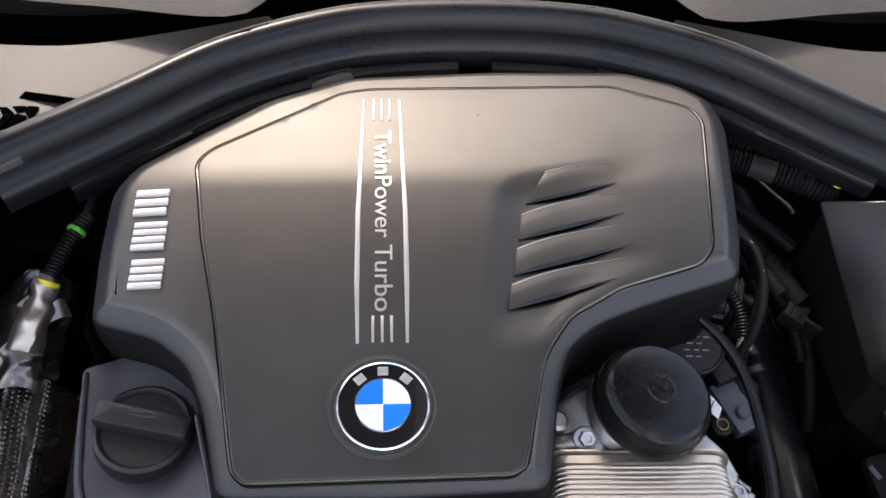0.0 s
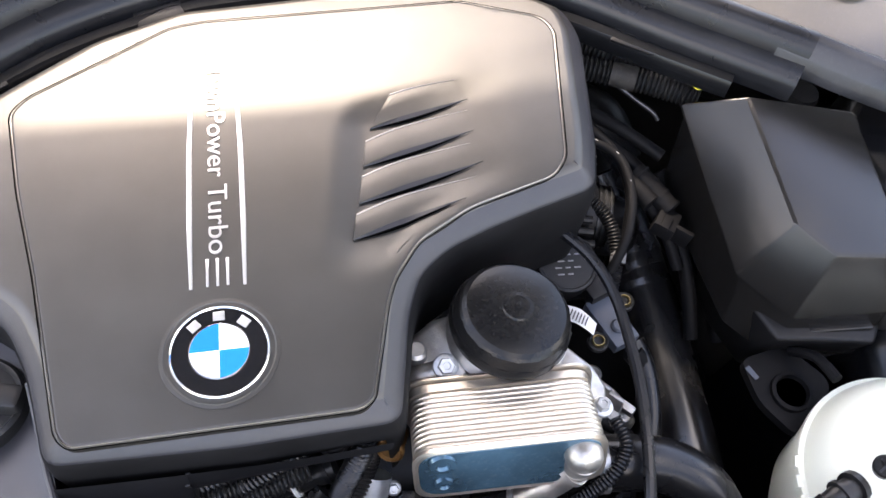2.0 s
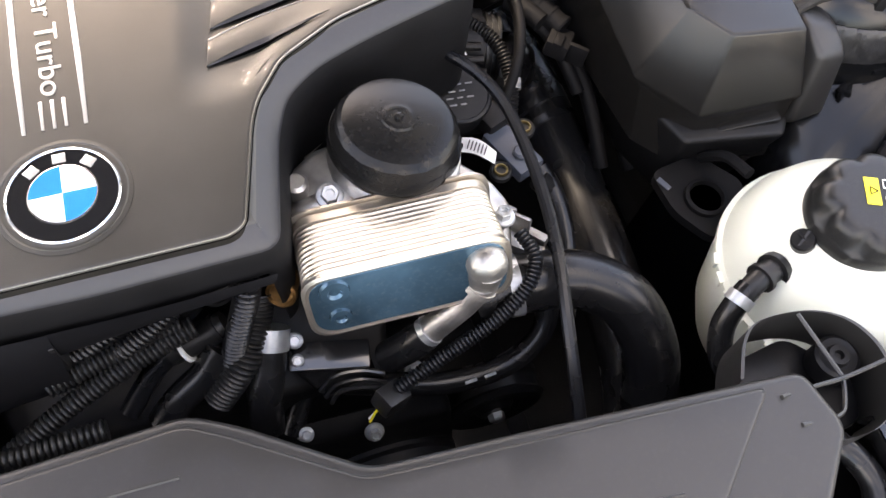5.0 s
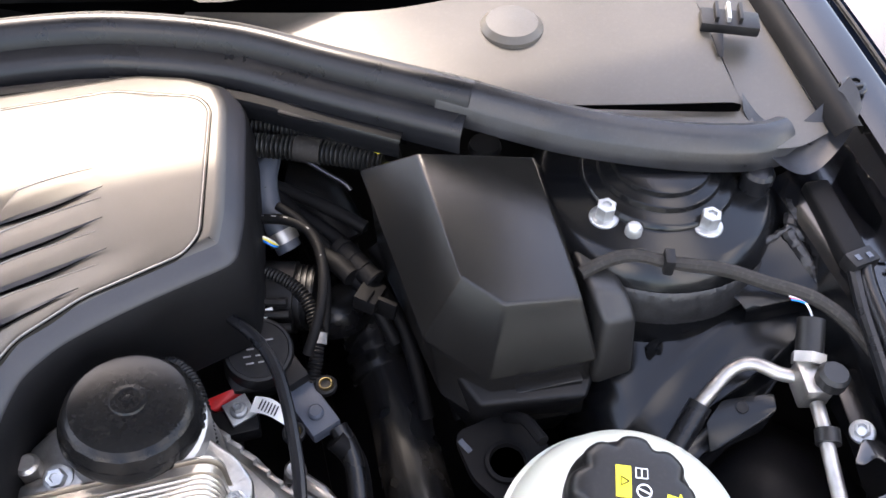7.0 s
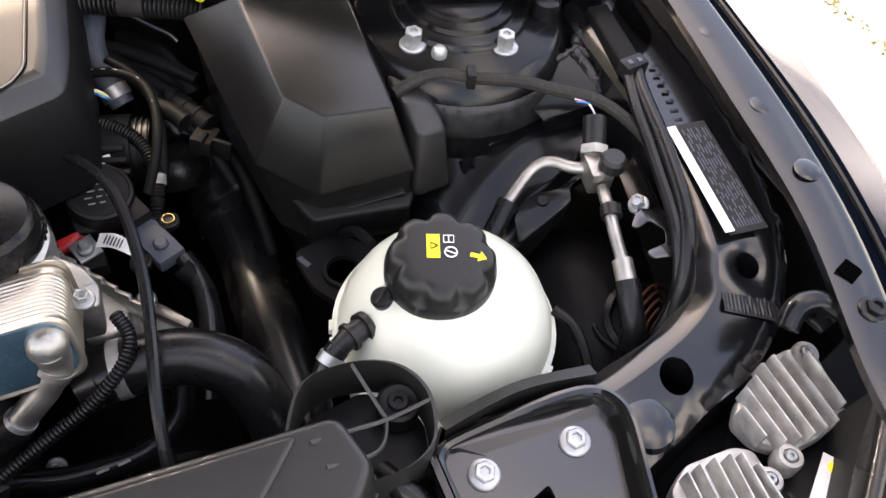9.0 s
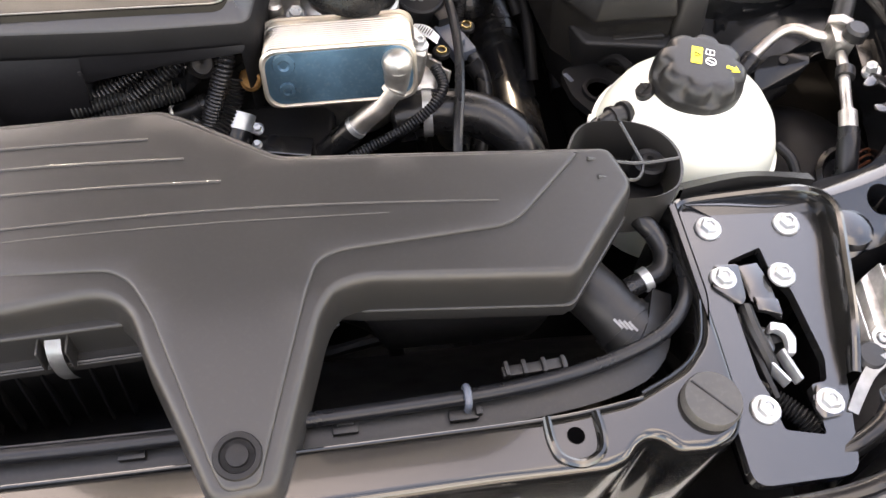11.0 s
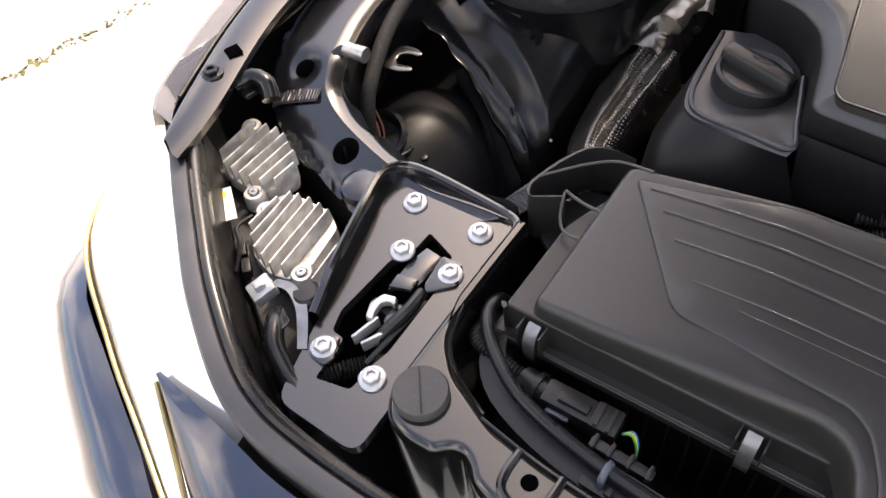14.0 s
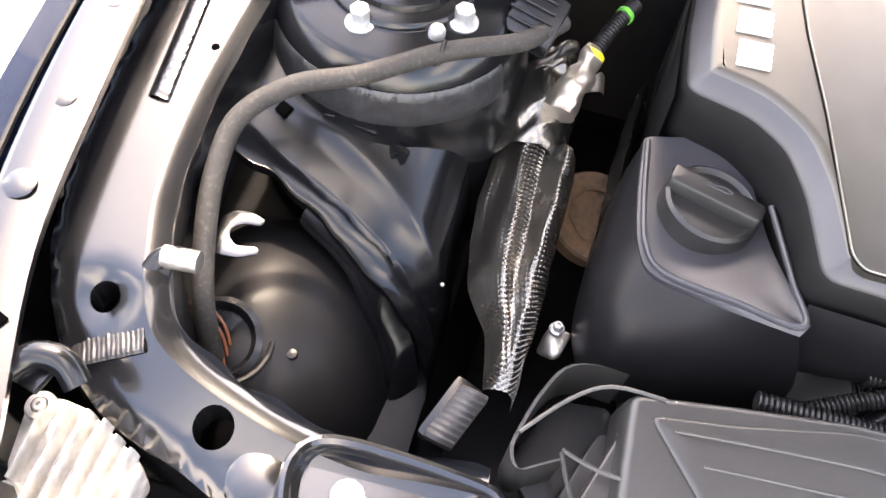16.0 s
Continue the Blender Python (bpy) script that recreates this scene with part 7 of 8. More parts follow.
for k, (x, y, z, r) in enumerate(((0.272, 0.594, 0.7895, -20), (0.284, 0.589, 0.7908, -24), (0.296, 0.5835, 0.7912, -30), (0.307, 0.575, 0.7905, -45), (0.316, 0.5645, 0.790, -56), (0.3215, 0.548, 0.7875, -78), (0.3235, 0.530, 0.785, -90), (0.322, 0.510, 0.7795, -100))):
    part("print_bar", box((x, y, z - 0.0042), (0.005, 0.0014, 0.0008), 0, (0, 0, r)), FADED, ph)
solo("metal_pipe", tube([(0.305, 0.660, 0.8205), (0.320, 0.646, 0.8165), (0.345, 0.6215, 0.808), (0.364, 0.604, 0.802), (0.370, 0.597, 0.796)], 0.0028, 10), DULL_STEEL, "thin metal pipe behind the filter box", "pipe")
for pts, r in (([(0.285, 0.650, 0.77), (0.300, 0.625, 0.765), (0.320, 0.584, 0.755), (0.342, 0.545, 0.745), (0.368, 0.500, 0.725), (0.385, 0.46, 0.69)], 0.0075),):
    h = solo("rubber_hose", tube(pts, r, 14), MATT, "dark rubber hose behind the filter housing", "hose", "dark hoses")
    for i in (2, 3):
        a, b = V(*pts[i]), V(*pts[i + 1])
        part("hose_tie", tube([a.lerp(b, 0.15), a.lerp(b, 0.22)], r * 1.12, 14, smooth=False), DARK, h, "grey tie round the hose")
plugs = thing("loom_plug", (0.365, 0.49, 0.73), "black plug with moulded latches by the pipe", "plug")
part("plug_body", box((0.366, 0.494, 0.738), (0.026, 0.032, 0.020), 0.004, (-8, 6, -38)), MATT, plugs)
part("plug_latch", box((0.362, 0.488, 0.750), (0.010, 0.020, 0.005), 0.0015, (-8, 6, -38)), MATT, plugs)
part("plug_neck", tube([(0.352, 0.515, 0.75), (0.340, 0.535, 0.752), (0.326, 0.552, 0.75)], 0.011, 12), MATT, plugs)
part("plug_flange", box((0.380, 0.478, 0.734), (0.024, 0.006, 0.024), 0.002, (-8, 6, -38)), MATT, plugs)
part("pipe_shoulder", lathe([(0.044, -0.02), (0.042, 0.004), (0.034, 0.015), (0.019, 0.021), (0.0, 0.022)], (0.332, 0.560, 0.650), 28, pose(0, 0, 0, -15, 0, 0)), HOSE, pipe, "rounded pipe shoulder")
solo("cap_loom", tube([(0.150, 0.424, 0.79), (0.168, 0.421, 0.800), (0.182, 0.405, 0.803), (0.190, 0.38, 0.80), (0.193, 0.345, 0.79), (0.195, 0.325, 0.77)], 0.0062, 10, pitch=0.0036, depth=0.0018), DARK, "thin corrugated loom beside the filter cap", "loom")
alt = thing("alternator", (0.215, 0.32, 0.70), "cast aluminium alternator casing with cooling ribs", "alternator")
part("casing", hull([(0.188, 0.365, 0.752), (0.222, 0.345, 0.752), (0.246, 0.308, 0.745), (0.236, 0.275, 0.742), (0.20, 0.27, 0.75), (0.18, 0.36, 0.66), (0.25, 0.31, 0.66), (0.24, 0.27, 0.66), (0.19, 0.27, 0.66)], 0.006), ALU, alt)
for k in range(6):
    a = V(0.196, 0.362, 0.756).lerp(V(0.246, 0.295, 0.748), k / 5)
    part("cooling_rib", box(tuple(a), (0.006, 0.030, 0.016), 0.0025, (-10, 20, 38)), ALU, alt)
mount = solo("engine_mount_bracket", hull([(0.247, 0.371, 0.672), (0.285, 0.331, 0.668), (0.302, 0.292, 0.660), (0.262, 0.288, 0.655), (0.238, 0.34, 0.66), (0.25, 0.36, 0.60), (0.30, 0.30, 0.60), (0.26, 0.29, 0.60)], 0.008), ALU, "cast aluminium bracket below the sensor", "bracket")
part("bracket_rib", box((0.272, 0.322, 0.673), (0.010, 0.060, 0.012), 0.003, (-6, 0, 40)), ALU, mount)
part("bracket_boss", lathe([(0.011, 0), (0.011, 0.010), (0.008, 0.012), (0.004, 0.008), (0, 0.008)], (0.256, 0.348, 0.670), 18), ALU, mount)
solo("rubber_hose", tube([(0.305, 0.372, 0.70), (0.313, 0.345, 0.69), (0.311, 0.303, 0.68), (0.300, 0.262, 0.67), (0.288, 0.225, 0.65)], 0.0105, 12), HOSE, "dark rubber hose behind the filter housing", "hose", "dark hoses")
solo("rubber_hose", tube([(0.205, 0.338, 0.70), (0.222, 0.330, 0.706), (0.233, 0.310, 0.705), (0.228, 0.266, 0.70), (0.215, 0.24, 0.69)], 0.0085, 12), HOSE, "dark rubber hose behind the filter housing", "hose", "dark hoses")
solo("silver_print_label", box((0.2525, 0.497, 0.742), (0.024, 0.010, 0.001), 0, (12, 0, 5)), PAPER, "small silver sticker on the throttle", "label")
for k in range(3):
    part("motor_rib", tube([(0.226, 0.516 - 0.011 * k, 0.748 - 0.008 * k), (0.280, 0.502 - 0.011 * k, 0.748 - 0.008 * k)], 0.0045, 10, smooth=False), DARK, th)
plug2 = thing("coil_plug", (0.25, 0.585, 0.75), "black plug with white and yellow wires", "plug")
part("plug_body", box((0.252, 0.583, 0.758), (0.030, 0.020, 0.022), 0.003, (0, 0, -14)), DARK, plug2)
for k, mt in enumerate((PAPER, YELLOW, BLUE)):
    part("wire", tube([(0.262, 0.580, 0.768), (0.270, 0.574 - 0.003 * k, 0.772), (0.278, 0.571 - 0.003 * k, 0.766), (0.282, 0.573, 0.755)], 0.0014, 6), mt, plug2)
pm = solo("purge_valve", tube([(0.345, 0.56, 0.752), (0.360, 0.535, 0.748), (0.376, 0.508, 0.742)], 0.0125, 14), MATT, "black ribbed valve in the hose line", "valve")
for k in range(4):
    a_ = V(0.348, 0.555, 0.7515).lerp(V(0.374, 0.512, 0.7425), k / 3)
    part("valve_rib", tube([a_, a_ + V(0.0016, -0.0027, -0.0005)], 0.0142, 14, smooth=False), MATT, pm)


# ---- air intake cover at the front ----
ic = thing("air_intake_cover", (0.0, 0.05, 0.70), "black plastic air intake cover with a front tongue", "intake cover")
TOP = [(-0.372, 0.128), (-0.291, 0.140), (-0.209, 0.150), (-0.056, 0.157), (-0.025, 0.141), (0.054, 0.088), (0.162, 0.082), (0.372, 0.068), (0.384, 0.021), (0.306, -0.074), (0.118, -0.058), (0.093, -0.065), (0.079, -0.088), (0.055, -0.165), (0.036, -0.226),
       (-0.013, -0.230), (-0.036, -0.172), (-0.062, -0.110), (-0.075, -0.070), (-0.090, -0.054), (-0.109, -0.049), (-0.302, -0.066), (-0.364, -0.068)]
ic_poly = rounded(TOP, 0.011, 4)


def ic_z(x, y):
    z = -0.018 * min(1.0, max(0.0, (-x - 0.20) / 0.18))
    if -0.09 < x < 0.10:
        z -= 0.020 * min(1.0, max(0.0, (-0.07 - y) / 0.17))
    return z


part("cover_shell", stack(ic_poly, [(-0.004, 0.812), (-0.0015, 0.845), (0.0, 0.8515), (0.0015, 0.8562), (0.0042, 0.8586), (0.0068, 0.8592), (0.0085, 0.8592)], ic_z), INTAKE, ic, "satin black cover shell", angle=60)
RAISED = [(-0.356, 0.112), (-0.290, 0.122), (-0.209, 0.140), (-0.058, 0.148), (-0.030, 0.132), (0.050, 0.080), (0.162, 0.073), (0.340, 0.062), (0.270, -0.007), (0.252, -0.018), (0.100, -0.029), (0.080, -0.038), (0.069, -0.068), (0.028, -0.205), (0.024, -0.222), (-0.004, -0.224), (-0.012, -0.205), (-0.058, -0.074), (-0.075, -0.042), (-0.093, -0.029), (-0.245, -0.019), (-0.257, -0.012)]
rp = rounded(RAISED, 0.009, 3)
raised = part("raised_field", stack(rp, [(0, 0.853), (0.0, 0.8605), (0.001, 0.8622), (0.003, 0.8628)], ic_z), INTAKE, ic, "raised centre field", angle=60)
for (x0, y0), (x1, y1), w in (((-0.336, 0.104), (-0.066, 0.114), 0.0015), ((-0.312, 0.083), (-0.033, 0.087), 0.0015), ((-0.286, 0.055), (0.0, 0.057), 0.0015), ((-0.251, 0.019), (0.249, 0.010), 0.0012), ((-0.205, 0.008), (0.147, 0.006), 0.0007)):
    pts = []
    for k in range(9):
        u = k / 8
        x, y = x0 + (x1 - x0) * u, y0 + (y1 - y0) * u + (0.010 if w == 0.0012 else 0.004) * math.sin(math.pi * u)
        pts.append((x, y, 0.8628 + ic_z(x, y)))
    part("rib", tube(pts, w, 6, 3), INTAKE, raised)
part("tongue_bolt", lathe([(0.019, 0.0), (0.018, 0.002), (0.014, 0.0022), (0.013, 0.0), (0.009, 0.0), (0.0085, 0.003), (0.004, 0.0035), (0, 0.0035)], (0.008, -0.199, 0.8484), 30, turn=pose(0, 0, 0, 6.7, 0, 0)), DARK, ic, "round plastic fastener")
lip_poly = rounded([(0.05, -0.050), (0.116, -0.064), (0.309, -0.080), (0.391, 0.020), (0.385, 0.04), (0.30, 0.04), (0.05, 0.03)], 0.008)
part("left_lip", slab(lip_poly, 0.800, 0.812, 0.0015), INTAKE, ic, "lower lip of the duct", angle=20)
part("left_lip_step", slab(inset(lip_poly, 0.005), 0.786, 0.801, 0.0015), INTAKE, ic, angle=20)
part("left_duct", hull([(0.11, -0.06, 0.80), (0.30, -0.07, 0.80), (0.37, 0.02, 0.80), (0.36, 0.05, 0.80), (0.12, 0.05, 0.80), (0.14, -0.04, 0.68), (0.30, -0.04, 0.68), (0.34, 0.04, 0.68), (0.14, 0.04, 0.68)], 0.01), DARK, ic)


def ear(s, pts, z0, z1, posts):
    """An open pocket of thin walls at the cover's end."""
    line = spline([(*p, 0) for p in pts], 8)
    part("ear_wall", loft([[V(v.x, v.y, z0) for v in line], [V(v.x, v.y, z1) for v in line], [V(v.x, v.y, z1) + (V(0.003 * -s, 0, 0)) for v in line], [V(v.x, v.y, z0) + V(0.003 * -s, 0, 0) for v in line]], closed=False), INTAKE, ic, "thin moulded wall")
    for p in posts:
        part("ear_rib", tube(p, 0.0018, 6, 4), INTAKE, ic)


ear(1, [(0.335, 0.076), (0.352, 0.104), (0.372, 0.115), (0.410, 0.112), (0.438, 0.096), (0.450, 0.066), (0.440, 0.030), (0.415, 0.015), (0.384, 0.014)], 0.785, 0.842,
    [[(0.400, 0.112, 0.841), (0.404, 0.085, 0.841), (0.408, 0.058, 0.841)], [(0.345, 0.052, 0.861), (0.380, 0.055, 0.848), (0.410, 0.056, 0.842), (0.448, 0.060, 0.841)], [(0.350, 0.030, 0.860), (0.385, 0.030, 0.850), (0.400, 0.040, 0.842), (0.408, 0.056, 0.841)]])
part("ear_floor", slab(rounded([(0.35, 0.10), (0.41, 0.11), (0.448, 0.066), (0.438, 0.03), (0.38, 0.02), (0.35, 0.06)], 0.012), 0.785, 0.792, 0.002), DARK, ic)
part("ear_bush", lathe([(0.018, 0), (0.018, 0.020), (0.015, 0.022), (0.0115, 0.020), (0.0095, 0.020), (0.008, 0.024), (0.004, 0.024), (0.003, 0.020), (0, 0.020)], (0.4275, 0.077, 0.798), 28), DARK, ic, "round rubber mounting bush")
ear(-1, [(-0.376, 0.146), (-0.402, 0.146), (-0.424, 0.136), (-0.438, 0.110), (-0.447, 0.080), (-0.450, 0.060), (-0.442, 0.047), (-0.428, 0.054), (-0.412, 0.064)], 0.765, 0.832,
    [[(-0.345, 0.128, 0.8445), (-0.385, 0.130, 0.836), (-0.414, 0.112, 0.832), (-0.446, 0.074, 0.832)], [(-0.35, 0.058, 0.842), (-0.385, 0.062, 0.836), (-0.412, 0.070, 0.833)], [(-0.345, 0.024, 0.842), (-0.380, 0.020, 0.836), (-0.398, 0.036, 0.834), (-0.412, 0.068, 0.833)]])
part("ear_floor", slab(rounded([(-0.37, 0.14), (-0.418, 0.132), (-0.444, 0.07), (-0.43, 0.047), (-0.385, 0.02), (-0.37, 0.05)], 0.012), 0.765, 0.772, 0.002), DARK, ic)

# filter housing under the cover, with its spring clips
fh = thing("air_filter_housing", (-0.23, 0.02, 0.62), "black ribbed air filter housing under the cover", "filter housing")
lid_poly = rounded([(-0.402, -0.085), (-0.05, -0.071), (-0.03, -0.05), (-0.03, 0.10), (-0.38, 0.11), (-0.404, 0.04)], 0.008)
part("lid_flange", slab(lid_poly, 0.778, 0.7865, 0.0012), INTAKE, fh, "flange of the filter lid", angle=20)
part("lid_step", slab(inset(lid_poly, 0.012), 0.784, 0.824, 0.002), INTAKE, fh, angle=20)
part("flange_ridge", tube([(-0.396, -0.0815, 0.7875), (-0.25, -0.0755, 0.7875), (-0.08, -0.0690, 0.7875)], 0.0016, 6), INTAKE, fh)
part("housing_body", stack(lid_poly, [(0.030, 0.60), (0.012, 0.76), (0.008, 0.782)], cap0=True), DARK, fh)
for k in range(14):
    part("body_rib", box((-0.385 + 0.021 * k, -0.073 + 0.0008 * k, 0.72), (0.003, 0.010, 0.11), 0.001, (-6, 0, 0)), DARK, fh)
for x, y in ((-0.357, -0.0815), (-0.147, -0.0725)):
    cl_ = part("spring_clip", ribbon([[(x - 0.0065, y + 0.008, 0.818), (x - 0.0065, y, 0.812), (x - 0.0065, y - 0.005, 0.798), (x - 0.0065, y - 0.004, 0.775), (x - 0.0065, y + 0.002, 0.755)],
                                      [(x + 0.0065, y + 0.008, 0.818), (x + 0.0065, y, 0.812), (x + 0.0065, y - 0.005, 0.798), (x + 0.0065, y - 0.004, 0.775), (x + 0.0065, y + 0.002, 0.755)]], 14, 0.0015), ZINC, fh, "zinc spring clip")
    for dx in (-0.012, 0.012):
        part("clip_guide", box((x + dx, y + 0.003, 0.804), (0.0018, 0.018, 0.030), 0.0006), INTAKE, fh)
conn = thing("sensor_connector", (-0.30, -0.11, 0.76), "black electrical connector on a corrugated loom", "connector")
part("connector_body", merge(box((-0.296, -0.1125, 0.784), (0.050, 0.025, 0.024), 0.003, (0, 3, 4)), tube([(-0.346, -0.109, 0.780), (-0.334, -0.111, 0.782), (-0.318, -0.112, 0.783)], 0.0125, 12)), PLASTIC, conn)
part("connector_collar", tube([(-0.332, -0.1112, 0.7822), (-0.326, -0.1116, 0.7826)], 0.0155, 14, smooth=False), PLASTIC, conn)
part("connector_latch", box((-0.290, -0.114, 0.798), (0.030, 0.010, 0.006), 0.0015, (0, 3, 4)), PLASTIC, conn)
part("locking_tab", box((-0.300, -0.128, 0.786), (0.022, 0.004, 0.006), 0.001, (0, 3, 4)), GREYBLUE, conn, "pale locking tab")
part("connector_socket", box((-0.260, -0.1095, 0.782), (0.026, 0.027, 0.025), 0.0025, (0, 3, 4)), PLASTIC, conn)
for k in (0, 1):
    part("socket_rib", box((-0.266 + 0.012 * k, -0.110, 0.7955), (0.004, 0.024, 0.004), 0.001, (0, 3, 4)), PLASTIC, conn)
part("loom_tail", tube([(-0.418, -0.070, 0.765), (-0.412, -0.094, 0.776), (-0.392, -0.104, 0.781), (-0.368, -0.107, 0.781), (-0.344, -0.109, 0.780)], 0.0075, 10, pitch=0.004, depth=0.002), PLASTIC, conn)
for k, mt in enumerate((GREEN, YELLOW, BLUE)):
    part("wire", tube([(-0.245, -0.106, 0.774), (-0.237, -0.104 + 0.002 * k, 0.776), (-0.230, -0.107 + 0.002 * k, 0.768), (-0.227, -0.111, 0.755)], 0.0011, 6), mt, conn)

# left end: hose to the intercooler
ends = thing("intake_coupler", (0.37, -0.08, 0.72), "black ribbed coupler below the intake cover", "coupler")
part("coupler_body", tube([(0.340, -0.028, 0.762), (0.357, -0.053, 0.760), (0.372, -0.077, 0.757)], 0.029, 22, smooth=False), PLASTIC, ends)
part("coupler_collar", tube([(0.368, -0.071, 0.758), (0.392, -0.108, 0.752)], 0.0315, 22, smooth=False), PLASTIC, ends)
for k in range(4):
    a_ = V(0.372, -0.077, 0.7575).lerp(V(0.390, -0.105, 0.7525), k / 3)
    part("coupler_band", tube([a_, a_ + V(0.0018, -0.0028, -0.0005)], 0.0332, 22, smooth=False), PLASTIC, ends)
for k in range(4):
    part("print_mark", box((0.354 + 0.0045 * k, -0.091 - 0.0015 * k, 0.788), (0.0026, 0.012, 0.0008), 0, (6, 0, 32)), FADED, ends, "faded white print")
solo("vent_hose", tube([(0.396, 0.035, 0.795), (0.404, 0.017, 0.800), (0.414, 0.002, 0.797), (0.420, -0.017, 0.792), (0.414, -0.035, 0.787), (0.398, -0.042, 0.782), (0.378, -0.048, 0.776)], 0.0105, 12), HOSE, "black vent hose beside the latch", "hose")
solo("hose_clamp", tube([(0.401, -0.041, 0.783), (0.393, -0.0435, 0.7805)], 0.0125, 14), ZINC, "zinc clamp on the vent hose", "hose clamp", "hose clamps")

# ---- wing-side pipes, car left ----
ac = thing("air_conditioning_line", (0.71, 0.2, 0.75), "bare aluminium air conditioning line with valve", "pipe")
part("pipe", tube([(0.638, 0.275, 0.760), (0.655, 0.284, 0.772), (0.675, 0.292, 0.785), (0.692, 0.288, 0.793), (0.708, 0.270, 0.797), (0.724, 0.260, 0.80)], 0.0068, 14), ALU, ac)
part("pipe_sleeve", tube([(0.600, 0.245, 0.735), (0.620, 0.260, 0.747), (0.640, 0.276, 0.761)], 0.0115, 12), RUBBER, ac)
part("valve_block", box((0.726, 0.252, 0.802), (0.026, 0.036, 0.030), 0.004, (0, 0, -12)), ALU, ac)
part("valve_cap", lathe([(0.014, 0), (0.014, 0.012), (0.011, 0.016), (0, 0.016)], (0.735, 0.243, 0.816), 12), PLASTIC, ac, "black knurled valve cap")
part("sensor", tube([(0.730, 0.268, 0.812), (0.738, 0.285, 0.822), (0.745, 0.300, 0.830)], 0.0125, 14), PLASTIC, ac)
part("sensor_nut", tube([(0.729, 0.266, 0.811), (0.733, 0.274, 0.815)], 0.016, 6), ALU, ac)
for k, mt in enumerate((BLUE, RED, PAPER)):
    part("wire", tube([(0.746, 0.302, 0.832), (0.742, 0.312, 0.840), (0.730, 0.318 + 0.002 * k, 0.842)], 0.0011, 6), mt, ac)
part("lower_pipe", tube([(0.722, 0.232, 0.800), (0.716, 0.212, 0.800), (0.707, 0.18, 0.795), (0.698, 0.14, 0.785)], 0.0066, 14), ALU, ac)
part("pipe_ring", tube([(0.717, 0.207, 0.80), (0.712, 0.195, 0.798)], 0.011, 14), PLASTIC, ac)
part("crimp", tube([(0.700, 0.150, 0.788), (0.694, 0.128, 0.782)], 0.0105, 16), ALU, ac)
part("flex_hose", tube([(0.695, 0.13, 0.782), (0.690, 0.11, 0.772), (0.684, 0.085, 0.75), (0.675, 0.07, 0.70)], 0.0125, 14), RUBBER, ac)
fk = [(0.716, 0.170), (0.735, 0.188), (0.756, 0.178), (0.764, 0.152), (0.770, 0.120), (0.790, 0.098), (0.784, 0.092), (0.756, 0.108), (0.735, 0.124), (0.716, 0.128), (0.714, 0.138), (0.738, 0.140), (0.746, 0.155), (0.738, 0.170), (0.722, 0.166)]
for s in (1, -1):
    pts = fk if s > 0 else [(-0.756, 0.172), (-0.749, 0.186), (-0.750, 0.204), (-0.740, 0.214), (-0.725, 0.216), (-0.711, 0.212), (-0.713, 0.205), (-0.728, 0.203), (-0.737, 0.196), (-0.736, 0.186), (-0.727, 0.179), (-0.708, 0.184), (-0.703, 0.178), (-0.720, 0.168), (-0.738, 0.166)]
    z = 0.812 if s > 0 else 0.785
    solo("fork_bracket", slab(rounded(pts, 0.004, 3), z - 0.002, z, 0.0005), PLATE, "open fork bracket of pressed steel", "bracket", "fork brackets")
pr = thing("wing_loom_channel", (0.815, 0.38, 0.85), "flat black cable channel with cables along the wing", "cable channel")
chan = hull([(0.808, 0.437, 0.858), (0.832, 0.434, 0.860), (0.819, 0.340, 0.860), (0.795, 0.337, 0.858), (0.806, 0.437, 0.842), (0.834, 0.434, 0.842), (0.820, 0.338, 0.842), (0.793, 0.336, 0.842)], 0.003)
part("channel_lid", chan, MATT, pr, "matt channel lid")
part("channel_clip", box((0.806, 0.334, 0.855), (0.030, 0.018, 0.018), 0.003, (0, 0, 8)), DARK, pr)
for dx in (-0.006, 0.006):
    part("clip_slot", box((0.806 + dx, 0.333, 0.8645), (0.005, 0.006, 0.001), 0, (0, 0, 8)), GREYBLUE, pr)
part("cable", tube([(0.812, 0.335, 0.852), (0.800, 0.303, 0.85), (0.783, 0.229, 0.845), (0.760, 0.151, 0.835), (0.738, 0.105, 0.81), (0.72, 0.08, 0.77)], 0.0085, 12), RUBBER, pr)
part("cable", tube([(0.801, 0.335, 0.852), (0.784, 0.285, 0.846), (0.768, 0.22, 0.838), (0.746, 0.14, 0.825), (0.728, 0.095, 0.79), (0.70, 0.075, 0.74)], 0.0068, 10), RUBBER, pr)
hb = thing("hinge_bracket", (0.86, 0.40, 0.80), "black pressed hinge bracket behind the wing", "bracket")
part("bracket_wall", ribbon([[(0.848, 0.44, 0.885), (0.846, 0.40, 0.875), (0.852, 0.37, 0.862)], [(0.850, 0.44, 0.82), (0.848, 0.40, 0.82), (0.852, 0.36, 0.82)]], 10, 0.003), PAINT_SATIN, hb)
for k in range(7):
    part("embossed_digit", box((0.838 - 0.0025 * k, 0.335 - 0.0125 * k, 0.8465 - 0.0012 * k), (0.008, 0.004, 0.0012), 0.0004, (0, 0, -16)), PAINT_SATIN, hb)
bk = thing("line_bracket", (0.75, 0.22, 0.79), "black bracket with a zinc nut behind the valve", "bracket")
part("bracket_plate", box((0.760, 0.222, 0.795), (0.026, 0.075, 0.004), 0.001, (0, -10, -14)), PAINT_SATIN, bk)
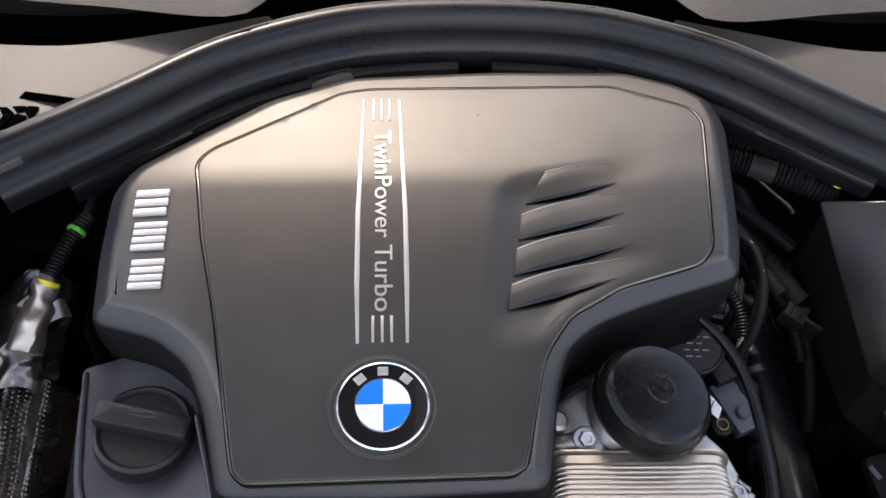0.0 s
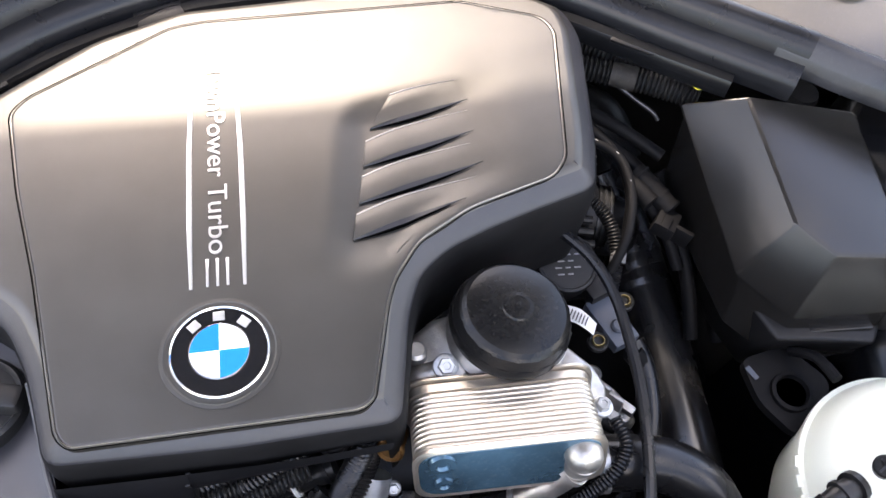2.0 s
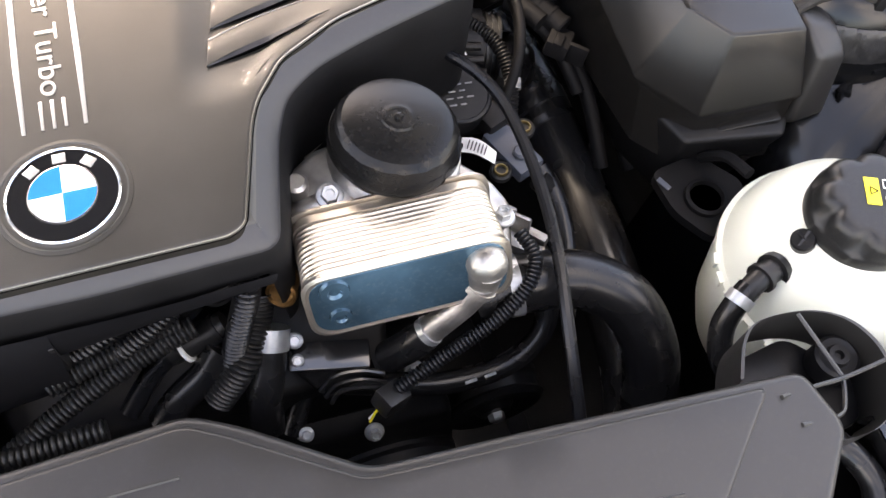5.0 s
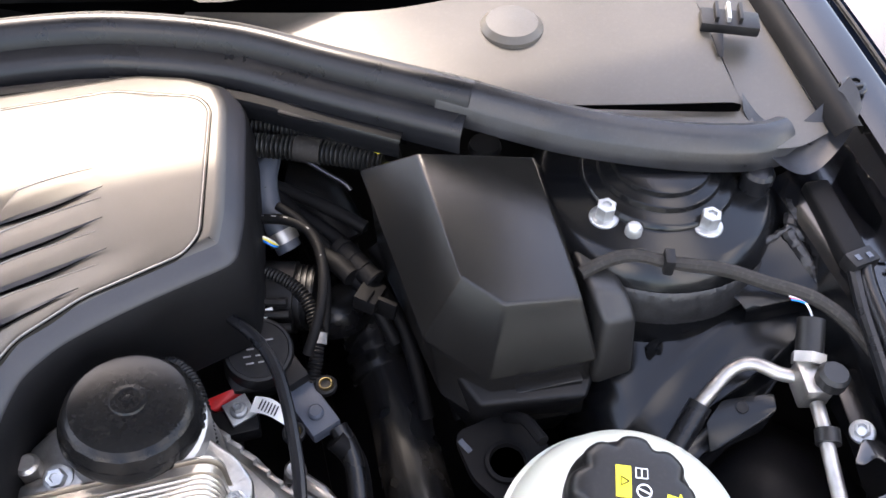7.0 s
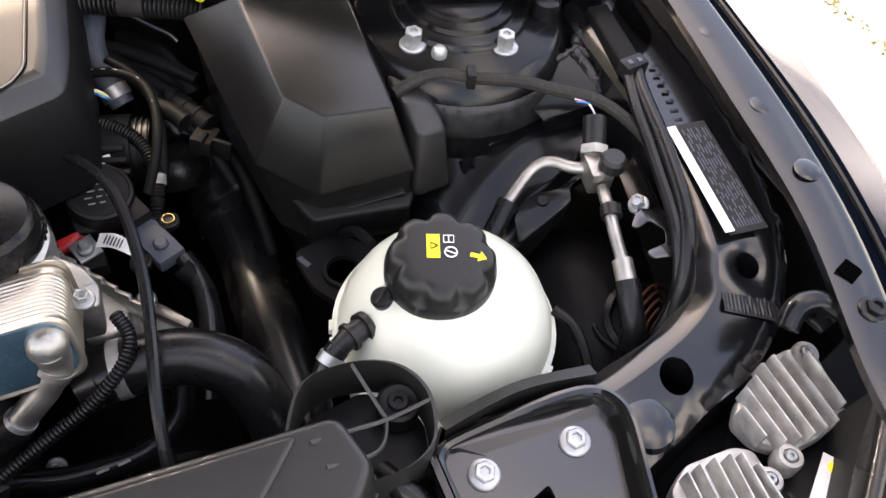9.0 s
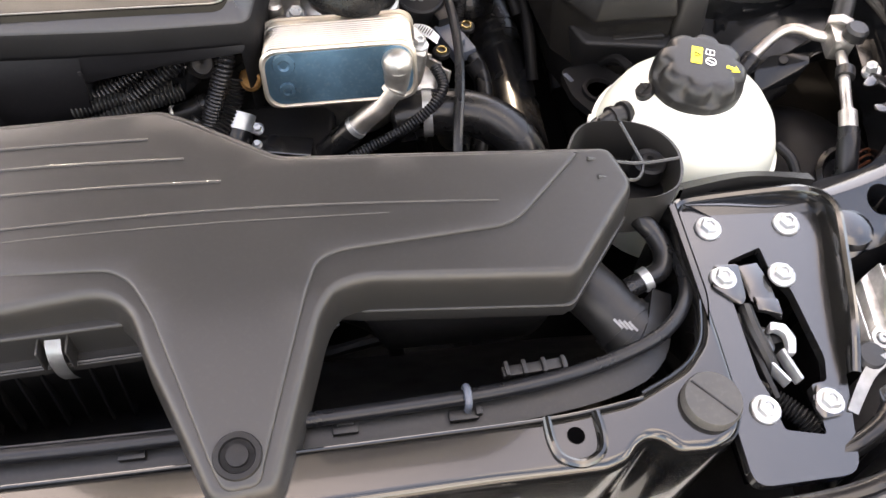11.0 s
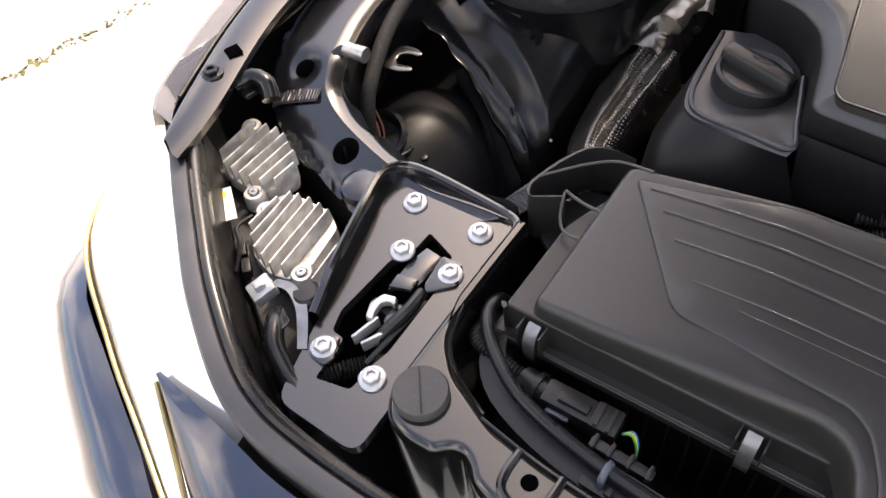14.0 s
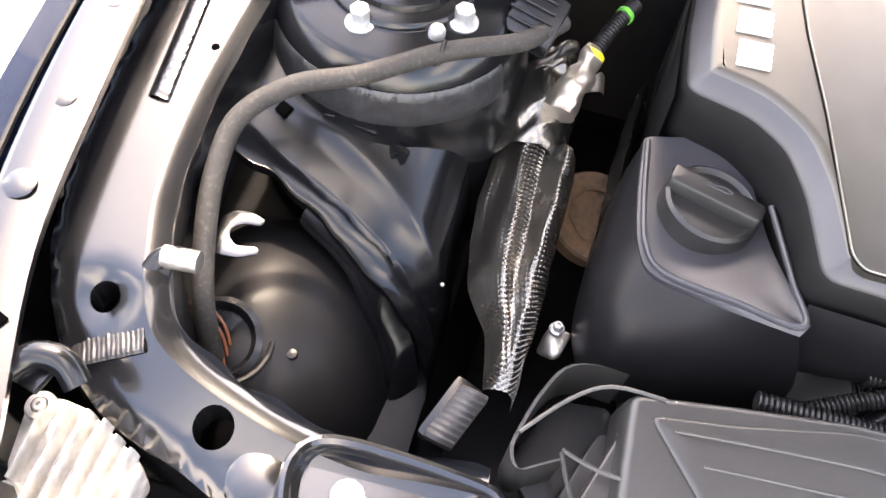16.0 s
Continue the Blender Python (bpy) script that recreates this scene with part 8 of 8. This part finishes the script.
part("bracket_side", box((0.772, 0.225, 0.790), (0.004, 0.08, 0.030), 0.001, (0, 0, -14)), PAINT_SATIN, bk)
flanged_bolt((0.744, 0.196, 0.803), 0.011, bk, height=0.014, turn=pose(0, 0, 0, 0, -25, 0))
part("bracket_stud", tube([(0.744, 0.196, 0.803), (0.734, 0.192, 0.818)], 0.004, 8), ZINC, bk)
pb = solo("pipe_bracket", hull([(0.640, 0.262, 0.752), (0.66, 0.275, 0.765), (0.705, 0.262, 0.78), (0.70, 0.245, 0.775), (0.655, 0.245, 0.752), (0.635, 0.235, 0.735), (0.69, 0.24, 0.745)], 0.003), PAINT_SATIN, "black plate bracket under the pipe", "bracket")
part("bracket_hole", lathe([(0.006, 0), (0.0055, 0.0012), (0, 0.0012)], (0.672, 0.259, 0.7695), 14, pose(0, 0, 0, 12, -18, 0)), DARK, pb)
stick = solo("rating_label", box((0.8125, 0.178, 0.8425), (0.040, 0.145, 0.001), 0, (0, -4, -9.5)), DARK, "dark printed rating label on the wing", "label")
part("white_stripe", box((0.7930, 0.181, 0.8440), (0.010, 0.140, 0.0008), 0, (0, -4, -9.5)), WHITE, stick)
rng_p = random.Random(12)
lay = pose(0.8125, 0.178, 0.8433, 0, -4, -9.5)
for k in range(9):                                               # unreadable small print along the label
    y = -0.066
    while y < 0.060:
        l = rng_p.uniform(0.006, 0.022)
        bar = box((-0.0085 + 0.0031 * k, y + l / 2, 0.0), (0.0011, min(l, 0.066 - y), 0.0004), 0)
        bmesh.ops.transform(bar, matrix=lay, verts=bar.verts[:])
        part("print_line", bar, GREYBLUE, stick)
        y += l + rng_p.uniform(0.002, 0.012)
loomL = solo("wing_loom", tube([(0.555, 0.40, 0.835), (0.585, 0.404, 0.842), (0.61, 0.400, 0.845), (0.636, 0.385, 0.845), (0.683, 0.364, 0.845), (0.715, 0.342, 0.843), (0.755, 0.312, 0.84), (0.780, 0.27, 0.83), (0.792, 0.22, 0.815)], 0.0068, 10), TAPE, "taped loom along the strut tower", "loom")
part("loom_tie", box((0.636, 0.384, 0.846), (0.010, 0.018, 0.022), 0.002, (0, 0, -20)), DARK, loomL)
solo("tank_bracket", tube([(0.628, 0.145, 0.745), (0.640, 0.12, 0.74), (0.638, 0.08, 0.72), (0.62, 0.05, 0.70)], 0.006, 10), DARK, "black wire bracket by the tank", "bracket")
solo("wing_trim", ribbon([[(0.455, 0.055, 0.805), (0.53, 0.062, 0.807), (0.60, 0.052, 0.808)], [(0.455, 0.042, 0.812), (0.53, 0.050, 0.814), (0.60, 0.040, 0.812)], [(0.455, 0.040, 0.77), (0.53, 0.048, 0.77), (0.60, 0.038, 0.77)]], 16), PLASTIC, "black plastic trim beside the tank", "trim")

# ---- car right: loom, heat shield ----
loomR = solo("wing_loom", tube([(-0.505, 0.50, 0.835), (-0.525, 0.466, 0.842), (-0.546, 0.440, 0.848), (-0.605, 0.402, 0.852), (-0.667, 0.352, 0.850), (-0.722, 0.322, 0.846), (-0.758, 0.280, 0.836), (-0.762, 0.232, 0.82), (-0.752, 0.178, 0.80), (-0.736, 0.125, 0.765), (-0.728, 0.105, 0.70)], 0.0098, 14, n=10), TAPE, "thick taped loom round the strut tower", "loom")
part("loom_tie", tube([(-0.603, 0.413, 0.846), (-0.604, 0.402, 0.8665), (-0.606, 0.390, 0.846)], 0.002, 6), DARK, loomR)
part("loom_grommet", box((-0.532, 0.492, 0.835), (0.052, 0.055, 0.036), 0.006, (25, 8, -10)), RUBBER, loomR, "square ribbed rubber grommet")
for k in range(4):
    part("grommet_rib", box((-0.536, 0.470 + 0.010 * k, 0.848 + 0.0045 * k), (0.046, 0.003, 0.006), 0.001, (25, 8, -10)), RUBBER, loomR)
wt = solo("drain_spout", tube([(-0.770, 0.085, 0.80), (-0.771, 0.105, 0.818), (-0.762, 0.126, 0.829), (-0.745, 0.131, 0.832)], 0.009, 14), RUBBER, "bent pipe stub with a pale end", "pipe stub")
part("pale_end", tube([(-0.760, 0.128, 0.831), (-0.730, 0.131, 0.832)], 0.0098, 14), ALU, wt)


def crumple(bm, amount):
    for v in bm.verts:
        v.co += Vector((noise.noise(v.co * 60), noise.noise(v.co * 60 + V(9, 0, 0)), noise.noise(v.co * 60 + V(0, 9, 0)))) * amount
    return bm


hs = thing("heat_shield", (-0.49, 0.3, 0.66), "dimpled silver foil heat shield beside the engine", "heat shield")
FOILS = [[(-0.537, 0.437, 0.690), (-0.540, 0.385, 0.684), (-0.536, 0.335, 0.676), (-0.523, 0.267, 0.676), (-0.492, 0.207, 0.686), (-0.480, 0.151, 0.698)],
         [(-0.522, 0.440, 0.708), (-0.525, 0.385, 0.700), (-0.520, 0.335, 0.696), (-0.508, 0.267, 0.698), (-0.483, 0.207, 0.702), (-0.474, 0.151, 0.705)],
         [(-0.508, 0.445, 0.730), (-0.504, 0.385, 0.726), (-0.498, 0.335, 0.722), (-0.490, 0.267, 0.717), (-0.475, 0.207, 0.713), (-0.468, 0.151, 0.708)],
         [(-0.486, 0.445, 0.712), (-0.484, 0.385, 0.710), (-0.482, 0.335, 0.709), (-0.478, 0.267, 0.712), (-0.468, 0.207, 0.713), (-0.463, 0.151, 0.709)],
         [(-0.462, 0.430, 0.735), (-0.462, 0.385, 0.734), (-0.462, 0.335, 0.733), (-0.462, 0.267, 0.727), (-0.459, 0.207, 0.719), (-0.457, 0.151, 0.708)],
         [(-0.451, 0.430, 0.712), (-0.450, 0.385, 0.708), (-0.449, 0.335, 0.705), (-0.448, 0.267, 0.70), (-0.449, 0.207, 0.698), (-0.450, 0.151, 0.692)],
         [(-0.446, 0.430, 0.67), (-0.445, 0.385, 0.665), (-0.445, 0.335, 0.66), (-0.445, 0.267, 0.66), (-0.446, 0.207, 0.66), (-0.447, 0.151, 0.66)]]
rows = [even(spline(l, 6), 320) for l in FOILS]
cols = [even(spline([r[i] for r in rows], 8), 200) for i in range(321)]
grid = [[c[k] for c in cols] for k in range(201)]
for k, row in enumerate(grid):
    for i, v in enumerate(row):
        shift_x = 3 if (k // 8) % 2 else 0
        dot_ = max(0.0, math.sin((i + shift_x) * math.pi / 3)) * max(0.0, math.sin((k % 8) * math.pi / 8)) if 6 < k < 194 else 0.0
        v += V(0.5, 0, 1) * (0.0018 * dot_)
        fold = 0.0035 * noise.noise(V(v.x * 60, v.y * 9, 3)) + 0.0025 * noise.noise(v * 40)
        v.z += fold
        v.x += 0.003 * noise.noise(v * 26 + V(3, 1, 7))
part("foil_sheet", loft(grid, closed=False), FOIL, hs, "embossed perforated foil")
cuff = [[(-0.548, 0.418, 0.690), (-0.546, 0.46, 0.715), (-0.542, 0.50, 0.735), (-0.520, 0.545, 0.745)], [(-0.520, 0.425, 0.722), (-0.518, 0.46, 0.745), (-0.510, 0.50, 0.758), (-0.496, 0.545, 0.765)], [(-0.490, 0.425, 0.732), (-0.488, 0.46, 0.748), (-0.484, 0.50, 0.756), (-0.474, 0.55, 0.762)], [(-0.468, 0.42, 0.70), (-0.464, 0.46, 0.71), (-0.462, 0.50, 0.715), (-0.455, 0.55, 0.72)]]
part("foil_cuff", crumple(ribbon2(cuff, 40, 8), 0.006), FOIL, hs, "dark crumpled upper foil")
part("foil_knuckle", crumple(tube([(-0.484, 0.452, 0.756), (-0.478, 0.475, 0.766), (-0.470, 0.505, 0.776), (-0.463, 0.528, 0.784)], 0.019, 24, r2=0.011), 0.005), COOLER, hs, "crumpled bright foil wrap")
part("foil_flap", crumple(ribbon([[(-0.462, 0.492, 0.775), (-0.452, 0.505, 0.778), (-0.446, 0.505, 0.772)], [(-0.462, 0.480, 0.765), (-0.450, 0.490, 0.765), (-0.443, 0.492, 0.758)]], 14, 0.001), 0.003), COOLER, hs)
part("lead_band", tube([(-0.4665, 0.517, 0.781), (-0.465, 0.522, 0.783)], 0.0135, 14), YELLOW, hs, "yellow band on the sensor")
part("sensor_lead", tube([(-0.463, 0.528, 0.785), (-0.454, 0.555, 0.790), (-0.443, 0.581, 0.793), (-0.435, 0.60, 0.792)], 0.0078, 12, pitch=0.0042, depth=0.003), DARK, hs)
part("lead_ring", tube([(-0.4445, 0.578, 0.7925), (-0.4425, 0.5825, 0.793)], 0.0105, 14), GREEN, hs, "green sealing ring")
part("lead_arc", tube([(-0.437, 0.598, 0.792), (-0.430, 0.625, 0.80), (-0.425, 0.66, 0.815), (-0.42, 0.69, 0.82)], 0.0055, 10), DARK, hs)
solo("foil_edge", crumple(ribbon([[(-0.401, 0.555, 0.715), (-0.408, 0.503, 0.712), (-0.411, 0.436, 0.71), (-0.411, 0.36, 0.71), (-0.412, 0.303, 0.715)], [(-0.394, 0.555, 0.735), (-0.399, 0.503, 0.735), (-0.402, 0.436, 0.735), (-0.403, 0.36, 0.735), (-0.404, 0.303, 0.732)],
                                  [(-0.390, 0.555, 0.70), (-0.392, 0.503, 0.70), (-0.394, 0.436, 0.70), (-0.396, 0.36, 0.70), (-0.398, 0.303, 0.70)]], 30, 0.001), 0.0025), FOIL, "bent foil strip beside the engine", "heat shield")
solo("rusty_flange", lathe([(0.034, 0.0), (0.033, 0.006), (0.036, 0.008), (0.053, 0.008), (0.056, 0.005), (0.056, -0.012), (0.034, -0.02)], (-0.410, 0.405, 0.655), 40, pose(0, 0, 0, 8, 14, 0)), RUST, "rusty exhaust flange in the gap", "flange")
bolts = solo("turbo_pipe_joint", hull([(-0.435, 0.25, 0.675), (-0.405, 0.25, 0.675), (-0.415, 0.21, 0.675), (-0.44, 0.22, 0.66), (-0.42, 0.24, 0.63)], 0.006), ALU, "cast joint with a small bolt", "pipe joint")
flanged_bolt((-0.424, 0.245, 0.677), 0.008, bolts, height=0.012)
solo("corrugated_hose", tube([(-0.25, 0.188, 0.768), (-0.19, 0.190, 0.768), (-0.13, 0.194, 0.765)], 0.008, 10, pitch=0.005, depth=0.003), PLASTIC, "black corrugated conduit behind the intake cover", "conduit", "corrugated conduits")
stub = solo("welded_stub", box((-0.501, 0.116, 0.705), (0.030, 0.066, 0.030), 0.006, (8, 0, -20)), PAINT_SATIN, "welded steel stub with bare weld beads", "bracket")
for k in range(9):
    part("weld_bead", tube([(-0.516 + 0.0022 * k, 0.088 + 0.006 * k, 0.7215), (-0.505 + 0.0022 * k, 0.085 + 0.006 * k, 0.7245), (-0.492 + 0.0022 * k, 0.084 + 0.006 * k, 0.7205)], 0.0058, 8), SEALER, stub, "bare weld bead")
